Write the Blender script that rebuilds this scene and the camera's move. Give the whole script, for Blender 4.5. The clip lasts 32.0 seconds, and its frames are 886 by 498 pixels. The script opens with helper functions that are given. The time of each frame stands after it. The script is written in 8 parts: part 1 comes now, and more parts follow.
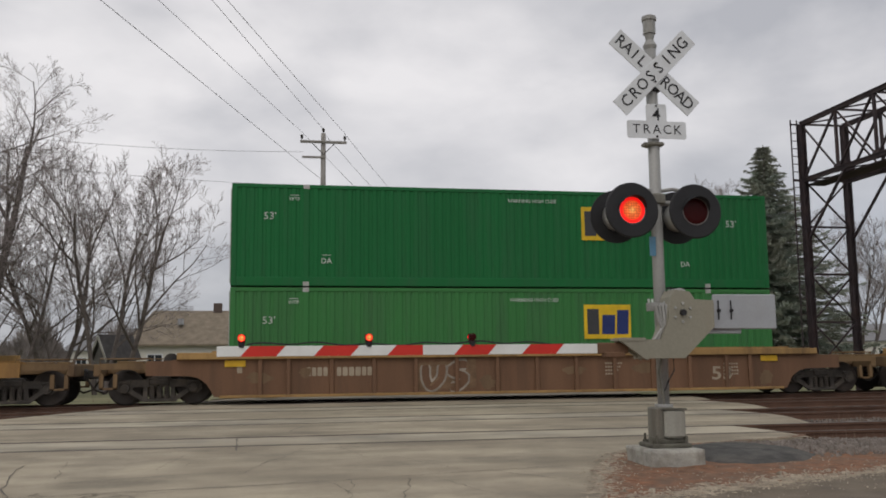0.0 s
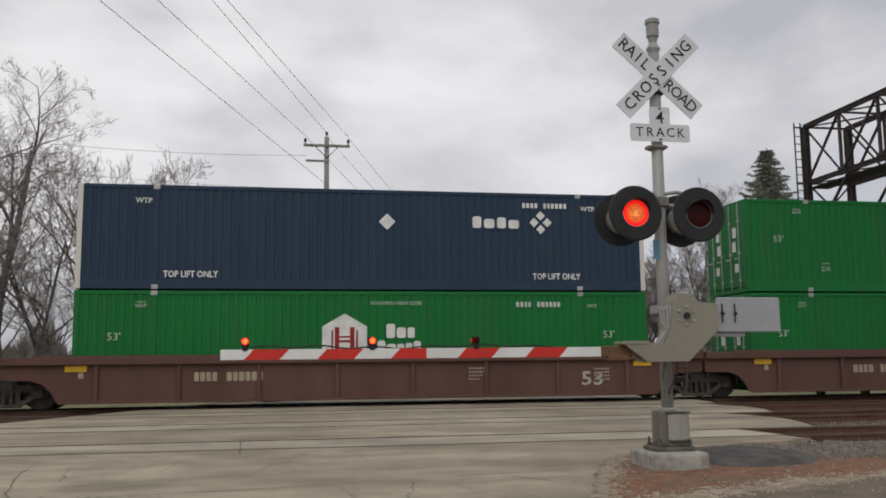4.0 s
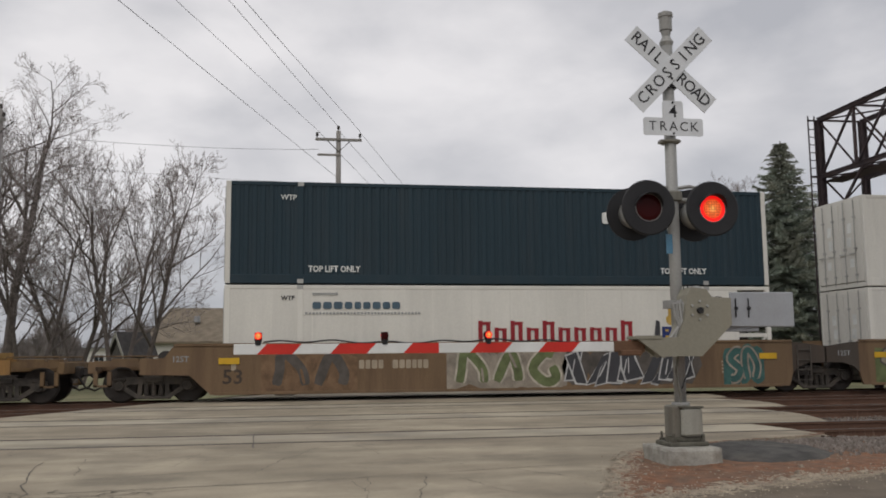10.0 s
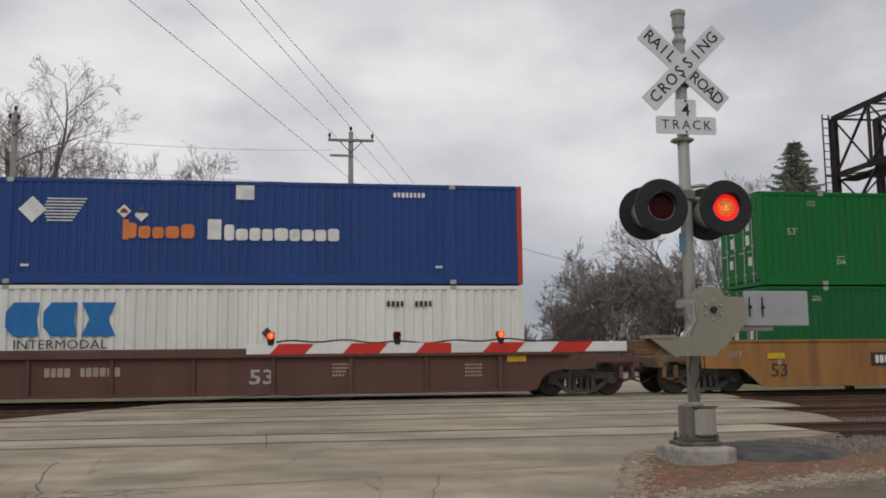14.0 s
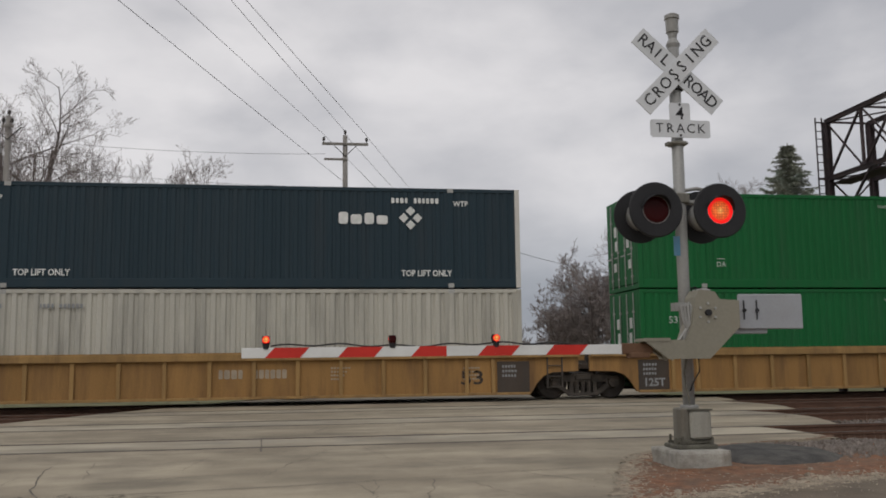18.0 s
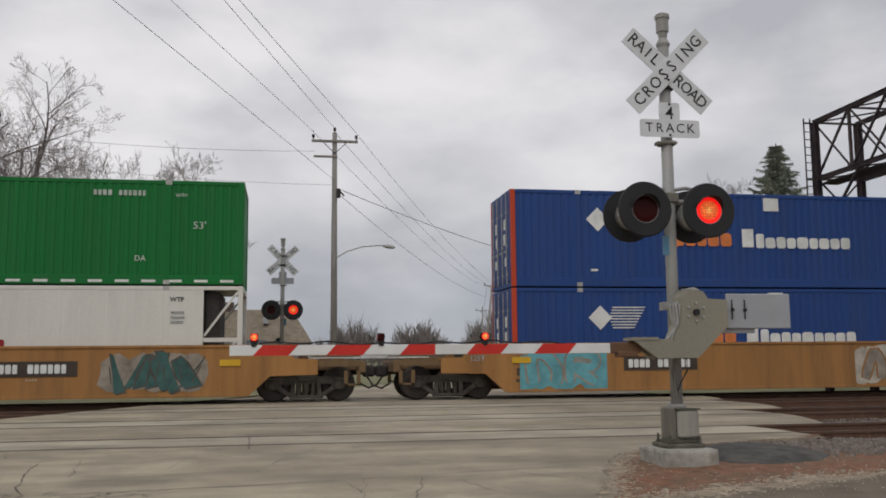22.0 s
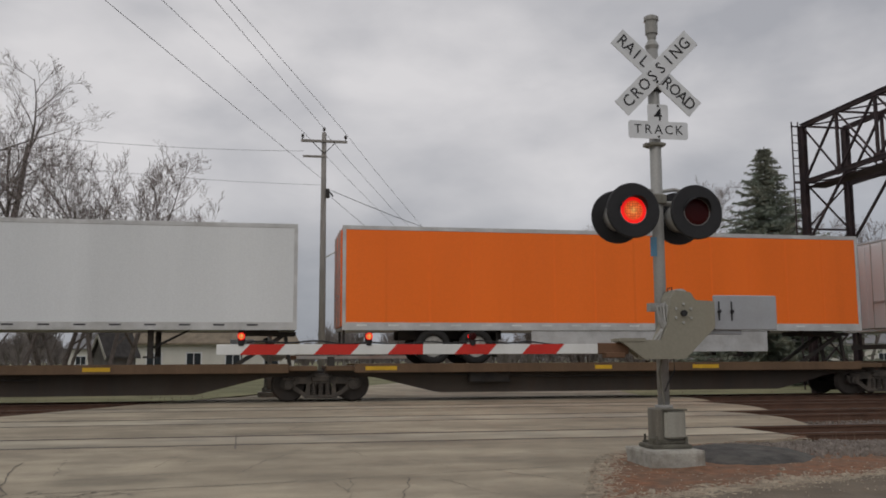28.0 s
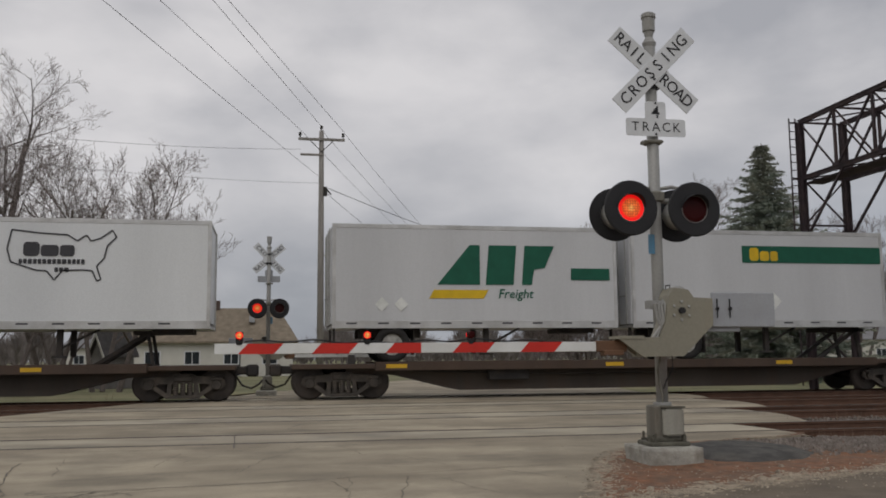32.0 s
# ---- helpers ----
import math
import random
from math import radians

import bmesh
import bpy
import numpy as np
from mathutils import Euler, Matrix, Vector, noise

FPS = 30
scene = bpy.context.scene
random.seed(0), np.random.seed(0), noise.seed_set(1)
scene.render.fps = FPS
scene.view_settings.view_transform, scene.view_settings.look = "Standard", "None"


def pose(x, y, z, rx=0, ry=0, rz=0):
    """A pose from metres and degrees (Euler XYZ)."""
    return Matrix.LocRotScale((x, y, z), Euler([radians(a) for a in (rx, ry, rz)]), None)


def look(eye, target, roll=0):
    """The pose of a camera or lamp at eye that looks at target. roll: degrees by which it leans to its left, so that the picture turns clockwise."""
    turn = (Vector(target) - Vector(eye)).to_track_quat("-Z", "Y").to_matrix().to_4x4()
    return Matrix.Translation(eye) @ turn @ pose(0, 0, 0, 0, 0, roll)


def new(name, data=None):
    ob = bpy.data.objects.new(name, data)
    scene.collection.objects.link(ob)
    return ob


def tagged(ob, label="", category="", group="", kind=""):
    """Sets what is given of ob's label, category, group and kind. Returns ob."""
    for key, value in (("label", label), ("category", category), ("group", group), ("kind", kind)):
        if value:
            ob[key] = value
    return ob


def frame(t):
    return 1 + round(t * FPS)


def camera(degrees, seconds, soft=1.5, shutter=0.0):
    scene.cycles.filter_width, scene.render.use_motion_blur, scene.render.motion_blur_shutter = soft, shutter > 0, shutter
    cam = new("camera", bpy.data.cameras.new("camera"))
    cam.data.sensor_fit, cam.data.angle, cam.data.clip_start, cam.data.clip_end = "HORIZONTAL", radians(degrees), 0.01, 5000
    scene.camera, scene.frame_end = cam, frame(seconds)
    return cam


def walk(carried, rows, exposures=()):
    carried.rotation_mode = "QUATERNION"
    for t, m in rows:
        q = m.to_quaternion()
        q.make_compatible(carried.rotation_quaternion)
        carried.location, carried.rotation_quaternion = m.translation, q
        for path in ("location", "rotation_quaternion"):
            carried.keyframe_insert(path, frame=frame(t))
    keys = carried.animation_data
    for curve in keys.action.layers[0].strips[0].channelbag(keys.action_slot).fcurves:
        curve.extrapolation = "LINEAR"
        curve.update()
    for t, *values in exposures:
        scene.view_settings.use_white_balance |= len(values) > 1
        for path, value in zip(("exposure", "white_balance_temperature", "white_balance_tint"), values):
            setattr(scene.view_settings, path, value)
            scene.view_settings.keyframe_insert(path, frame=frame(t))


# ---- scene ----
cam = camera(51.9, 32.0, soft=1.8)
EYE_Z = 1.143
# seconds, yaw to the right, tilt up, lean of the picture, then the eye's place
PATH = [
    (0, 10.558, 6.957, -0.586, 0.005, -0.011, 1.141),
    (0.5, 10.486, 6.936, -0.708, 0.014, -0.003, 1.145),
    (1, 10.321, 6.951, -0.739, 0.005, -0.009, 1.140),
    (1.5, 10.296, 6.939, -0.771, 0.003, -0.010, 1.145),
    (2, 10.278, 7.097, -0.775, 0.006, -0.006, 1.150),
    (2.5, 10.203, 7.214, -0.702, 0.009, -0.013, 1.145),
    (3, 10.267, 7.173, -0.742, 0.005, -0.015, 1.146),
    (3.5, 10.301, 7.214, -0.677, 0.006, -0.013, 1.137),
    (5.5, 10.409, 6.967, -0.504, -0.002, -0.002, 1.143),
    (6, 10.358, 6.968, -0.479, 0.000, 0.000, 1.143),
    (6.5, 10.312, 6.966, -0.449, -0.002, 0.000, 1.142),
    (7, 10.247, 6.873, -0.343, 0.001, 0.009, 1.145),
    (7.5, 10.047, 6.922, -0.418, -0.004, 0.000, 1.141),
    (8, 9.918, 6.894, -0.444, -0.011, -0.015, 1.145),
    (8.5, 9.849, 6.859, -0.518, 0.005, 0.001, 1.144),
    (9, 9.745, 6.804, -0.548, -0.001, -0.009, 1.138),
    (9.5, 9.689, 6.784, -0.593, -0.000, -0.005, 1.142),
    (10, 9.606, 6.789, -0.549, -0.003, -0.008, 1.149),
    (10.5, 9.538, 6.899, -0.567, -0.002, -0.013, 1.149),
    (11, 9.475, 6.995, -0.477, 0.007, 0.001, 1.151),
    (11.5, 9.393, 6.968, -0.505, 0.004, -0.009, 1.144),
    (12, 9.281, 6.951, -0.287, 0.002, -0.009, 1.145),
    (12.5, 9.111, 6.919, -0.339, 0.006, 0.008, 1.146),
    (13, 8.962, 6.863, -0.626, 0.003, 0.008, 1.141),
    (13.5, 8.860, 6.885, -0.651, -0.002, -0.006, 1.139),
    (14, 8.811, 6.826, -0.597, 0.003, -0.000, 1.141),
    (14.5, 8.789, 6.699, -0.660, -0.012, -0.008, 1.140),
    (16.5, 9.078, 6.557, -0.843, -0.006, 0.001, 1.143),
    (17, 9.049, 6.557, -0.850, -0.005, -0.001, 1.143),
    (17.5, 9.050, 6.809, -0.822, -0.004, -0.001, 1.143),
    (18, 9.177, 7.045, -0.735, -0.007, -0.005, 1.140),
    (18.5, 9.279, 7.146, -0.650, -0.011, -0.004, 1.140),
    (19, 9.318, 7.129, -0.529, -0.009, 0.002, 1.142),
    (19.5, 9.452, 7.113, -0.361, -0.008, 0.005, 1.138),
    (20, 9.530, 7.086, -0.437, -0.002, 0.012, 1.136),
    (20.5, 9.634, 6.968, -0.393, 0.002, 0.018, 1.136),
    (21, 9.762, 6.858, -0.470, -0.006, 0.006, 1.142),
    (21.5, 9.779, 6.855, -0.450, -0.007, 0.004, 1.143),
    (22, 9.859, 6.913, -0.510, -0.006, 0.004, 1.143),
    (22.5, 9.874, 6.865, -0.418, 0.004, 0.007, 1.139),
    (23, 9.909, 6.838, -0.316, -0.006, -0.002, 1.135),
    (23.5, 10.064, 6.834, -0.337, -0.010, -0.003, 1.135),
    (24, 10.196, 6.817, -0.445, 0.003, 0.008, 1.136),
    (24.5, 10.301, 6.755, -0.442, 0.003, 0.014, 1.140),
    (25, 10.327, 6.797, -0.449, 0.001, -0.002, 1.135),
    (25.5, 10.414, 6.918, -0.427, 0.002, -0.005, 1.142),
    (27.5, 10.599, 7.100, -0.324, -0.002, 0.008, 1.130),
    (28, 10.555, 6.973, -0.259, 0.002, 0.008, 1.132),
    (28.5, 10.602, 6.845, -0.325, -0.001, 0.011, 1.132),
    (29, 10.663, 6.759, -0.290, -0.002, 0.012, 1.134),
    (29.5, 10.662, 6.795, -0.379, -0.002, 0.006, 1.134),
    (30, 10.692, 6.728, -0.350, -0.003, 0.009, 1.141),
    (30.5, 10.701, 6.787, -0.380, -0.005, -0.002, 1.136),
    (31, 10.708, 6.783, -0.401, 0.000, 0.008, 1.134),
    (31.5, 10.674, 6.810, -0.637, 0.007, 0.007, 1.138),
    (32, 10.678, 6.819, -0.508, 0.005, 0.013, 1.141),
]


def aim(yaw, tilt, lean, x, y, z):
    """A camera pose from its heading, tilt and lean in degrees."""
    a, b = radians(yaw), radians(tilt)
    way = Vector((math.sin(a) * math.cos(b), math.cos(a) * math.cos(b), math.sin(b)))
    eye = Vector((x, y, z))
    return look(eye, eye + way, lean)


EXPOSURES = [(0.0, 0.04), (1.0, 0.03), (2.0, 0.08), (3.0, 0.12), (3.5, 0.10), (6.0, 0.02), (10.0, 0.02), (11.0, -0.05), (12.0, -0.12), (13.0, -0.05), (14.0, 0.0), (16.5, -0.08), (17.0, -0.08), (18.0, -0.12), (19.0, 0.0), (25.5, 0.0), (27.5, -0.24), (32.0, -0.26)]
walk(cam, [(r[0], aim(*r[1:])) for r in PATH], [(t, stops, 6600, 12) for t, stops in EXPOSURES])

# ---- world and light ----
world = bpy.data.worlds.new("overcast_sky")
scene.world = world
world.use_nodes = True
wt = world.node_tree
wt.nodes.clear()


def wnode(kind, **kw):
    n = wt.nodes.new(kind)
    for key, value in kw.items():
        n.inputs[key].default_value = value
    return n


sky = wt.nodes.new("ShaderNodeTexSky")
sky.sky_type, sky.sun_disc = "NISHITA", False
sky.sun_elevation, sky.sun_rotation = radians(48), radians(200)
coord = wt.nodes.new("ShaderNodeTexCoord")
squash = wnode("ShaderNodeMapping", Scale=(1.0, 1.0, 2.0))
wt.links.new(coord.outputs["Generated"], squash.inputs["Vector"])
cloud = wnode("ShaderNodeTexNoise", Scale=5.5, Detail=7.0, Roughness=0.50, Distortion=0.15)
wt.links.new(squash.outputs["Vector"], cloud.inputs["Vector"])
big = wnode("ShaderNodeTexNoise", Scale=2.2, Detail=3.0)
wt.links.new(squash.outputs["Vector"], big.inputs["Vector"])
add = wt.nodes.new("ShaderNodeMath")
add.operation = "MULTIPLY_ADD"
wt.links.new(cloud.outputs["Fac"], add.inputs[0])
add.inputs[1].default_value = 0.7
wt.links.new(big.outputs["Fac"], add.inputs[2])
ramp = wt.nodes.new("ShaderNodeValToRGB")
ramp.color_ramp.elements[0].position, ramp.color_ramp.elements[0].color = 0.62, (0.50, 0.515, 0.55, 1)
ramp.color_ramp.elements[1].position, ramp.color_ramp.elements[1].color = 1.06, (0.90, 0.895, 0.905, 1)
wt.links.new(add.outputs[0], ramp.inputs["Fac"])
skymul = wt.nodes.new("ShaderNodeVectorMath")
skymul.operation = "SCALE"
skymul.inputs["Scale"].default_value = 0.10
wt.links.new(sky.outputs["Color"], skymul.inputs[0])
blend = wt.nodes.new("ShaderNodeMix")
blend.data_type = "RGBA"
blend.inputs["Factor"].default_value = 0.93
wt.links.new(skymul.outputs["Vector"], blend.inputs["A"])
wt.links.new(ramp.outputs["Color"], blend.inputs["B"])
# the overcast thickens and turns blue-grey low over the horizon
updown = wt.nodes.new("ShaderNodeSeparateXYZ")
wt.links.new(coord.outputs["Generated"], updown.inputs["Vector"])
low_sky = wt.nodes.new("ShaderNodeValToRGB")
low_sky.color_ramp.interpolation = "EASE"
low_sky.color_ramp.elements[0].position, low_sky.color_ramp.elements[0].color = 0.0, (0.62, 0.66, 0.71, 1)
low_sky.color_ramp.elements[1].position, low_sky.color_ramp.elements[1].color = 0.15, (1.0, 1.0, 1.0, 1)
bank = wt.nodes.new("ShaderNodeMath")
bank.operation = "MULTIPLY_ADD"
wt.links.new(updown.outputs["X"], bank.inputs[0])
bank.inputs[1].default_value = -0.20
wt.links.new(updown.outputs["Z"], bank.inputs[2])
wt.links.new(bank.outputs[0], low_sky.inputs["Fac"])
thick = wt.nodes.new("ShaderNodeVectorMath")
thick.operation = "MULTIPLY"
wt.links.new(blend.outputs["Result"], thick.inputs[0])
wt.links.new(low_sky.outputs["Color"], thick.inputs[1])
back = wnode("ShaderNodeBackground", Strength=0.92)
wt.links.new(thick.outputs["Vector"], back.inputs["Color"])
wout = wt.nodes.new("ShaderNodeOutputWorld")
wt.links.new(back.outputs["Background"], wout.inputs["Surface"])

sun_data = bpy.data.lights.new("sun", "SUN")
sun_data.energy, sun_data.angle, sun_data.color = 0.6, radians(35), (1.0, 0.96, 0.9)
sun = new("sun", sun_data)
sun.matrix_world = look((-30, -60, 80), (0, 10, 0))
scene.view_settings.exposure = 0.0

# ---- materials ----
MATS = {}


def mat(name, color, rough=0.6, metal=0.0, vary=0.12, scale=3.0, fine=60.0, bump=0.15, dirt=None, dirt_amount=0.0,
        dirt_scale=1.2, streak=False, per_object=0.0, emit=0.0, second=None, gloss=0.3):
    """A surface with variation at two scales, optional stains in a second colour, optional vertical streaks."""
    if name in MATS:
        return MATS[name]
    m = bpy.data.materials.new(name)
    m.use_nodes = True
    nt = m.node_tree
    bsdf = nt.nodes["Principled BSDF"]
    bsdf.inputs["Roughness"].default_value = rough
    bsdf.inputs["Metallic"].default_value = metal
    bsdf.inputs["Specular IOR Level"].default_value = gloss
    link = nt.links.new
    tc = nt.nodes.new("ShaderNodeTexCoord")
    mp = nt.nodes.new("ShaderNodeMapping")
    if streak:
        mp.inputs["Scale"].default_value = (1, 1, 0.12)
    link(tc.outputs["Object"], mp.inputs["Vector"])
    info = nt.nodes.new("ShaderNodeObjectInfo")
    shift = nt.nodes.new("ShaderNodeVectorMath")
    shift.operation = "MULTIPLY_ADD"
    link(info.outputs["Random"], shift.inputs[0])
    shift.inputs[1].default_value = (37.0, 19.0, 11.0)
    link(mp.outputs["Vector"], shift.inputs[2])
    n1 = nt.nodes.new("ShaderNodeTexNoise")
    n1.inputs["Scale"].default_value, n1.inputs["Detail"].default_value = scale, 5
    link(shift.outputs[0], n1.inputs["Vector"])
    n2 = nt.nodes.new("ShaderNodeTexNoise")
    n2.inputs["Scale"].default_value, n2.inputs["Detail"].default_value = fine, 3
    link(tc.outputs["Object"], n2.inputs["Vector"])
    sm = nt.nodes.new("ShaderNodeMath")
    sm.operation = "MULTIPLY_ADD"
    link(n2.outputs["Fac"], sm.inputs[0])
    sm.inputs[1].default_value = 0.5
    link(n1.outputs["Fac"], sm.inputs[2])
    mr = nt.nodes.new("ShaderNodeMapRange")
    mr.inputs["From Min"].default_value, mr.inputs["From Max"].default_value = 0.45, 1.05
    mr.inputs["To Min"].default_value, mr.inputs["To Max"].default_value = 1 - vary * 1.6, 1 + vary * 1.6
    link(sm.outputs[0], mr.inputs["Value"])
    mul = nt.nodes.new("ShaderNodeVectorMath")
    mul.operation = "SCALE"
    mul.inputs[0].default_value = color
    if second:
        pick = nt.nodes.new("ShaderNodeMix")
        pick.data_type = "RGBA"
        pick.inputs["A"].default_value, pick.inputs["B"].default_value = (*color, 1), (*second, 1)
        n4 = nt.nodes.new("ShaderNodeTexNoise")
        n4.inputs["Scale"].default_value, n4.inputs["Detail"].default_value = scale * 0.45, 6
        link(shift.outputs[0], n4.inputs["Vector"])
        mr4 = nt.nodes.new("ShaderNodeMapRange")
        mr4.inputs["From Min"].default_value, mr4.inputs["From Max"].default_value = 0.42, 0.58
        link(n4.outputs["Fac"], mr4.inputs["Value"])
        link(mr4.outputs["Result"], pick.inputs["Factor"])
        link(pick.outputs["Result"], mul.inputs[0])
    link(mr.outputs["Result"], mul.inputs["Scale"])
    out = mul.outputs[0]
    if per_object:
        po = nt.nodes.new("ShaderNodeMapRange")
        po.inputs["To Min"].default_value, po.inputs["To Max"].default_value = 1 - per_object, 1 + per_object
        link(info.outputs["Random"], po.inputs["Value"])
        m2 = nt.nodes.new("ShaderNodeVectorMath")
        m2.operation = "SCALE"
        link(out, m2.inputs[0])
        link(po.outputs["Result"], m2.inputs["Scale"])
        out = m2.outputs[0]
    if dirt:
        n3 = nt.nodes.new("ShaderNodeTexNoise")
        n3.inputs["Scale"].default_value, n3.inputs["Detail"].default_value = dirt_scale, 8
        n3.inputs["Roughness"].default_value = 0.65
        link(shift.outputs[0], n3.inputs["Vector"])
        dr = nt.nodes.new("ShaderNodeMapRange")
        dr.inputs["From Min"].default_value, dr.inputs["From Max"].default_value = 0.46, 0.72
        dr.inputs["To Max"].default_value = dirt_amount
        link(n3.outputs["Fac"], dr.inputs["Value"])
        mx = nt.nodes.new("ShaderNodeMix")
        mx.data_type = "RGBA"
        mx.inputs["B"].default_value = (*dirt, 1)
        link(dr.outputs["Result"], mx.inputs["Factor"])
        link(out, mx.inputs["A"])
        out = mx.outputs["Result"]
    link(out, bsdf.inputs["Base Color"])
    if bump:
        bp = nt.nodes.new("ShaderNodeBump")
        bp.inputs["Strength"].default_value, bp.inputs["Distance"].default_value = bump, 0.02
        link(sm.outputs[0], bp.inputs["Height"])
        link(bp.outputs["Normal"], bsdf.inputs["Normal"])
    if emit:
        bsdf.inputs["Emission Color"].default_value = (*color, 1)
        bsdf.inputs["Emission Strength"].default_value = emit
    MATS[name] = m
    return m


def paint(name, color, dirt_amount=0.25, rough=0.55, vary=0.07):
    return mat(name, color, rough=rough, vary=vary, scale=0.8, fine=25, bump=0.05, gloss=0.22, dirt=tuple(0.45 * c + 0.028 for c in color),
               dirt_amount=dirt_amount * 1.9, dirt_scale=1.6, streak=True)


GREEN = paint("green_paint", (0.006, 0.158, 0.034))
GREEN_DARK = paint("deep_green_paint", (0.008, 0.130, 0.036))
GREEN_MID = paint("faded_green_paint", (0.042, 0.185, 0.052), 0.35)
LIME = paint("lime_green_paint", (0.115, 0.245, 0.022), 0.3)
ORANGE = paint("orange_container_paint", (0.52, 0.090, 0.025), 0.3)
NAVY = paint("slate_navy_paint", (0.022, 0.042, 0.055))
STEEL_BLUE = paint("steel_blue_paint", (0.022, 0.046, 0.082))
PACER = paint("strong_blue_paint", (0.022, 0.064, 0.225))
PALE_BLUE = paint("faded_blue_paint", (0.075, 0.170, 0.290), 0.3)
ROYAL = paint("royal_blue_paint", (0.012, 0.040, 0.240))
TEAL = paint("dark_teal_paint", (0.022, 0.075, 0.078), 0.35)
WHITE = paint("white_paint", (0.69, 0.675, 0.615), 0.15)
WHITE_CORR = paint("worn_white_paint", (0.78, 0.78, 0.735), 0.2)
BEIGE = paint("beige_paint", (0.68, 0.615, 0.42), 0.2)
IVORY_GREY = paint("greyed_ivory_paint", (0.50, 0.485, 0.42), 0.5)
IVORY = paint("ivory_paint", (0.76, 0.72, 0.575), 0.25)
TRAILER_WHITE = paint("trailer_white_panel", (0.70, 0.72, 0.725), 0.08, 0.4)
TRAILER_ORANGE = paint("trailer_orange_panel", (0.97, 0.185, 0.020), 0.06, 0.4)
SILVER = mat("brushed_aluminium", (0.55, 0.55, 0.54), 0.4, 0.5, scale=2, fine=40, dirt=(0.2, 0.18, 0.15), dirt_amount=0.4)
RED_POST = paint("orange_red_post_paint", (0.52, 0.065, 0.025), 0.2)
STENCIL = mat("faded_white_stencil", (0.50, 0.55, 0.50), 0.6, vary=0.15, scale=4, bump=0.0, dirt=(0.15, 0.25, 0.15), dirt_amount=0.5)
WHITE_MARK = mat("white_marking", (0.72, 0.73, 0.70), 0.6, vary=0.1, scale=4, bump=0.0, dirt=(0.15, 0.2, 0.15), dirt_amount=0.3)
DARK_MARK = mat("dark_marking", (0.05, 0.05, 0.055), 0.6, vary=0.1, bump=0.0)
CRIMSON = mat("crimson_marking", (0.28, 0.022, 0.028), 0.6, vary=0.1, bump=0.0)
YELLOW = mat("yellow_marking", (0.70, 0.46, 0.02), 0.6, vary=0.1, bump=0.0, dirt=(0.2, 0.15, 0.05), dirt_amount=0.3)
BLUE_MARK = mat("blue_marking", (0.02, 0.16, 0.42), 0.6, vary=0.1, bump=0.0)
NAVY_MARK = mat("navy_marking", (0.02, 0.035, 0.14), 0.6, vary=0.1, bump=0.0)
GREEN_MARK = mat("green_marking", (0.05, 0.35, 0.06), 0.6, vary=0.1, bump=0.0)
TEAL_MARK = mat("teal_marking", (0.07, 0.115, 0.15), 0.6, vary=0.1, bump=0.0)
LIME_MARK = mat("lime_yellow_marking", (0.55, 0.58, 0.05), 0.6, vary=0.1, bump=0.0)
FOREST_MARK = mat("forest_green_marking", (0.01, 0.10, 0.06), 0.6, vary=0.1, bump=0.0)
GREY_MARK = mat("grey_marking", (0.27, 0.28, 0.28), 0.6, vary=0.1, bump=0.0)
ORANGE_MARK = mat("orange_marking", (0.65, 0.20, 0.06), 0.6, vary=0.1, bump=0.0)
GOLD_MARK = mat("gold_marking", (0.50, 0.33, 0.08), 0.6, vary=0.1, bump=0.0)
LAVENDER_MARK = mat("violet_spray_paint", (0.16, 0.13, 0.38), 0.6, vary=0.2, bump=0.0)
AQUA_MARK = mat("aqua_spray_paint", (0.12, 0.34, 0.38), 0.6, vary=0.2, bump=0.0)
PINK_MARK = mat("pink_spray_paint", (0.55, 0.32, 0.38), 0.6, vary=0.2, bump=0.0)
SILVER_MARK = mat("silver_spray_paint", (0.42, 0.42, 0.41), 0.5, vary=0.25, bump=0.0)
LEAF_MARK = mat("green_spray_paint", (0.16, 0.30, 0.12), 0.6, vary=0.25, bump=0.0)
OLIVE_MARK = mat("olive_spray_paint", (0.125, 0.15, 0.065), 0.6, vary=0.3, bump=0.0)
SOOT_MARK = mat("soot_spray_paint", (0.085, 0.075, 0.065), 0.6, vary=0.3, bump=0.0)
SEA_MARK = mat("deep_sea_spray_paint", (0.045, 0.11, 0.10), 0.6, vary=0.3, bump=0.0)
HAZE_MARK = mat("faded_grey_spray_paint", (0.27, 0.235, 0.19), 0.6, vary=0.3, bump=0.0)
CREAM_MARK = mat("faded_cream_spray_paint", (0.42, 0.38, 0.31), 0.6, vary=0.3, bump=0.0)
UMBER_MARK = mat("umber_spray_paint", (0.17, 0.105, 0.06), 0.7, vary=0.3, bump=0.0)
SKY_MARK = mat("sky_blue_spray_paint", (0.03, 0.22, 0.48), 0.6, vary=0.2, bump=0.0)


def rusty(name, color, amount=0.5):
    return mat(name, color, rough=0.75, vary=0.16, scale=1.1, fine=30, bump=0.15, dirt=(0.085, 0.052, 0.034),
               dirt_amount=amount, dirt_scale=1.9, streak=True)


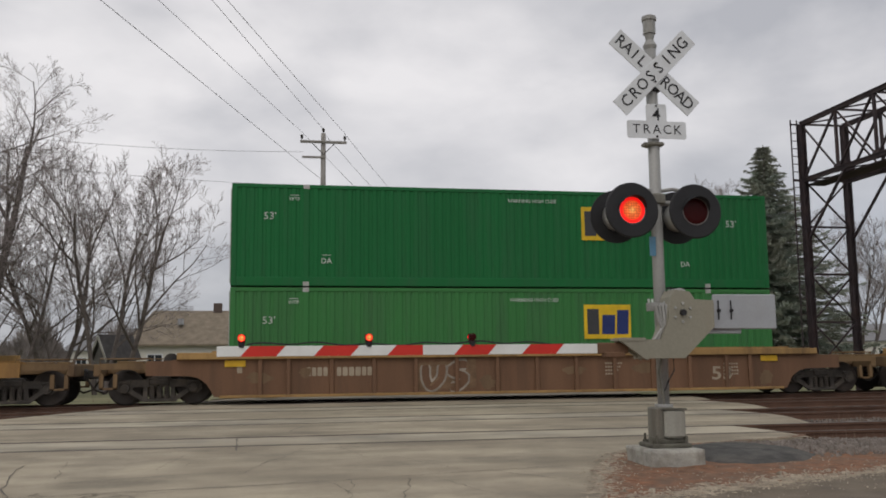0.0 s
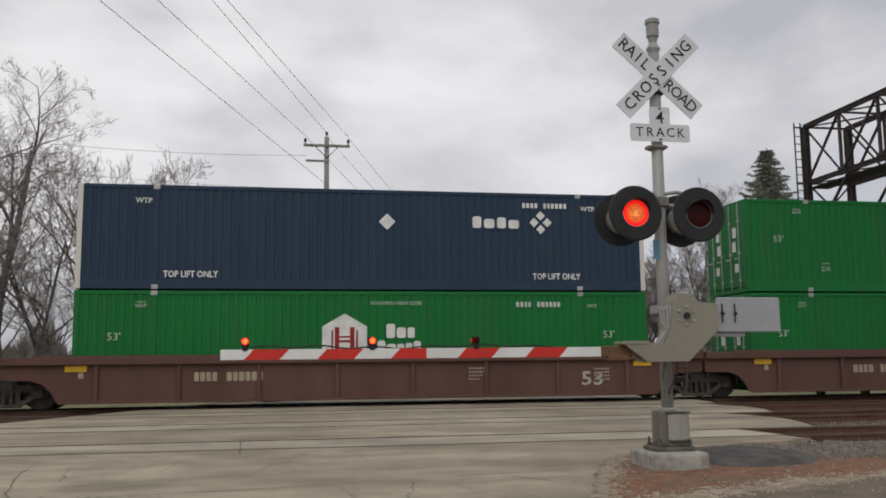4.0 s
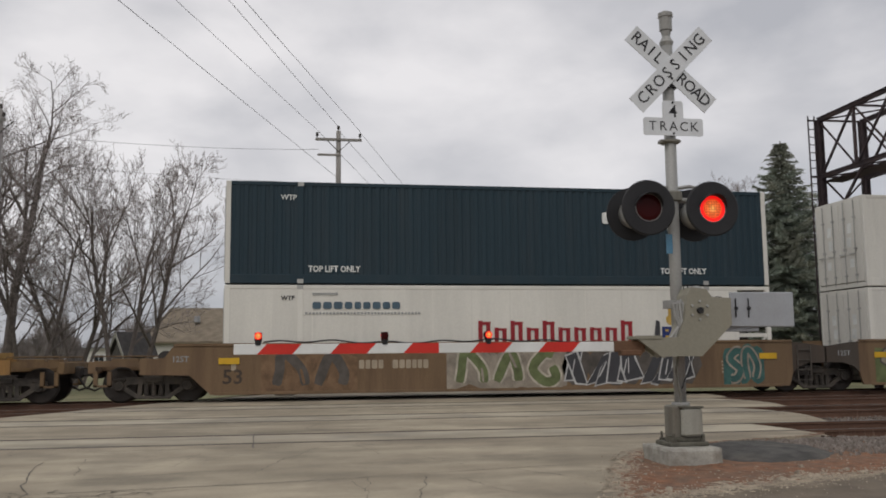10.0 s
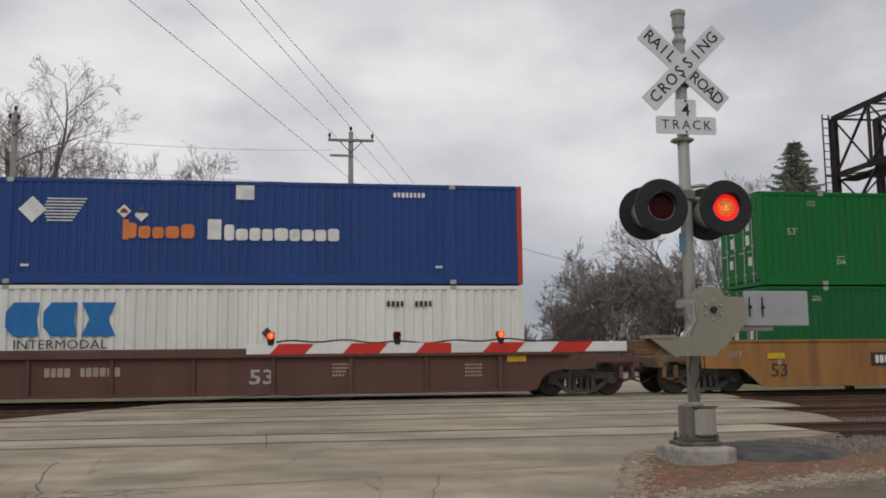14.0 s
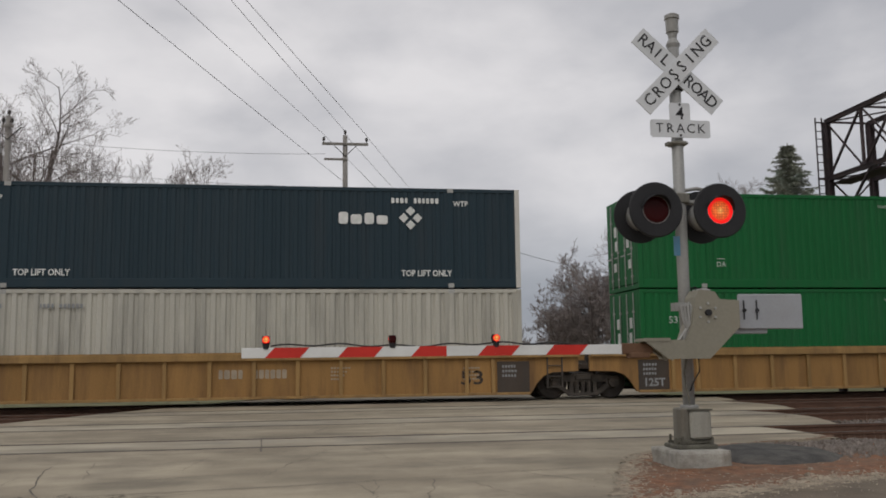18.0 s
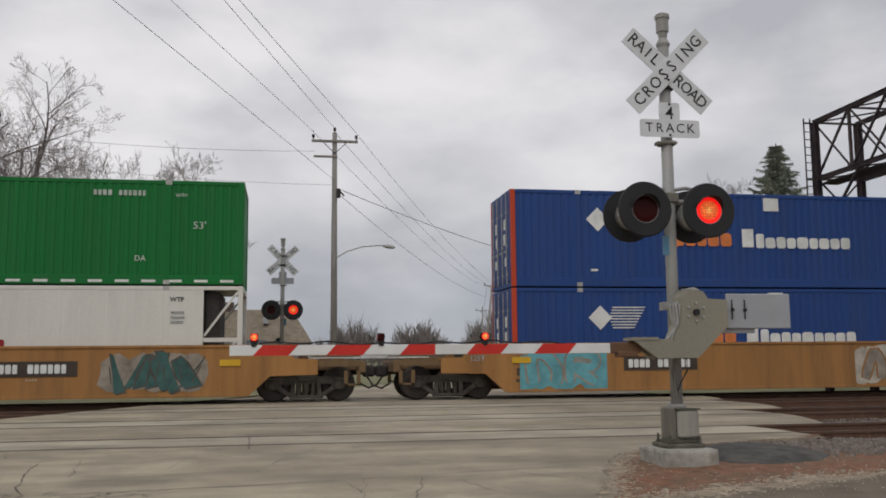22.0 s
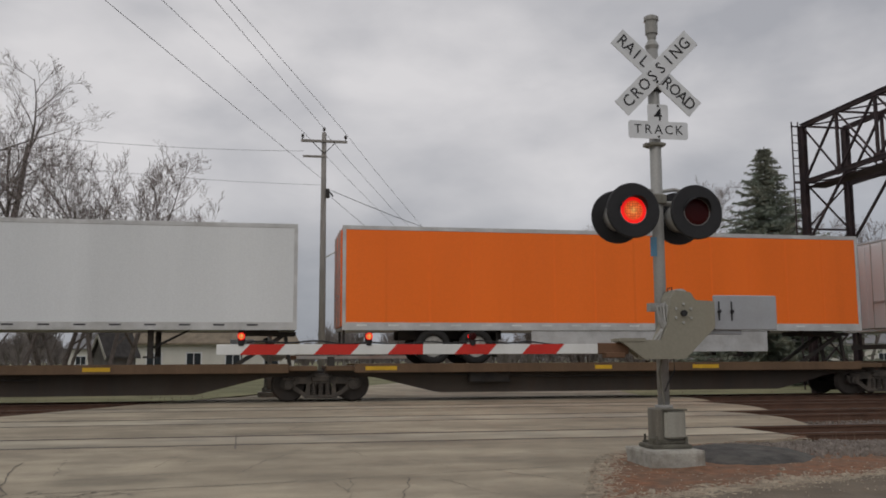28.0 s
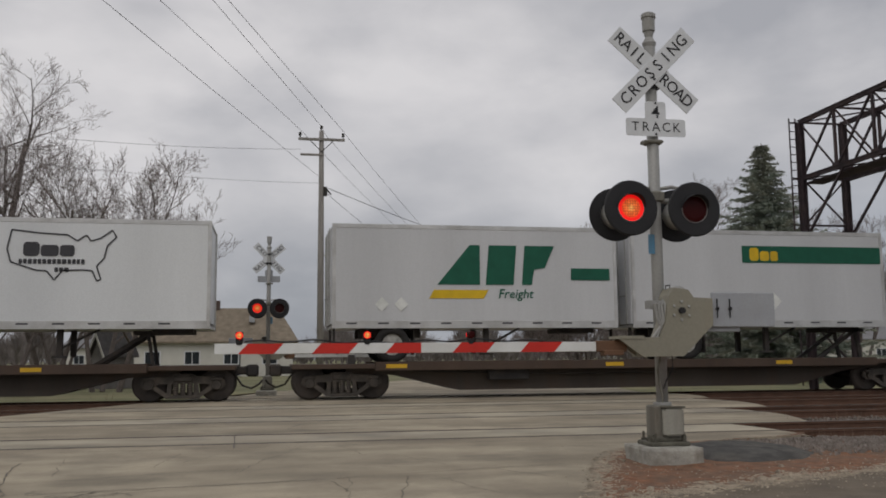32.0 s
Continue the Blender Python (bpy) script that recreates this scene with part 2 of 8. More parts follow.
TAN = rusty("weathered_ochre_paint", (0.315, 0.175, 0.060), 0.65)
OCHRE = rusty("orange_brown_paint", (0.345, 0.170, 0.056), 0.5)
BROWN = rusty("oxide_brown_paint", (0.115, 0.058, 0.046), 0.4)
RUST_TAN = rusty("rusted_brown_paint", (0.165, 0.090, 0.052), 0.6)
CHORD_TAN = rusty("yellowed_tan_paint", (0.335, 0.205, 0.078), 0.6)
DECK_DARK = rusty("blackened_deck_paint", (0.072, 0.050, 0.038), 0.5)
DECK_BROWN = rusty("brown_deck_paint", (0.135, 0.085, 0.050), 0.6)
GRIME_TAN = rusty("grimy_brown_paint", (0.175, 0.115, 0.066), 0.7)
REFLECTOR = mat("amber_reflector", (0.60, 0.36, 0.025), 0.5, vary=0.1, bump=0.0)
DARK_STEEL = mat("grimy_dark_steel", (0.045, 0.042, 0.040), 0.75, 0.2, vary=0.25, scale=2, fine=30, dirt=(0.10, 0.075, 0.055),
                 dirt_amount=0.5, dirt_scale=2.5)
TRUCK_STEEL = mat("dusty_cast_steel", (0.082, 0.073, 0.064), 0.8, 0.15, vary=0.25, scale=3, fine=30, dirt=(0.15, 0.12, 0.09), dirt_amount=0.5, dirt_scale=3)
WHEEL_STEEL = mat("grimy_wheel_steel", (0.062, 0.055, 0.050), 0.7, 0.3, vary=0.2, dirt=(0.12, 0.09, 0.07), dirt_amount=0.5)
RUBBER = mat("tyre_rubber", (0.022, 0.021, 0.020), 0.85, vary=0.15)
GALV = mat("galvanised_steel", (0.42, 0.42, 0.40), 0.55, 0.45, vary=0.12, scale=5, fine=50, dirt=(0.25, 0.24, 0.21), dirt_amount=0.5)
MAST_PAINT = mat("aged_silver_paint", (0.325, 0.325, 0.31), 0.55, 0.25, vary=0.12, scale=4, fine=40, dirt=(0.17, 0.155, 0.13),
                 dirt_amount=0.55, dirt_scale=3, streak=True)
BOX_PALE = mat("pale_box_enamel", (0.30, 0.295, 0.255), 0.6, vary=0.12, scale=6, fine=40, dirt=(0.17, 0.15, 0.12), dirt_amount=0.6, dirt_scale=5, streak=True)
BASE_IRON = mat("mossy_cast_iron", (0.115, 0.110, 0.088), 0.8, vary=0.25, scale=8, fine=50, bump=0.3, dirt=(0.06, 0.052, 0.04), dirt_amount=0.6, dirt_scale=6)
MAST_DIRTY = mat("stained_silver_paint", (0.20, 0.192, 0.162), 0.65, 0.15, vary=0.18, scale=6, fine=40, dirt=(0.12, 0.095, 0.07), dirt_amount=0.6, dirt_scale=4, streak=True)
MECH_PAINT = mat("beige_grey_enamel", (0.27, 0.255, 0.20), 0.5, vary=0.1, scale=3, fine=30, dirt=(0.22, 0.19, 0.14), dirt_amount=0.45,
                 dirt_scale=3, streak=True)
PLATE_GREY = mat("light_grey_plate", (0.35, 0.365, 0.385), 0.55, vary=0.08, scale=3, fine=40, dirt=(0.28, 0.27, 0.25), dirt_amount=0.3)
SIGN_WHITE = mat("reflective_white_sheet", (0.655, 0.675, 0.69), 0.5, vary=0.05, scale=6, fine=80, bump=0.02, dirt=(0.4, 0.4, 0.38), dirt_amount=0.3)
SIGN_BLACK = mat("sign_black_ink", (0.03, 0.03, 0.033), 0.6, vary=0.1, bump=0.0)
LAMP_BLACK = mat("flat_black_paint", (0.022, 0.022, 0.024), 0.6, vary=0.15, scale=4, fine=40, bump=0.05)
ARM_WHITE = mat("reflective_white_tape", (0.70, 0.715, 0.70), 0.5, vary=0.07, scale=3, bump=0.02, dirt=(0.4, 0.38, 0.33), dirt_amount=0.35)
ARM_RED = mat("reflective_red_tape", (0.56, 0.032, 0.022), 0.45, vary=0.08, scale=3, bump=0.02)
CONCRETE = mat("cast_concrete", (0.37, 0.36, 0.32), 0.85, vary=0.2, scale=6, fine=60, bump=0.5, dirt=(0.17, 0.15, 0.115), dirt_amount=0.85, dirt_scale=4.0)
ROAD = mat("worn_concrete_pavement", (0.270, 0.231, 0.170), 0.85, vary=0.10, scale=0.9, fine=45, bump=0.25, dirt=(0.165, 0.143, 0.110),
           dirt_amount=0.75, dirt_scale=0.8, second=(0.362, 0.314, 0.232))
PANEL = mat("crossing_panel_concrete", (0.315, 0.278, 0.212), 0.85, vary=0.10, scale=1.2, fine=45, bump=0.25, dirt=(0.19, 0.18, 0.16),
            dirt_amount=0.65, dirt_scale=1.0, second=(0.375, 0.335, 0.255))


def weathered_road(m, along_road):
    """Adds long tyre-darkened streaks, pale scuffs and exposed aggregate to a concrete surface."""
    nt = m.node_tree
    link = nt.links.new
    bsdf = nt.nodes["Principled BSDF"]
    source = bsdf.inputs["Base Color"].links[0].from_socket
    tc = nt.nodes.new("ShaderNodeTexCoord")
    mp = nt.nodes.new("ShaderNodeMapping")
    mp.inputs["Rotation"].default_value = (0, 0, along_road)
    mp.inputs["Scale"].default_value = (0.30, 0.95, 1.0)
    link(tc.outputs["Object"], mp.inputs["Vector"])
    out = source
    for vector, scale, lo, hi, dark in ((mp.outputs["Vector"], 1.1, 0.44, 0.68, 0.80), (tc.outputs["Object"], 0.42, 0.46, 0.64, 0.86), (tc.outputs["Object"], 26.0, 0.60, 0.70, 0.72)):
        n = nt.nodes.new("ShaderNodeTexNoise")
        n.inputs["Scale"].default_value, n.inputs["Detail"].default_value, n.inputs["Roughness"].default_value = scale, 6, 0.6
        link(vector, n.inputs["Vector"])
        r = nt.nodes.new("ShaderNodeMapRange")
        r.inputs["From Min"].default_value, r.inputs["From Max"].default_value = lo, hi
        r.inputs["To Min"].default_value, r.inputs["To Max"].default_value = 1.06, dark
        link(n.outputs["Fac"], r.inputs["Value"])
        k = nt.nodes.new("ShaderNodeVectorMath")
        k.operation = "SCALE"
        link(out, k.inputs[0])
        link(r.outputs["Result"], k.inputs["Scale"])
        out = k.outputs["Vector"]
    link(out, bsdf.inputs["Base Color"])


weathered_road(ROAD, 0.12)
weathered_road(PANEL, 0.05)
TAR = mat("crack_tar", (0.130, 0.115, 0.095), 0.8, vary=0.2, bump=0.2)
ASPHALT = mat("dark_asphalt", (0.078, 0.075, 0.070), 0.9, vary=0.3, scale=5, fine=90, bump=0.7, dirt=(0.15, 0.135, 0.115), dirt_amount=0.6, dirt_scale=2.5)
DIRT = mat("orange_brown_soil", (0.225, 0.108, 0.060), 0.95, vary=0.30, scale=9, fine=110, bump=0.5, dirt=(0.155, 0.115, 0.085), dirt_amount=1.0, dirt_scale=1.5, second=(0.185, 0.105, 0.066))
GRIT = mat("pale_grit", (0.34, 0.285, 0.21), 0.95, vary=0.3, scale=9, fine=90, bump=0.8, dirt=(0.18, 0.14, 0.11), dirt_amount=0.7, dirt_scale=3)
BALLAST = mat("ballast_bed", (0.165, 0.145, 0.130), 0.95, vary=0.4, scale=8, fine=50, bump=1.0, dirt=(0.09, 0.07, 0.06), dirt_amount=0.6, dirt_scale=1.0)
STONE = mat("ballast_stone", (0.205, 0.178, 0.155), 0.9, vary=0.25, scale=6, fine=60, bump=0.4)
GRASS = mat("winter_grass", (0.165, 0.165, 0.085), 0.95, vary=0.3, scale=0.5, fine=30, bump=0.6, dirt=(0.24, 0.20, 0.12), dirt_amount=0.6, dirt_scale=0.25)
RAIL = mat("rusted_rail_steel", (0.125, 0.070, 0.048), 0.75, 0.2, vary=0.2, scale=3, fine=30)
RAIL_TOP = mat("worn_rail_head", (0.100, 0.085, 0.075), 0.55, 0.4, vary=0.15, scale=5, fine=40)
TIE = mat("tarred_timber", (0.065, 0.052, 0.042), 0.9, vary=0.3, scale=4, fine=30, bump=0.5)
POLE_WOOD = mat("weathered_pole_wood", (0.26, 0.245, 0.225), 0.85, vary=0.2, scale=6, fine=40, bump=0.4, streak=True)
WIRE = mat("dull_wire", (0.10, 0.10, 0.105), 0.6, 0.3, bump=0.0)
BRIDGE = mat("rusty_dark_truss_steel", (0.050, 0.038, 0.042), 0.75, 0.2, vary=0.3, scale=2, fine=30, dirt=(0.09, 0.055, 0.045), dirt_amount=0.6)
BARK = mat("grey_brown_bark", (0.135, 0.115, 0.105), 0.9, vary=0.25, scale=5, fine=40, bump=0.4)
TWIG = mat("twig_bark", (0.255, 0.222, 0.212), 0.9, vary=0.2, scale=3, fine=30, bump=0.0)
NEEDLE = mat("spruce_needles", (0.245, 0.285, 0.235), 0.8, vary=0.35, scale=1.5, fine=20, bump=0.0, second=(0.24, 0.25, 0.20))
SHINGLE = mat("tan_shingles", (0.21, 0.175, 0.130), 0.9, vary=0.2, scale=2, fine=20, bump=0.3, dirt=(0.15, 0.12, 0.09), dirt_amount=0.5)
SIDING = mat("pale_siding", (0.56, 0.55, 0.50), 0.7, vary=0.08, scale=1, fine=20)
WINDOW_GLASS = mat("dark_window_glass", (0.03, 0.035, 0.04), 0.12, vary=0.1, bump=0.0)
FAR_TWIG = mat("distant_thicket", (0.185, 0.165, 0.155), 0.95, vary=0.3, scale=0.6, fine=8, bump=0.0)
GLOW = mat("lit_red_led", (0.92, 0.010, 0.008), 0.4, vary=0.0, bump=0.0, emit=0.85)
GLOW_CORE = mat("lit_orange_led", (0.25, 0.02, 0.005), 0.4, vary=0.0, bump=0.0, emit=1.15)
LENS_OFF = mat("unlit_red_lens", (0.035, 0.002, 0.002), 0.35, vary=0.1, bump=0.0, gloss=0.12)
LENS_RIM = mat("grey_lens_rim", (0.20, 0.19, 0.18), 0.5, 0.4, bump=0.0)


def led_face(m):
    """Breaks the glow of a lit lens into rows of small bright points, hottest in the middle."""
    nt = m.node_tree
    bsdf = nt.nodes["Principled BSDF"]
    tc = nt.nodes.new("ShaderNodeTexCoord")
    away = nt.nodes.new("ShaderNodeVectorMath")
    away.operation = "LENGTH"
    nt.links.new(tc.outputs["Object"], away.inputs[0])
    ramp_ = nt.nodes.new("ShaderNodeValToRGB")
    ramp_.color_ramp.elements[0].position, ramp_.color_ramp.elements[0].color = 0.0, (1.0, 0.55, 0.14, 1)
    ramp_.color_ramp.elements[1].position, ramp_.color_ramp.elements[1].color = 0.115, (1.0, 0.075, 0.012, 1)
    mid_ = ramp_.color_ramp.elements.new(0.045)
    mid_.color = (1.0, 0.24, 0.05, 1)
    nt.links.new(away.outputs["Value"], ramp_.inputs["Fac"])
    vo = nt.nodes.new("ShaderNodeTexVoronoi")
    vo.inputs["Scale"].default_value, vo.inputs["Randomness"].default_value = 34.0, 0.25
    nt.links.new(tc.outputs["Object"], vo.inputs["Vector"])
    dim = nt.nodes.new("ShaderNodeMapRange")
    dim.inputs["From Min"].default_value, dim.inputs["From Max"].default_value = 0.2, 0.62
    dim.inputs["To Min"].default_value, dim.inputs["To Max"].default_value = 1.05, 0.40
    nt.links.new(vo.outputs["Distance"], dim.inputs["Value"])
    scale_ = nt.nodes.new("ShaderNodeVectorMath")
    scale_.operation = "SCALE"
    nt.links.new(ramp_.outputs["Color"], scale_.inputs[0])
    nt.links.new(dim.outputs["Result"], scale_.inputs["Scale"])
    nt.links.new(scale_.outputs["Vector"], bsdf.inputs["Emission Color"])


led_face(GLOW_CORE)


# ---- mesh building ----
class Geo:
    """Collects faces of simple solids, then becomes one mesh."""

    def __init__(self):
        self.v, self.f = [], []

    def add(self, verts, faces):
        n = len(self.v)
        self.v += [tuple(p) for p in verts]
        self.f += [tuple(i + n for i in face) for face in faces]
        return self

    def box(self, x0, x1, y0, y1, z0, z1, m=None, chamfer=0.0):
        c = min(chamfer, (x1 - x0) / 3, (y1 - y0) / 3, (z1 - z0) / 3)
        if c > 0:
            ring = lambda i, z: [(x0 + i + c, y0 + i, z), (x1 - i - c, y0 + i, z), (x1 - i, y0 + i + c, z), (x1 - i, y1 - i - c, z),
                                 (x1 - i - c, y1 - i, z), (x0 + i + c, y1 - i, z), (x0 + i, y1 - i - c, z), (x0 + i, y0 + i + c, z)]
            p = ring(c, z0) + ring(0, z0 + c) + ring(0, z1 - c) + ring(c, z1)
            f = [tuple(range(7, -1, -1)), tuple(range(24, 32))]
            for k in range(3):
                f += [(k * 8 + i, k * 8 + (i + 1) % 8, k * 8 + 8 + (i + 1) % 8, k * 8 + 8 + i) for i in range(8)]
        else:
            p = [(x, y, z) for z in (z0, z1) for x, y in ((x0, y0), (x1, y0), (x1, y1), (x0, y1))]
            f = [(3, 2, 1, 0), (4, 5, 6, 7), (0, 1, 5, 4), (1, 2, 6, 5), (2, 3, 7, 6), (3, 0, 4, 7)]
        if m:
            p = [m @ Vector(q) for q in p]
        return self.add(p, f)

    def beam(self, a, b, w, h=None, up=(0, 0, 1)):
        """A square bar from a to b."""
        a, b, h = Vector(a), Vector(b), h or w
        d = (b - a).normalized()
        s = d.cross(Vector(up))
        s = s.normalized() if s.length > 1e-4 else Vector((1, 0, 0))
        u = s.cross(d)
        p = [q + s * i * w / 2 + u * j * h / 2 for q in (a, b) for i, j in ((-1, -1), (1, -1), (1, 1), (-1, 1))]
        return self.add(p, [(3, 2, 1, 0), (4, 5, 6, 7), (0, 1, 5, 4), (1, 2, 6, 5), (2, 3, 7, 6), (3, 0, 4, 7)])

    def tube(self, points, radii, n=8, cap=True):
        points = [Vector(p) for p in points]
        radii = radii if hasattr(radii, "__len__") else [radii] * len(points)
        base = len(self.v)
        for k, p in enumerate(points):
            d = (points[min(k + 1, len(points) - 1)] - points[max(k - 1, 0)]).normalized()
            s = d.cross(Vector((0, 0, 1)))
            s = s.normalized() if s.length > 1e-3 else Vector((1, 0, 0))
            u = s.cross(d)
            for i in range(n):
                a = 2 * math.pi * i / n
                self.v.append(tuple(p + (s * math.cos(a) + u * math.sin(a)) * radii[k]))
        for k in range(len(points) - 1):
            for i in range(n):
                q, r = base + k * n + i, base + k * n + (i + 1) % n
                self.f.append((q, r, r + n, q + n))
        if cap:
            self.f.append(tuple(base + i for i in range(n - 1, -1, -1)))
            self.f.append(tuple(base + (len(points) - 1) * n + i for i in range(n)))
        return self

    def disc_y(self, x, z, r, y0, y1, n=20, r1=None):
        """A short cylinder along y."""
        return self.tube([(x, y0, z), (x, y1, z)], [r, r1 if r1 is not None else r], n)

    def slab(self, outline, y0, y1):
        """A plate: an outline in x, z (counter-clockwise seen from -y), thick in y."""
        n = len(outline)
        p = [(x, y0, z) for x, z in outline] + [(x, y1, z) for x, z in outline]
        f = [tuple(range(n)), tuple(range(2 * n - 1, n - 1, -1))]
        f += [(i, i + n, (i + 1) % n + n, (i + 1) % n) for i in range(n)]
        return self.add(p, f)

    def flat(self, outline, z0, z1):
        """A plate lying on the ground: an outline in x, y (counter-clockwise from above)."""
        n = len(outline)
        p = [(x, y, z1) for x, y in outline] + [(x, y, z0) for x, y in outline]
        f = [tuple(range(n)), tuple(range(2 * n - 1, n - 1, -1))]
        f += [(i, i + n, (i + 1) % n + n, (i + 1) % n) for i in range(n)]
        return self.add(p, f)

    def mesh(self, name, material, smooth=False):
        me = bpy.data.meshes.new(name)
        me.from_pydata(self.v, [], self.f)
        me.materials.append(material)
        if smooth:
            for p in me.polygons:
                p.use_smooth = True
        me.update()
        return me


JOINED = ("serial_bar", "small_print", "word_block", "spring_nest", "reflective_tape", "panel_seam", "lamp_cable", "wall_seam", "brace")


def part(name, geo, material, parent, label="", smooth=False):
    """Links a Geo or a mesh as one mesh object under a thing or under a part."""
    me = geo.mesh(name, material, smooth) if isinstance(geo, Geo) else geo
    ob = new(name, me)
    ob.parent = parent
    if not isinstance(geo, Geo) and material and (not me.materials or me.materials[0] != material):
        ob.material_slots[0].link = "OBJECT"
        ob.material_slots[0].material = material
    if label:
        ob["label"] = label
    if name in JOINED:
        ob["kind"] = "stuff"
    return ob


def pieces(name, material, parent, label, rects, y, lean=0.0):
    """Separate flat rectangles (x0, x1, z0, z1), each a part of its own."""
    for x0, x1, z0, z1 in rects:
        g = Geo()
        g.slab([(x0, z0), (x1, z0), (x1 + lean, z1), (x0 + lean, z1)], y, y + 0.004)
        part(name, g, material, parent, label)


def thing(name, label, category, group="", at=None, kind=""):
    ob = new(name)
    if at is not None:
        ob.matrix_basis = at
    return tagged(ob, label, category, group, kind)


TEXTS = {}


def text_mesh(words, height, bold=0.0, slant=0.0, squeeze=1.0):
    """The built-in font as a flat mesh in the x, z plane that faces -y, its capitals height metres tall, centred."""
    key = (words, round(height, 3), bold, slant, squeeze)
    if key in TEXTS:
        return TEXTS[key]
    cu = bpy.data.curves.new("text", "FONT")
    cu.body, cu.align_x, cu.align_y = words, "CENTER", "CENTER"
    cu.size, cu.shear, cu.resolution_u = height / 0.70, slant, 2
    cu.offset = bold
    ob = bpy.data.objects.new("text", cu)
    scene.collection.objects.link(ob)
    me = bpy.data.meshes.new_from_object(ob.evaluated_get(bpy.context.evaluated_depsgraph_get()))
    bpy.data.objects.remove(ob)
    bpy.data.curves.remove(cu)
    for vert in me.vertices:
        x, y, _ = vert.co
        vert.co = (x * squeeze, 0, y)
    me.name = "lettering"
    TEXTS[key] = me
    return me


def letter(words, x, z, height, material, parent, y, bold=0.0, slant=0.0, squeeze=1.0, label=""):
    me = text_mesh(words, height, bold, slant, squeeze)
    if not me.materials:
        me.materials.append(material)
    ob = part("lettering", me, material, parent, label)
    if len(words) > 1:
        ob["kind"] = "stuff"
    ob.location = (x, y, z)
    return ob


def bars(geo, x, z, count, height, y, wide=0.62, gap=0.26, seed=0):
    """Plain bars in the place of characters that are not lettered, the first one of a row taller."""
    rnd = random.Random(seed * 7 + count)
    for i in range(count):
        w = height * wide * rnd.uniform(0.75, 1.1)
        tall = height * (1.0 if i == 0 or height < 0.3 else rnd.choice((0.74, 0.74, 0.8, 0.95)))
        lo = z - height / 2
        c = min(w, tall) * 0.18
        geo.slab([(x + c, lo), (x + w - c, lo), (x + w, lo + c), (x + w, lo + tall - c), (x + w - c, lo + tall), (x + c, lo + tall), (x, lo + tall - c), (x, lo + c)], y, y + 0.004)
        x += w + height * gap
    return x


def poly(geo, points, y, t=0.004):
    geo.slab(points, y, y + t)


def rect(geo, x0, x1, z0, z1, y, lean=0.0):
    geo.slab([(x0, z0), (x1, z0), (x1 + lean, z1), (x0 + lean, z1)], y, y + 0.004)


def ngon(cx, cz, r, n, start=0.0, sx=1.0):
    return [(cx + sx * r * math.cos(start + 2 * math.pi * i / n), cz + r * math.sin(start + 2 * math.pi * i / n)) for i in range(n)]


# ---- ground, road and tracks ----
TRACKS = (13.72, 18.10, 22.50, 26.90)   # centre lines of the four tracks, by distance
GAUGE = 0.7525                          # half of the distance between rail heads
SKEW = 0.43


def road_left(y):
    return -5.9 + SKEW * (y - 20.0)


def road_right(y):
    return 10.9 + SKEW * (y - 20.0)


def road_edge(y):
    """The rounded ends of the slabs on the right: each group between far rails swells and draws in again."""
    groups = ((11.9, 14.47, 7.42, 7.66, 7.56), (14.47, 18.85, 8.62, 9.85, 9.55), (18.85, 23.25, 10.55, 11.5, 11.05), (23.25, 27.65, 11.4, 12.25, 11.8), (27.65, 34.0, 11.6, 12.3, 13.0))
    for a, b, x0, xm, x1 in groups:
        if y <= b + 1e-6:
            u = max(0.0, (y - a) / (b - a))
            # parabola through the start, the swell at 0.6 and the end
            k2 = ((x1 - x0) - (xm - x0) / 0.6) / (1 - 0.6)
            k1 = (x1 - x0) - k2
            return x0 + k1 * u + k2 * u * u
    return 13.0


def build_ground():
    g = Geo()
    xs = [-2500, -600, -150, -60, -25, -10, 0, 10, 25, 60, 150, 600, 2500]
    ys = [-2500, -600, -150, -40, -10, 0, 8, 12, 28, 34, 60, 150, 600, 2500]
    for y in ys:
        for x in xs:
            g.v.append((x, y, -0.20))
    n = len(xs)
    for j in range(len(ys) - 1):
        for i in range(n - 1):
            g.f.append((j * n + i, j * n + i + 1, (j + 1) * n + i + 1, (j + 1) * n + i))
    ob = new("ground", g.mesh("ground", GRASS))
    tagged(ob, "flat ground of pale winter grass and soil", "ground", kind="structure")

    # raised bed under the four tracks
    b = Geo()
    b.v = [(x, y, z) for x in (-950, 950) for y, z in ((10.6, -0.20), (11.5, -0.165), (29.2, -0.165), (30.4, -0.20))]
    b.f = [(i, i + 4, i + 5, i + 1) for i in range(3)]
    tagged(new("ballast_bed", b.mesh("ballast_bed", BALLAST)), "brown-grey crushed stone bed under the tracks", "ballast", kind="structure")


def along(table, v):
    """Straight-line interpolation in a table of (v, w)."""
    for (a, p), (b, q) in zip(table, table[1:]):
        if v <= b:
            return p + (q - p) * max(0.0, (v - a) / (b - a))
    return table[-1][1]


PAVED_EDGE = ((2.0, 1.4), (5.2, 2.0), (7.0, 2.6), (8.5, 3.1), (9.6, 3.6), (10.67, 4.12), (11.3, 4.9), (11.75, 6.2), (12.1, 7.45), (12.6, 7.9))
GRIT_NEAR = ((2.4, 6.6), (2.8, 6.95), (3.72, 7.42), (4.75, 7.85), (6.4, 8.45), (10.0, 9.4), (12.0, 9.7))
GRIT_FAR = ((2.4, 6.9), (2.95, 7.3), (3.70, 7.78), (4.70, 8.2), (6.4, 8.75), (10.0, 9.75), (12.0, 10.0))


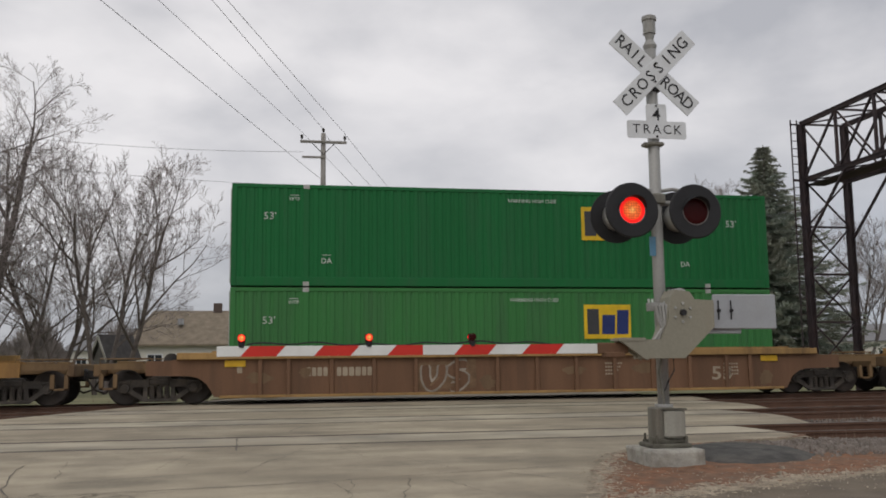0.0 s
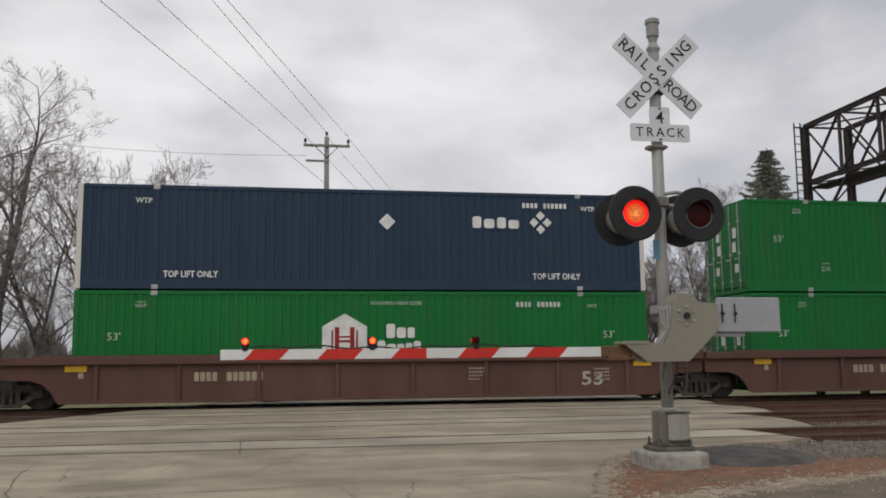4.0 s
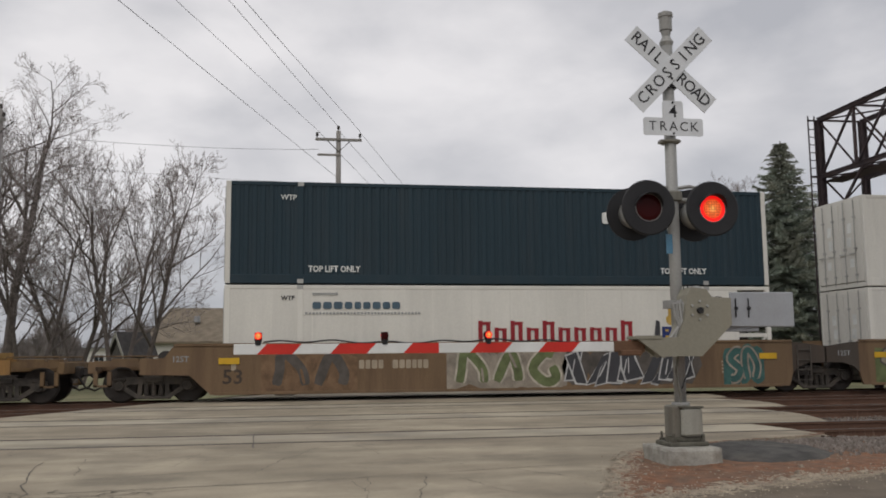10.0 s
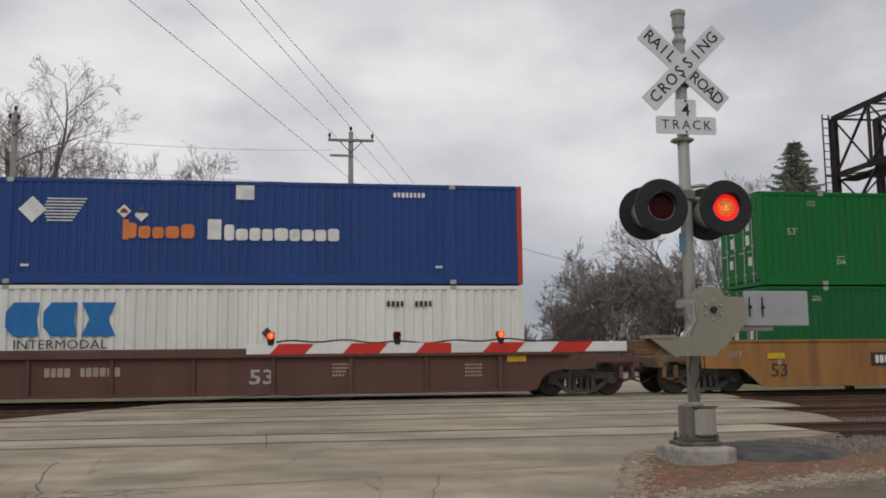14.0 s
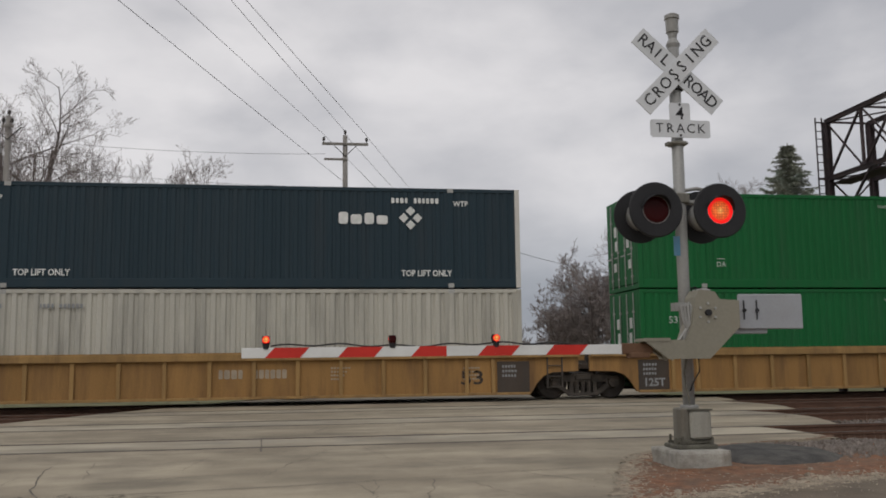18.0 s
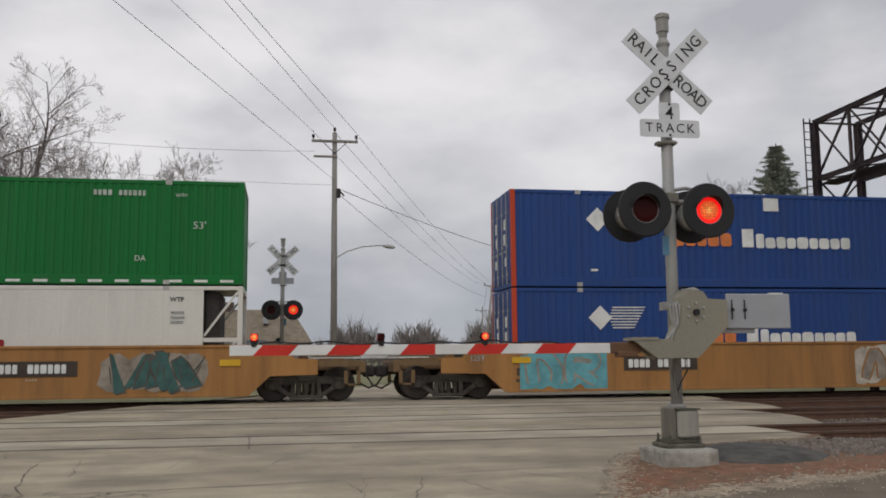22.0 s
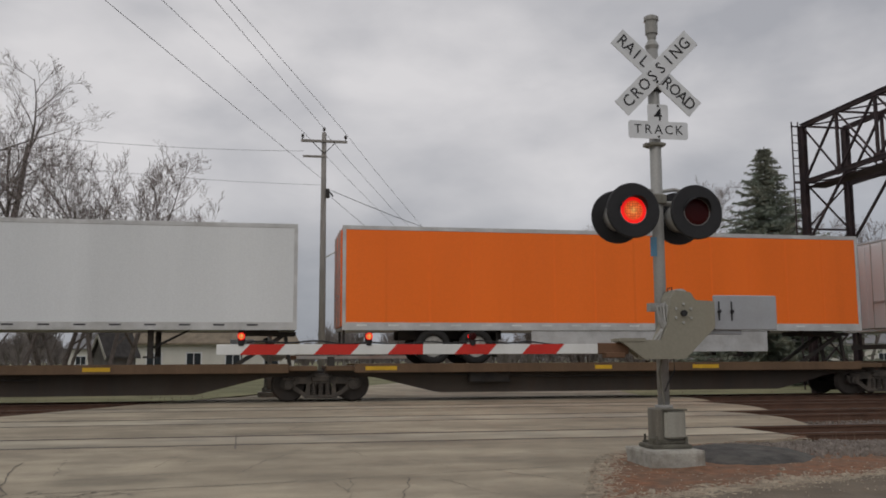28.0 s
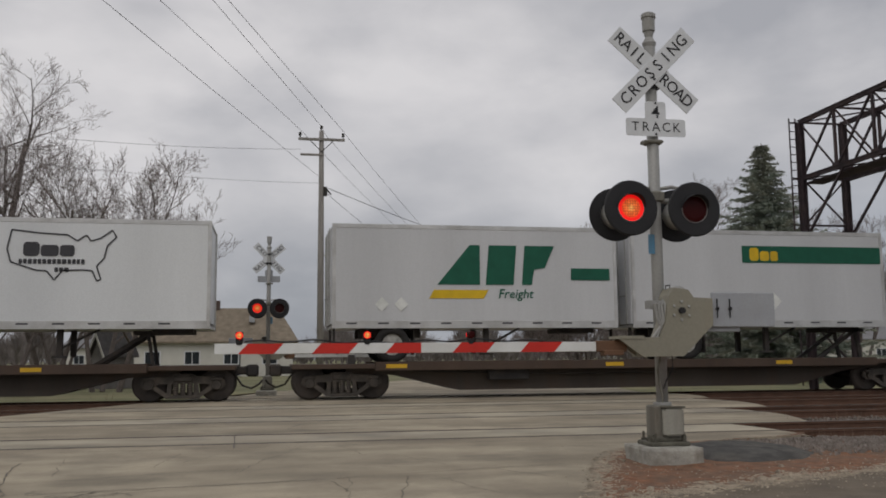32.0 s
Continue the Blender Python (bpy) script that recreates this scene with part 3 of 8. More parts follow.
def build_road():
    road = thing("road", "worn pale concrete road crossing four tracks, cracked and tar-stained", "road", kind="structure")
    marks = [-60.0]
    for c in TRACKS:
        marks += [c - GAUGE - 0.06, c - GAUGE + 0.115, c + GAUGE - 0.115, c + GAUGE + 0.06]
    marks.append(34.0)
    for k in range(0, len(marks), 2):
        y0, y1 = marks[k], marks[k + 1]
        gauge_panel = (k // 2) % 2 == 1
        g = Geo()
        steps = 7
        ys = [max(y0, 12.1) + (y1 - max(y0, 12.1)) * i / (steps - 1) for i in range(steps)]
        right = [(road_edge(y), y) for y in ys]
        if k == 0:
            # the near approach, its edge swings in towards the signal
            out = [(-24, -40), (1.1, -40), (1.4, 2), (2.0, 5.2), (2.6, 7.0), (3.1, 8.5), (3.6, 9.6), (4.12, 10.67), (4.9, 11.3), (6.2, 11.75)] + right + [(road_left(y1), y1), (-10, 12.0), (-14, 6)]
        elif k == len(marks) - 2:
            out = [(road_left(y0), y0)] + right + [(0.2, 34), (-1.0, 30)]
        else:
            out = [(road_left(y0), y0)] + right + [(road_left(y1), y1)]
        g.flat(out, -0.2, 0.0)
        # the ends round down to the stones
        for (xa, a), (xb, b) in zip(right, right[1:]):
            prof = ((0.0, -0.002), (0.16, -0.02), (0.36, -0.075), (0.62, -0.20))
            for (d0, h0), (d1, h1) in zip(prof, prof[1:]):
                g.add([(xa + d0, a, h0), (xa + d1, a, h1), (xb + d1, b, h1), (xb + d0, b, h0)], [(0, 1, 2, 3)])
        if k:
            xa, xb = road_left(y0), road_left(y1)
            g.add([(xa, y0, -0.003), (xb, y1, -0.003), (xb - 0.55, y1, -0.21), (xa - 0.55, y0, -0.21)], [(0, 1, 2, 3)])
        part("panel" if gauge_panel else "slab", g, PANEL if gauge_panel else ROAD, road)
    # the road goes on beyond the crossing
    far = Geo().flat([(0.2, 34), (13.0, 34), (40, 95), (29, 95)], -0.2, -0.02)
    part("slab", far, ROAD, road)
    # sealed cracks and joints
    rnd = random.Random(4)

    def crack(a, b, wide, jag, steps=14):
        g = Geo()
        a, b = Vector((*a, 0)), Vector((*b, 0))
        side = Vector((-(b - a).y, (b - a).x, 0)).normalized()
        drift, pts = 0.0, []
        for i in range(steps + 1):
            drift = 0.75 * drift + rnd.uniform(-jag, jag) * 0.9
            pts.append(a.lerp(b, i / steps) + side * (drift if 0 < i < steps else 0))
        for p, q in zip(pts, pts[1:]):
            w = wide * rnd.uniform(0.35, 0.95)
            s = Vector((-(q - p).y, (q - p).x, 0)).normalized() * w / 2
            g.add([(*(p - s).xy, 0.004), (*(q - s).xy, 0.004), (*(q + s).xy, 0.004), (*(p + s).xy, 0.004)], [(0, 1, 2, 3)])
        part("crack", g, TAR, road)

    crack((-9, 7.6), (0.2, 8.9), 0.022, 0.02)
    crack((0.2, 8.9), (3.2, 9.6), 0.02, 0.02)
    crack((1.02, 7.3), (1.32, 9.0), 0.010, 0.03)
    crack((0.62, 7.5), (0.74, 9.1), 0.008, 0.03)
    crack((2.2, 9.5), (2.7, 8.6), 0.014, 0.03)
    crack((-2.25, 8.4), (-2.75, 11.2), 0.018, 0.05)
    for k in range(28):
        x, y = -1.75 + rnd.uniform(-0.7, 0.6), 8.25 + rnd.uniform(-0.55, 0.4)
        crack((x, y), (x + rnd.uniform(-0.5, 0.7), y + rnd.uniform(-0.25, 0.3)), 0.018, 0.05, 8)
    for k in range(34):
        x, y = rnd.uniform(-5.5, 4.2), rnd.uniform(6.6, 12.2)
        if x > along(PAVED_EDGE, y) - 0.8:
            continue
        ang = rnd.choice((rnd.uniform(-0.3, 0.5), rnd.uniform(1.0, 2.0)))
        reach = rnd.uniform(0.5, 2.2)
        crack((x, y), (min(x + reach * math.cos(ang), along(PAVED_EDGE, y) - 0.1), min(12.6, y + reach * math.sin(ang))), 0.009, 0.03, 10)
    for k in range(16):
        y = rnd.choice((rnd.uniform(14.7, 17.1), rnd.uniform(19.1, 21.5)))
        x = rnd.uniform(-5, 7.5)
        crack((x, y), (x + rnd.uniform(0.6, 3.0), y + rnd.uniform(-0.25, 0.25)), 0.014, 0.02, 8)
    crack((-0.45, 12.3), (-0.52, 14.6), 0.03, 0.01, 6)
    crack((0.3, 15.4), (0.55, 16.7), 0.02, 0.05, 6)
    for y in (12.35, 15.2, 16.6, 19.6, 20.9, 24.1):
        crack((road_left(y) + 0.3, y), (road_right(y) - 0.6, y), 0.02, 0.006, 24)


def build_tracks():
    for n, c in enumerate(TRACKS):
        tr = thing("track_%d" % (n + 1), "rusty steel railway track with timber ties", "railway track", "tracks", kind="structure")
        for s in (-1, 1):
            y = c + s * GAUGE
            prof = [(-0.07, -0.165), (0.07, -0.165), (0.07, -0.15), (0.012, -0.135), (0.012, -0.045), (0.036, -0.035), (0.036, -0.003),
                    (-0.036, -0.003), (-0.036, -0.035), (-0.012, -0.045), (-0.012, -0.135), (-0.07, -0.15)]
            g = Geo()
            m = len(prof)
            for x in (-950.0, 950.0):
                g.v += [(x, y + a, b) for a, b in prof]
            g.f = [(i, (i + 1) % m, (i + 1) % m + m, i + m) for i in range(m)]
            rail = part("rail", g, RAIL, tr)
            part("rail_head", Geo().box(-950, 950, y - 0.034, y + 0.034, -0.003, 0.002), RAIL_TOP, rail, "worn bright running surface")
        ties = Geo()
        rnd = random.Random(n)
        x = -60.0
        while x < 70:
            if not road_left(c) + 0.2 < x < road_right(c) - 0.4:
                ties.box(x - 0.11, x + 0.11, c - 1.28 + rnd.uniform(-0.05, 0.05), c + 1.28 + rnd.uniform(-0.05, 0.05), -0.30, -0.150)
            x += 0.52
        tagged(part("ties", ties, TIE, tr), kind="stuff")


def build_stones():
    rnd = random.Random(11)
    g = Geo()
    spots = []
    for k in range(11000):
        x = rnd.uniform(5.6, 22)
        y = rnd.uniform(10.2, 21)
        if x < road_right(y) + 0.05 and y > 11.4 or (x < 6.7 and y < 11.6):
            continue
        spots.append((x, y, -0.165))
    for k in range(900):
        y = rnd.uniform(18, 27)
        spots.append((road_left(y) - rnd.uniform(0.1, 9), y, -0.165))
    for k in range(6800):
        x, y = rnd.uniform(6.0, 10.4), rnd.uniform(9.7, 12.5)
        if x - along(PAVED_EDGE, y) < 0.2 or rnd.random() > (y - 9.6) / 1.2 * min(1.0, (x - 5.9) / 0.9):
            continue
        spots.append((x, y, verge_height(x, y)))
    for x, y, z in spots:
        if any(abs(abs(y - c) - GAUGE) < 0.07 for c in TRACKS):
            continue
        r = rnd.uniform(0.014, 0.042)
        a = rnd.uniform(0, 6.3)
        top = [(x + r * rnd.uniform(0.35, 0.6) * math.cos(a + i * 2.1), y + r * rnd.uniform(0.35, 0.6) * math.sin(a + i * 2.1), z + r * rnd.uniform(0.8, 1.5)) for i in range(3)]
        low = [(x + r * rnd.uniform(0.8, 1.2) * math.cos(a + 0.5 + i * 2.1), y + r * rnd.uniform(0.8, 1.2) * math.sin(a + 0.5 + i * 2.1), z - 0.01) for i in range(3)]
        g.add(top + low, [(0, 1, 2), (0, 3, 1), (1, 3, 4), (1, 4, 2), (2, 4, 5), (2, 5, 0), (0, 5, 3)])
    tagged(new("ballast_stones", g.mesh("ballast_stones", STONE)), "loose angular crushed stone beside the rails", "ballast", kind="stuff")


def ragged(points, amount, seed, steps=6):
    rnd = random.Random(seed)
    out = []
    for (x0, y0), (x1, y1) in zip(points, points[1:] + points[:1]):
        for i in range(steps):
            t = i / steps
            out.append((x0 + (x1 - x0) * t + rnd.uniform(-amount, amount), y0 + (y1 - y0) * t + rnd.uniform(-amount, amount)))
    return out


def verge_height(x, y):
    z = -0.016 + 0.02 * noise.noise((x * 1.1, y * 1.1, 3.0)) + 0.012 * noise.noise((x * 4.5, y * 4.5, 7.0)) + 0.004 * noise.noise((x * 17, y * 17, 1.0))
    d = x - along(PAVED_EDGE, y)
    if d < 0.35:
        z = z * max(0.0, (d + 0.1) / 0.45) + 0.004
    if y > 11.5 and d > 0.0:
        z -= 0.15 * min(1.0, (y - 11.5) / 0.8)
    return z


def build_verge():
    """Soil, grit and patches round the signal."""
    cell = 0.04
    x0, y0, nx, ny = 1.2, 4.0, 232, 212
    verts, faces = [], {"soil_shoulder": [], "grit_strip": [], "side_lane": []}
    rnd = random.Random(5)
    for j in range(ny + 1):
        for i in range(nx + 1):
            x, y = x0 + i * cell, y0 + j * cell
            verts.append((x, y, verge_height(x, y)))
    for j in range(ny):
        for i in range(nx):
            x, y = x0 + (i + 0.5) * cell, y0 + (j + 0.5) * cell
            n1 = noise.noise((x * 1.6, y * 1.6, 0.0))
            n2 = noise.noise((x * 6.0, y * 6.0, 5.0))
            jit = rnd.gauss(0, 1)
            d = x - along(PAVED_EDGE, y) + 0.10 * n1 + 0.10 * n2
            if d < -0.10 + 0.05 * jit:
                continue
            low = along(GRIT_NEAR, x) + 0.12 * n1 + 0.08 * n2
            high = along(GRIT_FAR, x) + 0.15 * n1 + 0.12 * n2
            if y < low + 0.06 * jit:
                kind = "side_lane"
            elif y < high + 0.10 * jit or (d < 0.08 + 0.08 * jit + 0.12 * n2 and y < 11.0) or jit > 2.7:
                kind = "grit_strip"
            else:
                kind = "soil_shoulder"
            q = j * (nx + 1) + i
            faces[kind].append((q, q + 1, q + nx + 2, q + nx + 1))
    lane = mat("dusty_lane", (0.165, 0.135, 0.100), 0.95, vary=0.2, scale=3, fine=60, bump=0.4, dirt=(0.12, 0.10, 0.08), dirt_amount=0.6, dirt_scale=1.2)
    for name, material, label, category in (("soil_shoulder", DIRT, "orange-brown bare soil shoulder beside the road", "soil"),
                                            ("grit_strip", GRIT, "pale grit and gravel strip along the soil", "gravel"),
                                            ("side_lane", lane, "grey-brown dusty side lane", "road")):
        used = sorted({v for f in faces[name] for v in f})
        back_ = {v: k for k, v in enumerate(used)}
        me = bpy.data.meshes.new(name)
        me.from_pydata([verts[v] for v in used], [], [tuple(back_[v] for v in f) for f in faces[name]])
        me.materials.append(material)
        for p in me.polygons:
            p.use_smooth = True
        me.update()
        tagged(new(name, me), label, category, kind="structure")
    wide_lane = Geo()
    wide_lane.add([(0.9, -40, -0.03), (40, -40, -0.03), (40, 11.0, -0.06), (10.3, 11.0, -0.06), (10.3, 4.1, -0.03), (0.9, 4.1, -0.03)], [(0, 1, 2, 3, 4, 5)])
    tagged(new("lane_ground", wide_lane.mesh("lane_ground", lane)), "grey-brown dusty ground beside the lane", "road", kind="structure")
    mound = Geo()
    rnd = random.Random(9)
    pts = ragged([(4.70, 9.55), (5.1, 9.22), (5.9, 9.42), (6.45, 10.1), (6.2, 11.1), (5.4, 11.3), (4.7, 10.8)], 0.05, 6, 4)
    for k, (f, z) in enumerate(((1, -0.07), (0.93, 0.0), (0.75, 0.045), (0.5, 0.075), (0.25, 0.085))):
        for x, y in pts:
            mound.v.append((5.55 + (x - 5.55) * f, 10.45 + (y - 10.45) * f, z + rnd.uniform(-0.006, 0.006)))
    n = len(pts)
    for k in range(4):
        mound.f += [(k * n + i, k * n + (i + 1) % n, (k + 1) * n + (i + 1) % n, (k + 1) * n + i) for i in range(n)]
    mound.f.append(tuple(4 * n + i for i in range(n)))
    tagged(new("asphalt_patch", mound.mesh("asphalt_patch", ASPHALT, True)), "dark asphalt patch mounded beside the signal base", "asphalt", kind="structure")


build_ground()
build_road()
build_tracks()
build_verge()
build_stones()


# ---- the train ----
SPEED = 27.395          # metres a second, to the left
TRACK_Y = 26.90
HALF = 1.31             # half the width of a container
LONG = 16.154
TALL = 2.87
LOW_Z, HIGH_Z = 0.32, 3.235
ROLLING = []            # (thing, place along the train, height)
REVERSED = []           # those that ride turned about


def on_train(ob, s, z):
    ROLLING.append((ob, s, z))
    ob.matrix_basis = pose(s, TRACK_Y, z)
    return ob


def corrugated(x0, x1, z0, z1, y, pitch, depth, side):
    """A side wall with trapezoid ribs; side -1 faces the road."""
    g = Geo()
    n = max(1, round((x1 - x0) / pitch))
    p = (x1 - x0) / n
    xs = []
    for i in range(n):
        a = x0 + i * p
        xs += [(a, 0), (a + p * 0.14, 1), (a + p * 0.44, 1), (a + p * 0.58, 0)]
    xs.append((x1, 0))
    for x, d in xs:
        yy = y - side * d * depth
        g.v += [(x, yy, z0), (x, yy, z1)]
    for i in range(len(xs) - 1):
        q = (2 * i, 2 * i + 2, 2 * i + 3, 2 * i + 1)
        g.f.append(q if side < 0 else q[::-1])
    return g


MESHES = {}


def shared(key, maker, material, smooth=False):
    if key not in MESHES:
        MESHES[key] = maker().mesh(key, material, smooth)
    return MESHES[key]


def container(s, z, colour, label, style="ribbed", post=None, dashes=False, open_end=""):
    """A 53-foot container: ribbed or smooth sides, posts, rails, doors with rods at the left end."""
    box_ = thing("container", label, "container", "containers on the train")
    post = post or colour
    smooth = style == "smooth"

    for x in (0.0, LONG - 0.14):
        for y in (-HALF, HALF - 0.12):
            p = part("corner_post", shared("corner_post", lambda: Geo().box(0, 0.14, 0, 0.12, 0, TALL, chamfer=0.012), post), post, box_, "" if post == colour else "end post in a contrasting colour")
            p.location = (x, y, 0)
    for y in (-HALF, HALF - 0.10):
        part("top_rail", shared("top_rail", lambda: Geo().box(0.14, LONG - 0.14, 0, 0.10, TALL - 0.11, TALL - 0.002, chamfer=0.01), colour), colour, box_).location.y = y
        part("bottom_rail", shared("bottom_rail", lambda: Geo().box(0.14, LONG - 0.14, -0.002, 0.10, 0.0, 0.25, chamfer=0.014), colour), colour, box_).location.y = y
        for x in (1.98, LONG - 2.12):
            part("lifting_post", shared("lifting_post", lambda: Geo().box(0, 0.15, -0.004, 0.104, 0.005, TALL - 0.004, chamfer=0.008), colour), colour, box_).location = (x, y, 0)
    for x in (0.002, LONG - 0.118):
        for z_ in (0.0, TALL - 0.14):
            part("end_rail", shared("end_rail", lambda: Geo().box(0, 0.116, -HALF + 0.12, HALF - 0.12, 0, 0.14), colour), colour, box_).location = (x, 0, z_)
    for y, side in ((-HALF + 0.012, -1), (HALF - 0.012, 1)):
        if smooth:
            def wall_geo():
                g = Geo()
                x1 = LONG - (1.05 if open_end == "right" else 0.14)
                x0 = 1.05 if open_end == "left" else 0.14
                g.box(x0, x1, y if side < 0 else y - 0.06, y + 0.06 if side < 0 else y, 0.24, TALL - 0.11)
                return g
            key = "smooth_wall%d%s" % (side, open_end)
        else:
            deep = style == "deep"

            def wall_geo():
                g = corrugated(0.14, 1.98, 0.24, TALL - 0.11, y, 0.21 if deep else 0.24, 0.05 if deep else 0.025, side)
                for a, b in ((2.13, LONG - 2.12), (LONG - 1.97, LONG - 0.14)):
                    w = corrugated(a, b, 0.24, TALL - 0.11, y, 0.27 if deep else 0.24, 0.05 if deep else 0.025, side)
                    g.add(w.v, w.f)
                return g
            key = "ribbed_wall%d%d" % (side, deep)
        part("side_wall", shared(key, wall_geo, colour), colour, box_)
        if smooth and side < 0:
            def seams():
                g = Geo()
                for k in range(1, 14):
                    x = 0.14 + k * 1.13
                    if 1.15 < x < LONG - 1.15:
                        g.box(x - 0.02, x + 0.02, y - 0.004, y, 0.26, TALL - 0.12)
                return g
            part("wall_seam", shared("wall_seam", seams, colour), colour, box_)
    part("roof", shared("roof", lambda: Geo().box(0.1, LONG - 0.1, -HALF + 0.10, HALF - 0.10, TALL - 0.06, TALL - 0.012), colour), colour, box_)
    part("floor_pan", shared("floor_pan", lambda: Geo().box(0.1, LONG - 0.1, -HALF + 0.11, HALF - 0.11, 0.03, 0.12), DARK_STEEL), DARK_STEEL, box_)
    # rear doors with lock rods
    for sgn in (-1, 1):
        dm = shared("door%d" % sgn, lambda: Geo().box(-0.004, 0.05, 0.012 if sgn > 0 else -1.17, 1.17 if sgn > 0 else -0.012, 0.17, TALL - 0.13, chamfer=0.01), colour)
        door = part("door", dm, colour, box_)

        def rods():
            g = Geo()
            for y in (0.3, 0.85):
                g.tube([(-0.03, sgn * y, 0.10), (-0.03, sgn * y, TALL - 0.08)], 0.018, 6)
                for zz in (0.35, 1.2, 2.2):
                    g.box(-0.045, 0.0, sgn * y - 0.06, sgn * y + 0.06, zz, zz + 0.06)
                g.box(-0.05, -0.03, sgn * y - 0.02, sgn * y + 0.30, 1.05, 1.09)
            return g
        part("lock_rod", shared("lock_rod%d" % sgn, rods, GALV), GALV, door, "galvanised lock rods and brackets")
        for k, (yy, zz) in enumerate(((0.55, 1.9), (0.62, 0.75), (0.5, 1.45))):
            plate_ = part("door_label", shared("door_label%d" % (k % 2), lambda: Geo().box(-0.012, -0.004, -0.11, 0.11, -0.16 + 0.05 * (k % 2), 0.16, chamfer=0.002), WHITE_MARK), WHITE_MARK, door)
            plate_.location = (0, sgn * yy, zz)
    if open_end:
        braces = []
        for y in (-HALF + 0.05, HALF - 0.05):
            braces.append(part("end_brace", shared("end_brace_low%d" % (y > 0), lambda: Geo().beam((LONG - 1.02, y, 0.27), (LONG - 0.14, y, TALL * 0.49), 0.06), colour), colour, box_))
            braces.append(part("end_brace", shared("end_brace_high%d" % (y > 0), lambda: Geo().beam((LONG - 1.02, y, TALL * 0.53), (LONG - 0.14, y, TALL - 0.15), 0.06), colour), colour, box_))
            braces.append(part("end_bar", shared("end_bar%d" % (y > 0), lambda: Geo().box(LONG - 1.05, LONG - 0.14, y - 0.025, y + 0.025, TALL * 0.47, TALL * 0.51), colour), colour, box_))
        unit_ob = part("cooling_unit", shared("cooling_unit", lambda: Geo().box(LONG - 1.04, LONG - 0.62, -1.05, 1.05, 0.2, TALL - 0.15, chamfer=0.03), DARK_STEEL), DARK_STEEL, box_, "dark cooling unit in the open bay")
        if open_end == "left":
            for ob in (*braces, unit_ob):
                ob.location.x, ob.rotation_euler = LONG, (0, 0, math.pi)
    else:
        part("front_wall", shared("front_wall", lambda: Geo().box(LONG - 0.10, LONG - 0.03, -HALF + 0.12, HALF - 0.12, 0.16, TALL - 0.12), colour), colour, box_)
    if dashes:
        def tape():
            g = Geo()
            x = 0.35
            while x < LONG - 0.5:
                rect(g, x, x + 0.36, 0.055, 0.125, -HALF - 0.005)
                x += 0.69
            return g
        part("reflective_tape", shared("reflective_tape", tape, WHITE_MARK), WHITE_MARK, box_, "white reflective dashes")
    for x in (1.97, LONG - 2.13):
        for zz in (0.0, TALL - 0.12):
            part("lifting_casting", shared("lifting_casting", lambda: Geo().box(0, 0.17, -HALF - 0.008, -HALF + 0.12, 0, 0.12), GALV), GALV, box_, "pale cast lifting corner").location = (x, 0, zz)
    on_train(box_, s, z)
    return box_


FACE = -HALF - 0.008      # where markings lie on a ribbed wall


def codes(c, material=None, x53=1.05, z53=1.62, right=True, seed=0, lift=False):
    """Stencilled size marks, and plain bars where serial numbers stand."""
    m = material or STENCIL
    letter("53'", x53, z53, 0.205, m, c, FACE, 0.0, squeeze=1.05)
    letter("WTP", 1.72, 2.45, 0.10, m, c, FACE, 0.001)
    if lift:
        letter("TOP LIFT ONLY", 3.0, 0.47, 0.15, m, c, FACE, 0.002, squeeze=0.85)
        letter("TOP LIFT ONLY", 13.4, 0.47, 0.15, m, c, FACE, 0.002, squeeze=0.85)
    else:
        letter("DA", 2.62, 0.70, 0.15, m, c, FACE, 0.002)
    letter("WARNING HIGH CUBE", 8.65, 2.53, 0.10, m, c, FACE, 0.001)
    g = Geo()
    x = bars(g, 12.15, 2.5, 4, 0.15, FACE, seed=seed)
    bars(g, x + 0.15, 2.5, 6, 0.15, FACE, seed=seed + 1)
    rect(g, 2.5, 2.75, 0.86, 0.88, FACE)
    rect(g, 1.6, 1.85, 2.55, 2.57, FACE)
    part("serial_bar", g, m, c)
    if right:
        letter("53'", LONG - 1.2, z53, 0.205, m, c, FACE, 0.0, squeeze=1.05)
        letter("WTP", LONG - 1.7, 2.45, 0.10, m, c, FACE, 0.001)
        if not lift:
            letter("DA", LONG - 2.75, 0.70, 0.15, m, c, FACE, 0.002)


def hex_emblem(c, x=7.2, z=1.52, ink=None, field=None, words=True):
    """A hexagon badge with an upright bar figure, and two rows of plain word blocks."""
    field = field or WHITE_MARK
    h = Geo()
    poly(h, ngon(x, z, 0.72, 6, math.pi / 6), FACE)
    badge = part("badge", h, field, c, "white hexagon badge")
    k = Geo()
    y = FACE - 0.005
    for a, b, tall in ((-0.37, -0.32, 0.26), (-0.275, -0.15, 0.34), (0.15, 0.275, 0.34), (0.32, 0.37, 0.26)):
        rect(k, x + a, x + b, z - tall, z + tall, y)
    for low, high in ((-0.085, -0.02), (0.045, 0.095)):
        rect(k, x - 0.15, x + 0.15, z + low, z + high, y)
    part("badge_figure", k, ink or CRIMSON, badge)
    if words:
        w = Geo()
        bars(w, x + 1.17, z + 0.23, 3, 0.40, FACE, 0.62, 0.12, 3)
        bars(w, x + 0.92, z - 0.22, 5, 0.36, FACE, 0.68, 0.10, 5)
        part("word_block", w, CRIMSON if ink == CRIMSON else field, c)


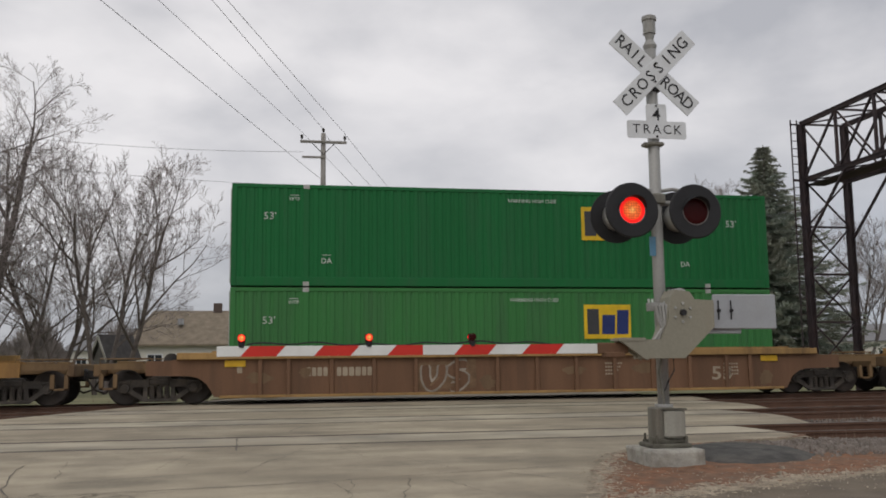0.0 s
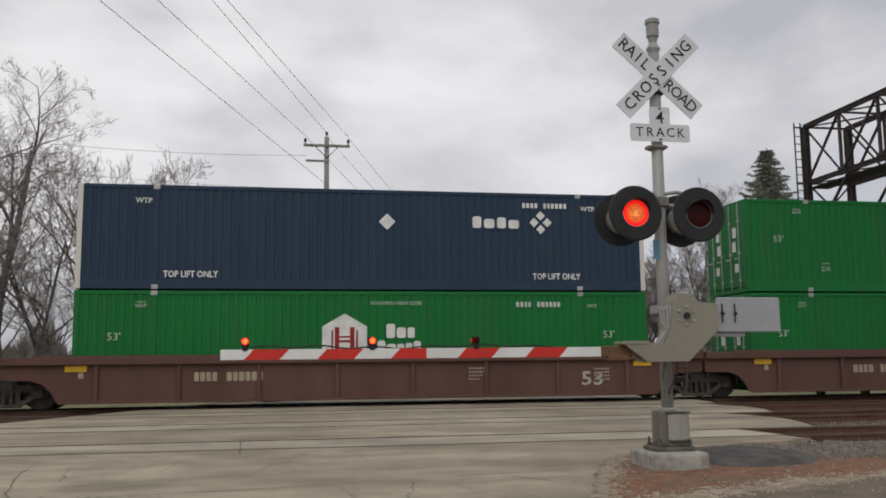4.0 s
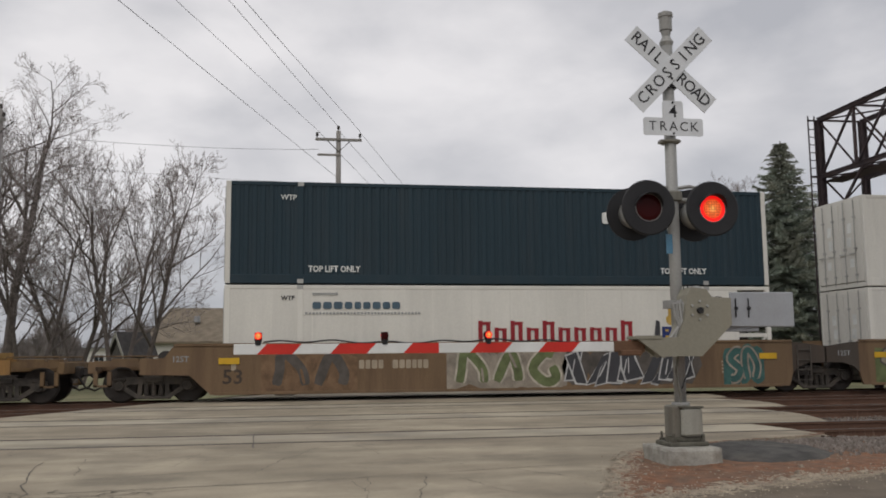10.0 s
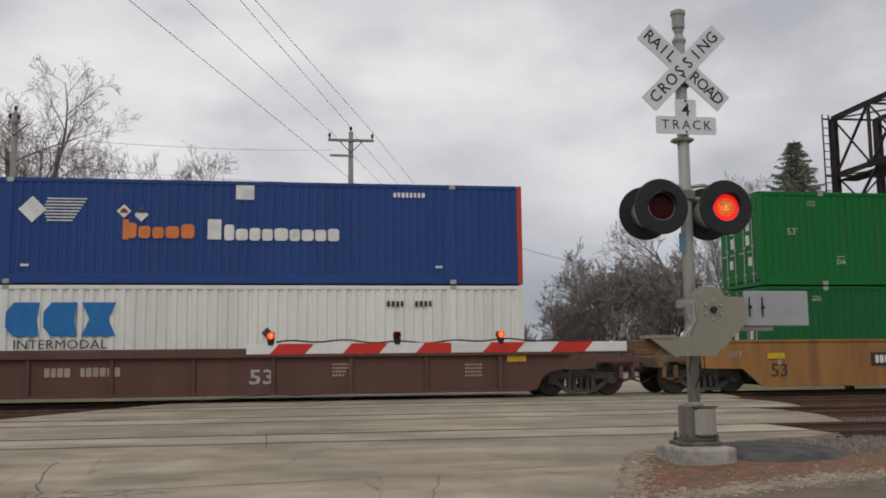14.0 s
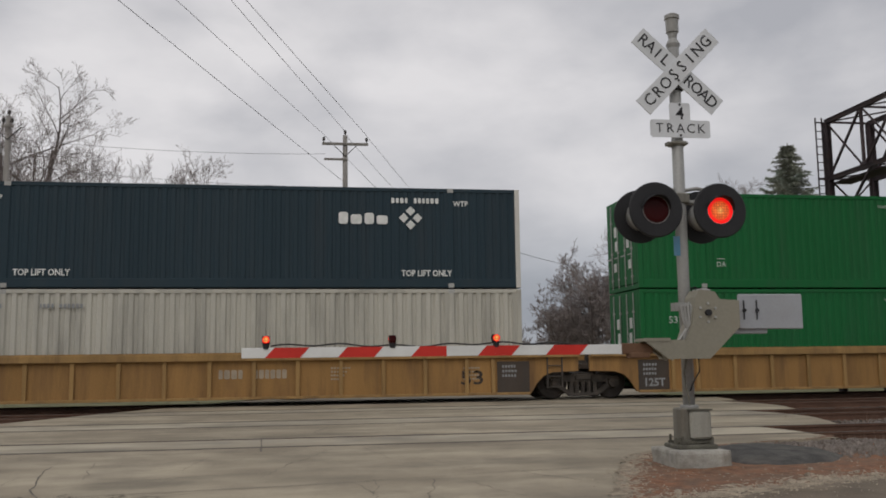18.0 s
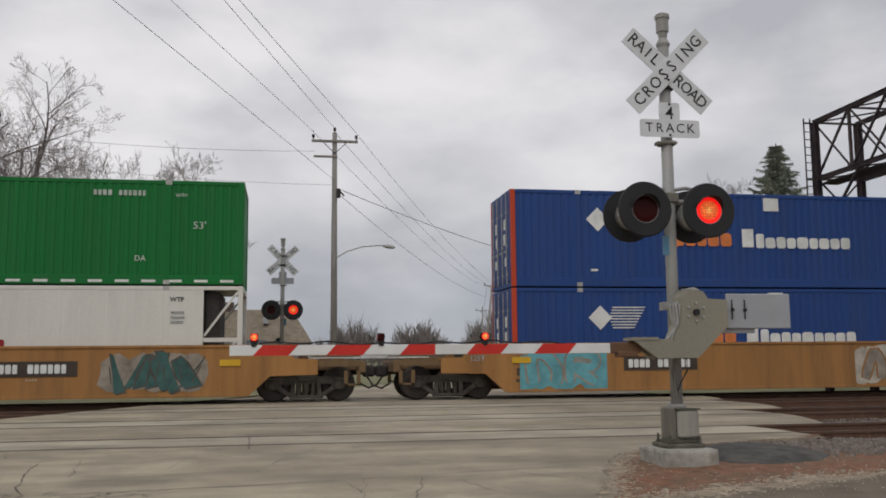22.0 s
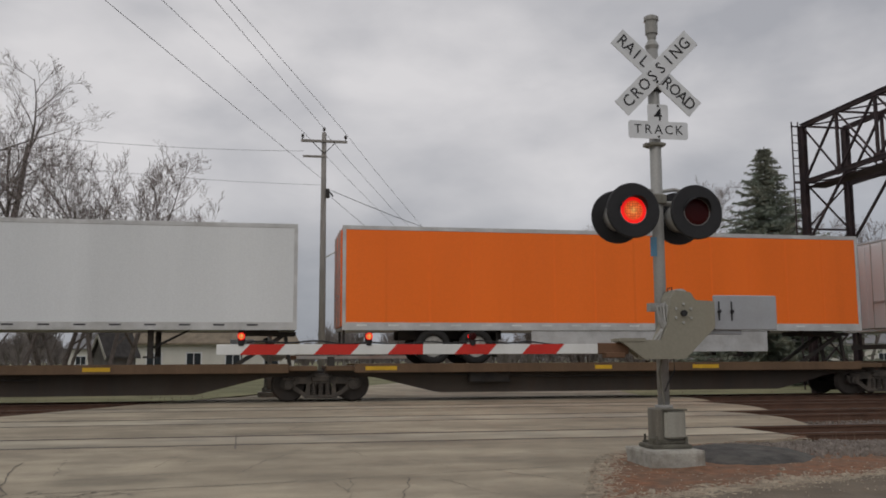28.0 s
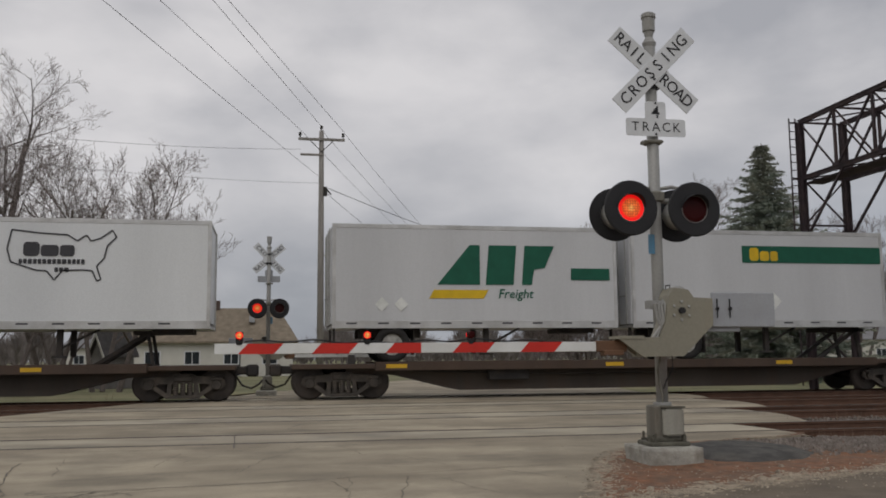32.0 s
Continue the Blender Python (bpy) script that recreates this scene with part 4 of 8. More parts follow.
def yellow_panel(c, x=10.75, z=1.40, diamond=None):
    g = Geo()
    rect(g, x, x + 1.45, z, z + 1.0, FACE)
    p = part("sign_panel", g, YELLOW, c, "yellow sign panel with dark letter shapes")
    y = FACE - 0.005
    k = Geo()
    rect(k, x + 0.10, x + 0.46, z + 0.13, z + 0.87, y)
    part("panel_figure", k, DARK_MARK, p)
    for x0, x1, z1 in ((0.54, 0.94, 0.70), (1.0, 1.36, 0.84)):
        b = Geo()
        rect(b, x + x0, x + x1, z + 0.13, z + z1, y, 0.03)
        part("panel_figure", b, NAVY_MARK, p)
    if diamond:
        d = Geo()
        poly(d, ngon(diamond[0], diamond[1], 0.24, 4), FACE)
        part("placard", d, WHITE_MARK, c, "white diamond placard")


def diamond_mark(c, z=1.98, x=10.9):
    """Blocky word shapes with an open diamond beside them."""
    g = Geo()
    bars(g, x, z, 4, 0.34, FACE, 0.95, 0.22, 2)
    for a in range(4):
        t = a * math.pi / 2
        poly(g, ngon(x + 2.05 + 0.20 * math.cos(t), z + 0.02 + 0.20 * math.sin(t), 0.14, 4), FACE)
    part("word_block", g, WHITE_MARK, c)


def stripe_mark(c, z=2.0, ghost=False, end_size=True, rows=True):
    """A white diamond with speed stripes and a long line of plain word blocks in two colours."""
    em_ink = WHITE_MARK if rows else GREY_MARK
    g = Geo()
    poly(g, ngon(2.65, z, 0.36, 4), FACE)
    em = part("emblem", g, em_ink, c, "white diamond emblem with speed stripes")
    for k in range(8):
        zz = z + 0.30 - k * 0.085
        pieces("speed_stripe", em_ink, em, "", ((2.92 + 0.03 * abs(k - 3.5), 4.05 - 0.05 * k, zz - 0.017, zz + 0.017),), FACE)
    a = Geo()
    bars(a, 5.05, z - 0.55, 5, 0.42, FACE, 0.78, 0.12, 4)
    rect(a, 5.0, 5.15, z - 0.80, z - 0.25, FACE - 0.005)
    part("word_block", a, RED_POST if ghost else ORANGE_MARK, c)
    b = Geo()
    rect(b, 7.25, 7.62, z - 0.78, z - 0.22, FACE)
    bars(b, 7.70, z - 0.58, 9, 0.44, FACE, 0.78, 0.10, 9)
    part("word_block", b, WHITE_MARK, c)
    for x_ in (5.02, 5.48):
        d = Geo()
        poly(d, ngon(x_, z - 0.02 - 0.1 * (x_ > 5.2), 0.19, 4), FACE)
        dp = part("placard", d, WHITE_MARK, c, "small diamond placard")
        d = Geo()
        poly(d, [(x_ - 0.12, z - 0.07), (x_ + 0.12, z - 0.07), (x_ + 0.05, z + 0.05), (x_ - 0.05, z + 0.05)], FACE - 0.005)
        part("placard_figure", d, CRIMSON if x_ < 5.2 else DARK_MARK, dp)
    pieces("placard", WHITE_MARK, c, "white placard", ((8.0, 8.5, z + 0.35, z + 0.75),) + (((14.9, 15.35, z - 0.55, z - 0.15),) if end_size else ()), FACE)
    pieces("label_plate", WHITE_MARK, c, "", ((2.4, 2.62, z - 1.55, z - 1.48), (13.6, 13.8, z - 1.55, z - 1.48)), FACE)
    w = Geo()
    bars(w, 12.4, z + 0.55, 8, 0.14, FACE, seed=3)
    part("serial_bar", w, WHITE_MARK, c)
    if end_size:
        letter("53", 15.1, z + 0.20, 0.30, WHITE_MARK, c, FACE, 0.008)


def block_emblem(c, material, x=2.1, z=1.95, under=True):
    """Heavy blue letter shapes, with a grey line of lettering below."""
    y = FACE - 0.02
    for k in range(2):
        g = Geo()
        o = x + k * 0.95
        poly(g, [(o + 0.2, z - 0.45), (o + 0.85, z - 0.45), (o + 0.78, z), (o + 0.85, z + 0.45), (o + 0.2, z + 0.45), (o, z + 0.2), (o, z - 0.2)], y)
        part("emblem_block", g, material, c, "heavy block of an emblem")
    g = Geo()
    poly(g, [(x + 1.92, z - 0.45), (x + 2.8, z - 0.45), (x + 2.6, z), (x + 2.8, z + 0.45), (x + 1.92, z + 0.45), (x + 2.12, z)], y)
    part("emblem_block", g, material, c, "heavy block of an emblem")
    if under:
        letter("INTERMODAL", x + 1.4, z - 0.68, 0.24, DARK_MARK, c, y, 0.0, squeeze=1.12)


def shield_mark(c, x, z):
    g = Geo()
    y = FACE - 0.004
    poly(g, [(x, z - 0.55), (x + 0.3, z - 0.35), (x + 0.3, z + 0.25), (x - 0.3, z + 0.25), (x - 0.3, z - 0.35)], y)
    sh = part("shield", g, NAVY_MARK, c, "heraldic shield emblem with supporters")
    k = Geo()
    for zz in (-0.25, -0.07, 0.11):
        for dx in (-0.2, -0.02, 0.14):
            rect(k, x + dx, x + dx + 0.1, z + zz, z + zz + 0.06, y - 0.004)
    poly(k, ngon(x, z + 0.46, 0.17, 7), y)
    rect(k, x - 0.09, x + 0.09, z + 0.6, z + 0.78, y)
    part("shield_charge", k, GOLD_MARK, sh)
    for s_ in (-1, 1):
        d = Geo()
        poly(d, [(x + s_ * 0.34, z - 0.5), (x + s_ * 0.5, z - 0.5), (x + s_ * 0.55, z - 0.1), (x + s_ * 0.48, z + 0.45), (x + s_ * 0.36, z + 0.4), (x + s_ * 0.36, z)][::s_], y)
        part("supporter", d, DARK_MARK, sh)


def script_blocks(c, x0, x1, z, height, material, seed=1):
    """Ornate black-letter word shapes, as plain leaning blocks."""
    rnd = random.Random(seed)
    g = Geo()
    y = FACE - 0.004
    n = max(2, round((x1 - x0) / (height * 0.75)))
    w = (x1 - x0) / n
    for i in range(n):
        a = x0 + i * w
        tall = height * (1.0 if i in (0, 2, 4, n - 1) else 0.68)
        rect(g, a, a + w * 0.26, z - height / 2, z - height / 2 + tall, y)
        rect(g, a + w * 0.48, a + w * 0.74, z - height / 2, z - height / 2 + tall * 0.92, y)
        rect(g, a + w * 0.1, a + w * 0.72, z - height / 2 + tall * 0.8, z - height / 2 + tall * 0.95, y - 0.003, 0.03)
        if rnd.random() < 0.6:
            rect(g, a + w * 0.05, a + w * 0.8, z - height / 2, z - height / 2 + height * 0.10, y - 0.003, 0.02)
    part("word_block", g, material, c)


def reefer_marks(c, layout, seed=0):
    m = DARK_MARK
    letter("WTP", 1.72, 2.5, 0.12, m, c, FACE - 0.004, 0.004)
    letter("WTP", LONG - 1.75, 2.5, 0.12, m, c, FACE - 0.004, 0.004)
    letter("TOP LIFT ONLY", 3.0, 0.32, 0.13, m, c, FACE - 0.004, 0.004, squeeze=0.8)
    letter("TOP LIFT ONLY", 13.3, 0.32, 0.13, m, c, FACE - 0.004, 0.004, squeeze=0.8)
    g = Geo()
    for k in range(3):
        bars(g, LONG - 1.9, 2.15 - 0.13 * k, 6, 0.07, FACE - 0.004, seed=seed + k)
    bars(g, 2.4, 2.62, 12, 0.07, FACE - 0.004, seed=seed)
    part("small_print", g, GREY_MARK, c)
    if layout == "shield_right":
        t = Geo()
        bars(t, 2.4, 2.3, 9, 0.20, FACE - 0.004, 1.15, 0.3, seed)
        part("word_block", t, TEAL_MARK, c)
        t = Geo()
        bars(t, 2.2, 2.08, 34, 0.06, FACE - 0.004, 1.0, 0.65, seed)
        bars(t, 2.0, 0.75, 13, 0.11, FACE - 0.004, 0.9, 0.3, seed)
        part("small_print", t, GREY_MARK, c)
        script_blocks(c, 7.1, 11.85, 1.55, 0.62, CRIMSON, 2)
        letter("GLOBAL TRANSPORTATION", 9.5, 0.96, 0.17, DARK_MARK, c, FACE - 0.004, 0.006, squeeze=1.22)
        shield_mark(c, 12.95, 1.42)
    elif layout == "shield_left":
        shield_mark(c, 3.5, 1.45)
        script_blocks(c, 4.55, 4.95, 1.55, 0.72, CRIMSON, 3)
        script_blocks(c, 6.35, 10.25, 1.5, 0.72, CRIMSON, 2)
        t = Geo()
        bars(t, 11.0, 2.2, 9, 0.24, FACE - 0.004, 1.1, 0.3, seed)
        bars(t, 11.0, 2.0, 30, 0.06, FACE - 0.004, 1.0, 0.65, seed)
        part("word_block", t, TEAL_MARK, c)
        t = Geo()
        bars(t, 12.5, 0.75, 13, 0.11, FACE - 0.004, 0.9, 0.3, seed)
        poly(t, ngon(10.1, 2.2, 0.2, 4), FACE - 0.004)
        part("small_print", t, GREY_MARK, c)
    elif layout == "cat":
        y = FACE - 0.004
        pieces("emblem_block", GREEN_MARK, c, "green slanted block", [(5.85, 6.5, 1.35, 2.35)] + [(6.7 + 0.5 * k, 6.7 + 0.5 * k + w * 0.8, 1.35 - (0.3 if k == 1 else 0), 1.95) for k, w in enumerate((0.2, 0.55, 0.5, 0.4))], y, 0.08)
        t = Geo()
        poly(t, [(8.55, 1.25), (9.3, 1.1), (9.95, 1.15), (10.2, 1.45), (10.25, 1.7), (10.1, 1.95), (9.8, 2.2), (9.3, 2.3), (8.7, 2.1), (8.9, 1.75)], y)
        cat = part("emblem", t, GREEN_MARK, c, "green animal head outline")
        k = Geo()
        for a in range(4):
            poly(k, [(8.9 + a * 0.28, 1.35), (9.0 + a * 0.28, 1.32), (9.2 + a * 0.26, 1.95), (9.08 + a * 0.26, 2.0)], y - 0.004)
        part("emblem_stripe", k, WHITE, cat)
    elif layout == "oval":
        t = Geo()
        bars(t, 7.4, 1.75, 3, 0.5, FACE - 0.004, 1.0, 0.2, 2)
        part("word_block", t, NAVY_MARK, c)
        t = Geo()
        for a in range(16):
            b0, b1 = 2 * math.pi * a / 20 + 2.9, 2 * math.pi * (a + 1) / 20 + 2.9
            poly(t, [(8.2 + 1.45 * math.cos(b0), 1.75 + 0.5 * math.sin(b0)), (8.2 + 1.45 * math.cos(b1), 1.75 + 0.5 * math.sin(b1)),
                     (8.2 + 1.37 * math.cos(b1), 1.75 + 0.43 * math.sin(b1)), (8.2 + 1.37 * math.cos(b0), 1.75 + 0.43 * math.sin(b0))][::-1], FACE - 0.004)
        part("oval_ring", t, CRIMSON, c)
        letter("INTERMODAL", 8.7, 1.05, 0.20, DARK_MARK, c, FACE - 0.004, 0.004, squeeze=1.1)
    elif layout == "hex":
        hex_emblem(c, 7.9, 1.5, CRIMSON, WHITE_MARK)
        letter("TEMPERATURE", 3.2, 1.35, 0.17, GREEN_MARK, c, FACE - 0.004, 0.0, squeeze=0.8)
        letter("CONTROLLED", 3.2, 1.08, 0.17, GREEN_MARK, c, FACE - 0.004, 0.0, squeeze=0.8)
        letter("WARNING HIGH CUBE", 8.7, 2.45, 0.12, DARK_MARK, c, FACE - 0.004, 0.004)


# ---- railway cars ----
PITCH = 19.5
END_TAN = rusty("grimy_tan_platform", (0.185, 0.118, 0.058), 0.85)
END_GRIME = rusty("dark_grimy_end_paint", (0.070, 0.058, 0.048), 0.5)


def truck_parts(car, x):
    """A two-axle truck under the car at x: frames, springs, bolster and four wheels."""
    def sideframe():
        g = Geo()
        g.slab([(-1.12, 0.44), (-1.0, 0.33), (-0.78, 0.36), (-0.66, 0.50), (0.66, 0.50), (0.78, 0.36), (1.0, 0.33), (1.12, 0.44), (1.10, 0.60), (0.86, 0.69), (0.34, 0.70),
                (0.28, 0.76), (-0.28, 0.76), (-0.34, 0.70), (-0.86, 0.69), (-1.10, 0.60)], 0.0, 0.10)
        for s_ in (-1, 1):
            g.slab([(s_ * 0.80, 0.36), (s_ * 0.44, 0.12), (s_ * 0.36, 0.20), (s_ * 0.70, 0.44)][::-s_], -0.01, 0.10)
            g.slab([(s_ * 0.44, 0.12), (s_ * 0.30, 0.12), (s_ * 0.30, 0.52), (s_ * 0.40, 0.52)][::s_], -0.005, 0.10)
            g.disc_y(s_ * 0.89, 0.47, 0.12, -0.08, 0.02, 14, 0.14)
            g.disc_y(s_ * 0.89, 0.47, 0.055, -0.11, -0.07, 8)
            g.box(s_ * 0.89 - 0.16, s_ * 0.89 + 0.16, -0.05, 0.02, 0.58, 0.67, chamfer=0.015)
        g.box(-0.46, 0.46, -0.02, 0.12, 0.10, 0.19, chamfer=0.02)
        g.box(-0.26, 0.26, -0.05, 0.04, 0.55, 0.72, chamfer=0.03)
        return g

    def springs():
        g = Geo()
        for y in (-0.97, 0.97):
            for dx in (-0.19, 0.0, 0.19):
                g.tube([(dx, y, 0.19 + 0.36 * k / 18) for k in range(19)], [0.082 if k % 3 == 1 else 0.066 for k in range(19)], 9)
        return g

    def wheel():
        g = Geo()
        prof = [(0.0, 0.10), (0.0, 0.16), (-0.02, 0.20), (-0.005, 0.36), (0.01, 0.40), (0.0, 0.455), (0.10, 0.462), (0.105, 0.485), (0.135, 0.485), (0.135, 0.40), (0.10, 0.2), (0.12, 0.10)]
        n = 28
        for i in range(n):
            a = 2 * math.pi * i / n
            for yy, r in prof:
                g.v.append((r * math.cos(a), yy, r * math.sin(a)))
        m = len(prof)
        for i in range(n):
            for k in range(m):
                g.f.append((i * m + k, i * m + (k + 1) % m, ((i + 1) % n) * m + (k + 1) % m, ((i + 1) % n) * m + k))
        return g

    t = part("truck", shared("truck_bolster", lambda: Geo().box(-0.22, 0.22, -0.95, 0.95, 0.50, 0.78, chamfer=0.03).box(-0.6, 0.6, -0.35, 0.35, 0.70, 0.86, chamfer=0.03), DARK_STEEL), DARK_STEEL, car,
             "grimy two-axle truck with cast side frames")
    t.location.x = x
    for y in (-1.02, 1.02):
        f_ = part("side_frame", shared("side_frame", sideframe, TRUCK_STEEL), TRUCK_STEEL, t)
        f_.location.y = y
        if y > 0:
            f_.rotation_euler = (0, 0, math.pi)
    part("spring_nest", shared("spring_nest", springs, TRUCK_STEEL), TRUCK_STEEL, t)
    for dx in (-0.89, 0.89):
        part("axle", shared("axle", lambda: Geo().disc_y(0, 0, 0.08, -0.75, 0.75, 10), DARK_STEEL), DARK_STEEL, t).location = (dx, 0, 0.485)
        for s_ in (-1, 1):
            w = part("wheel", shared("wheel", wheel, WHEEL_STEEL, True), WHEEL_STEEL, t)
            w.location = (dx, s_ * 0.83, 0.485)
            if s_ > 0:
                w.rotation_euler = (0, 0, math.pi)


def coupler_parts(car, x, way):
    def geo():
        g = Geo()
        g.box(-0.1, 0.75, -0.12, 0.12, 0.72, 0.95, chamfer=0.03)
        g.box(0.65, 1.0, -0.2, 0.22, 0.66, 1.0, chamfer=0.05)
        g.tube([(0.35, -0.25, 0.72), (0.55, -0.28, 0.42), (0.8, -0.27, 0.33), (1.02, -0.25, 0.45), (1.1, -0.2, 0.55)], 0.03, 6)
        return g
    c = part("coupler", shared("coupler", geo, DARK_STEEL), DARK_STEEL, car, "rusty knuckle coupler with a hanging air hose")
    c.location.x = x
    if way < 0:
        c.rotation_euler = (0, 0, math.pi)


SIDE = 1.53     # half the width over the well's side


SILL_LOW = 0.215
SILL_TOP = {"smooth": 1.53, "ribbed": 1.30, "wide": 1.30, "sparse": 1.36}
CHORD = {"ribbed": (1.22, 1.40), "wide": (1.20, 1.40), "sparse": (1.12, 1.46)}


def sill_end(style, outer):
    """The lower edge of a side sill from its end inwards, over the truck."""
    lo = SILL_LOW
    if style == "smooth":
        return [(-0.42, 0.76), (0.86, 0.73), (1.42, lo)] if outer else [(1.12, 0.60), (1.24, lo)]
    if style == "sparse":
        return [(1.40, 1.15), (1.42, 0.5), (1.47, lo)]
    if outer:
        return [(-0.42, 0.80), (0.70, 0.78), (0.95, 0.72), (1.16, 0.56), (1.36, lo)]
    return [(0.05, 0.82), (0.80, 0.80), (1.08, 0.70), (1.28, 0.50), (1.45, lo)]


def well_car(s, style, colour, label, first=False, last=False):
    """A well platform; x = 0 is the centre of its left truck, x = PITCH of its right one."""
    car = thing("well_car", label, "railway car", "well cars of the train")
    lo, hi = SILL_LOW, SILL_TOP[style]
    trim_ = CHORD_TAN if colour in (TAN, RUST_TAN) else colour
    ends = "%d%d" % (first, last)
    e0, e1 = sill_end(style, first), [(PITCH - x, z) for x, z in sill_end(style, last)[::-1]]
    for y, sgn in ((-SIDE, -1), (SIDE - 0.09, 1)):
        def geo():
            g = Geo()
            top = [(e1[-1][0], hi - (0.0 if style == "smooth" else 0.06)), (e0[0][0], hi - (0.0 if style == "smooth" else 0.06))]
            if first and style != "sparse":
                top = top[:1] + [(0.45, top[1][1]), (0.2, 1.20), (e0[0][0], 1.18)]
            if last and style != "sparse":
                top = [(e1[-1][0], 1.18), (PITCH - 0.2, 1.20), (PITCH - 0.45, hi - (0.0 if style == "smooth" else 0.06))] + top[1:]
            g.slab(e0 + e1 + top, y, y + 0.09)
            if style == "smooth":
                a_, b_ = (0.45 if first else 1.12), PITCH - (0.45 if last else 1.12)
                g.box(a_, b_, y - 0.035 if sgn < 0 else y + 0.07, y + 0.02 if sgn < 0 else y + 0.125, hi - 0.02, hi + 0.05, chamfer=0.008)
                g.box(1.5, PITCH - 1.5, y - 0.015 if sgn < 0 else y + 0.07, y + 0.02 if sgn < 0 else y + 0.105, lo - 0.02, lo + 0.06, chamfer=0.008)
            return g
        part("side_sill", shared("side_%s%d%s" % (style, sgn, ends), geo, colour), colour, car)
        if style == "smooth":
            for end in (0, 1):
                if (first, last)[end]:
                    continue
                e = part("end_sill", shared("end_sill%d" % sgn, lambda: Geo().slab([(0.06, 0.90), (0.62, 0.88), (0.95, 0.76), (1.12, 0.60), (1.12, 1.50), (0.9, 1.50), (0.06, 1.38)], y, y + 0.09), END_GRIME), END_GRIME, car, "dark grimy end of the side sill")
                if end:
                    e.location, e.scale = (PITCH, 0, 0), (-1, 1, 1)
    if style != "smooth":
        # top chord, lower flange and upright ribs
        c0, c1 = CHORD[style]
        a_, b_ = (0.38 if style != "sparse" else -0.2) if first else 0.05, PITCH - ((0.38 if style != "sparse" else -0.2) if last else 0.05)
        for sgn in (-1, 1):
            y = sgn * (SIDE + 0.03)
            part("top_chord", shared("chord_%s%d%s" % (style, sgn, ends), lambda: Geo().box(a_, b_, y - 0.10, y + 0.10, c0, c1, chamfer=0.012).box(a_ + 0.9, b_ - 0.9, y - 0.04, y + 0.04, c1 - 0.01, c1 + 0.045), trim_), trim_, car)
            part("lower_flange", shared("flange_%s%d" % (style, sgn), lambda: Geo().box(1.5, PITCH - 1.5, y - 0.05, y + 0.05, lo - 0.03, lo + 0.04, chamfer=0.008), trim_), trim_, car)
        step = 1.17 if style == "ribbed" else (1.75 if style == "sparse" else 2.1)
        n = int((PITCH - 4.2) / step)
        wide = style == "sparse"
        for i in range(n + 1):
            x = PITCH / 2 + (i - n / 2) * step
            if style == "ribbed" and abs(x - PITCH / 2) > 7.2:
                x = 2.56 if i == 0 else PITCH - 2.56
            big = wide and i % 4 == 0
            key = "rib_big" if big else "rib"
            w = 0.2 if big else 0.055
            rib = part("rib", shared(key, lambda: Geo().box(-w, w, -0.075 if not big else -0.10, 0.0, 0.0, c0 - lo - 0.03, chamfer=0.01), trim_), colour if style == "ribbed" and colour == RUST_TAN else trim_, car)
            rib.location = (x, -SIDE, lo + 0.04)
        for i in range(n + 1):
            x = PITCH / 2 + (i - n / 2) * step
            part("rib", shared("rib_far", lambda: Geo().box(-0.055, 0.055, 0, 0.07, 0, c0 - lo - 0.03), colour), trim_, car).location = (x, SIDE, lo + 0.04)
        if wide:
            # equipment box beside the truck, and a stiffener lip below the chord
            part("lip", shared("sill_lip" + ends, lambda: Geo().box(1.6, PITCH - 1.6, -SIDE - 0.035, -SIDE, 1.03, 1.07), colour), colour, car)
            part("tool_box", shared("tool_box", lambda: Geo().box(1.5, 2.9, -SIDE - 0.09, -SIDE, 0.62, 0.98, chamfer=0.015), colour), colour, car, "rusty box on the sill")
    if not last:
        def rungs():
            g = Geo()
            for x in (-0.98, -0.55):
                g.tube([(x, -SIDE - 0.05, 0.36), (x, -SIDE - 0.05, 1.42)], 0.022, 6)
            for k in range(4):
                g.tube([(-0.98, -SIDE - 0.05, 0.38 + 0.30 * k), (-0.55, -SIDE - 0.05, 0.38 + 0.30 * k)], 0.018, 6)
            return g
        part("ladder", shared("side_ladder", rungs, TRUCK_STEEL), TRUCK_STEEL, car, "grimy steel side ladder").location.x = PITCH
    part("well_floor", shared("well_floor", lambda: Geo().box(2.0, PITCH - 2.0, -SIDE + 0.09, SIDE - 0.09, lo, 0.30), DARK_STEEL), DARK_STEEL, car)
    # end platforms over the trucks
    for end in (0, 1):
        outer = (first if end == 0 else last)
        def plat():
            g = Geo()
            r = -1.6 if outer else 0.08
            g.box(r, 1.45, -0.55, 0.55, 0.86, 1.02, chamfer=0.02)
            g.box(0.9, 1.62, -SIDE + 0.1, SIDE - 0.1, 0.86, 1.18, chamfer=0.02)
            if outer:
                g.box(-1.75, -1.55, -1.45, 1.45, 0.80, 1.12, chamfer=0.02)
                for y in (-1.4, 1.4):
                    g.box(-1.6, 0.9, y - 0.06, y + 0.06, 0.98, 1.14)
                    g.box(-1.6, -1.5, y - 0.05, y + 0.05, 0.45, 0.86)
                    g.box(-1.25, -1.15, y - 0.05, y + 0.05, 0.45, 0.86)
                    g.box(-1.6, -1.15, y - 0.05, y + 0.05, 0.45, 0.50)
                    g.tube([(-1.6, y, 1.10), (-1.6, y, 1.26), (-0.3, y, 1.26), (-0.25, y, 1.12)], 0.02, 6)
                    g.box(-1.2, -0.5, y * 0.75 - 0.2, y * 0.75 + 0.2, 1.0, 1.2, chamfer=0.02)
            else:
                for y in (-1.2, 1.2):
                    g.box(0.1, 0.95, y - 0.05, y + 0.05, 0.92, 1.12)
            return g
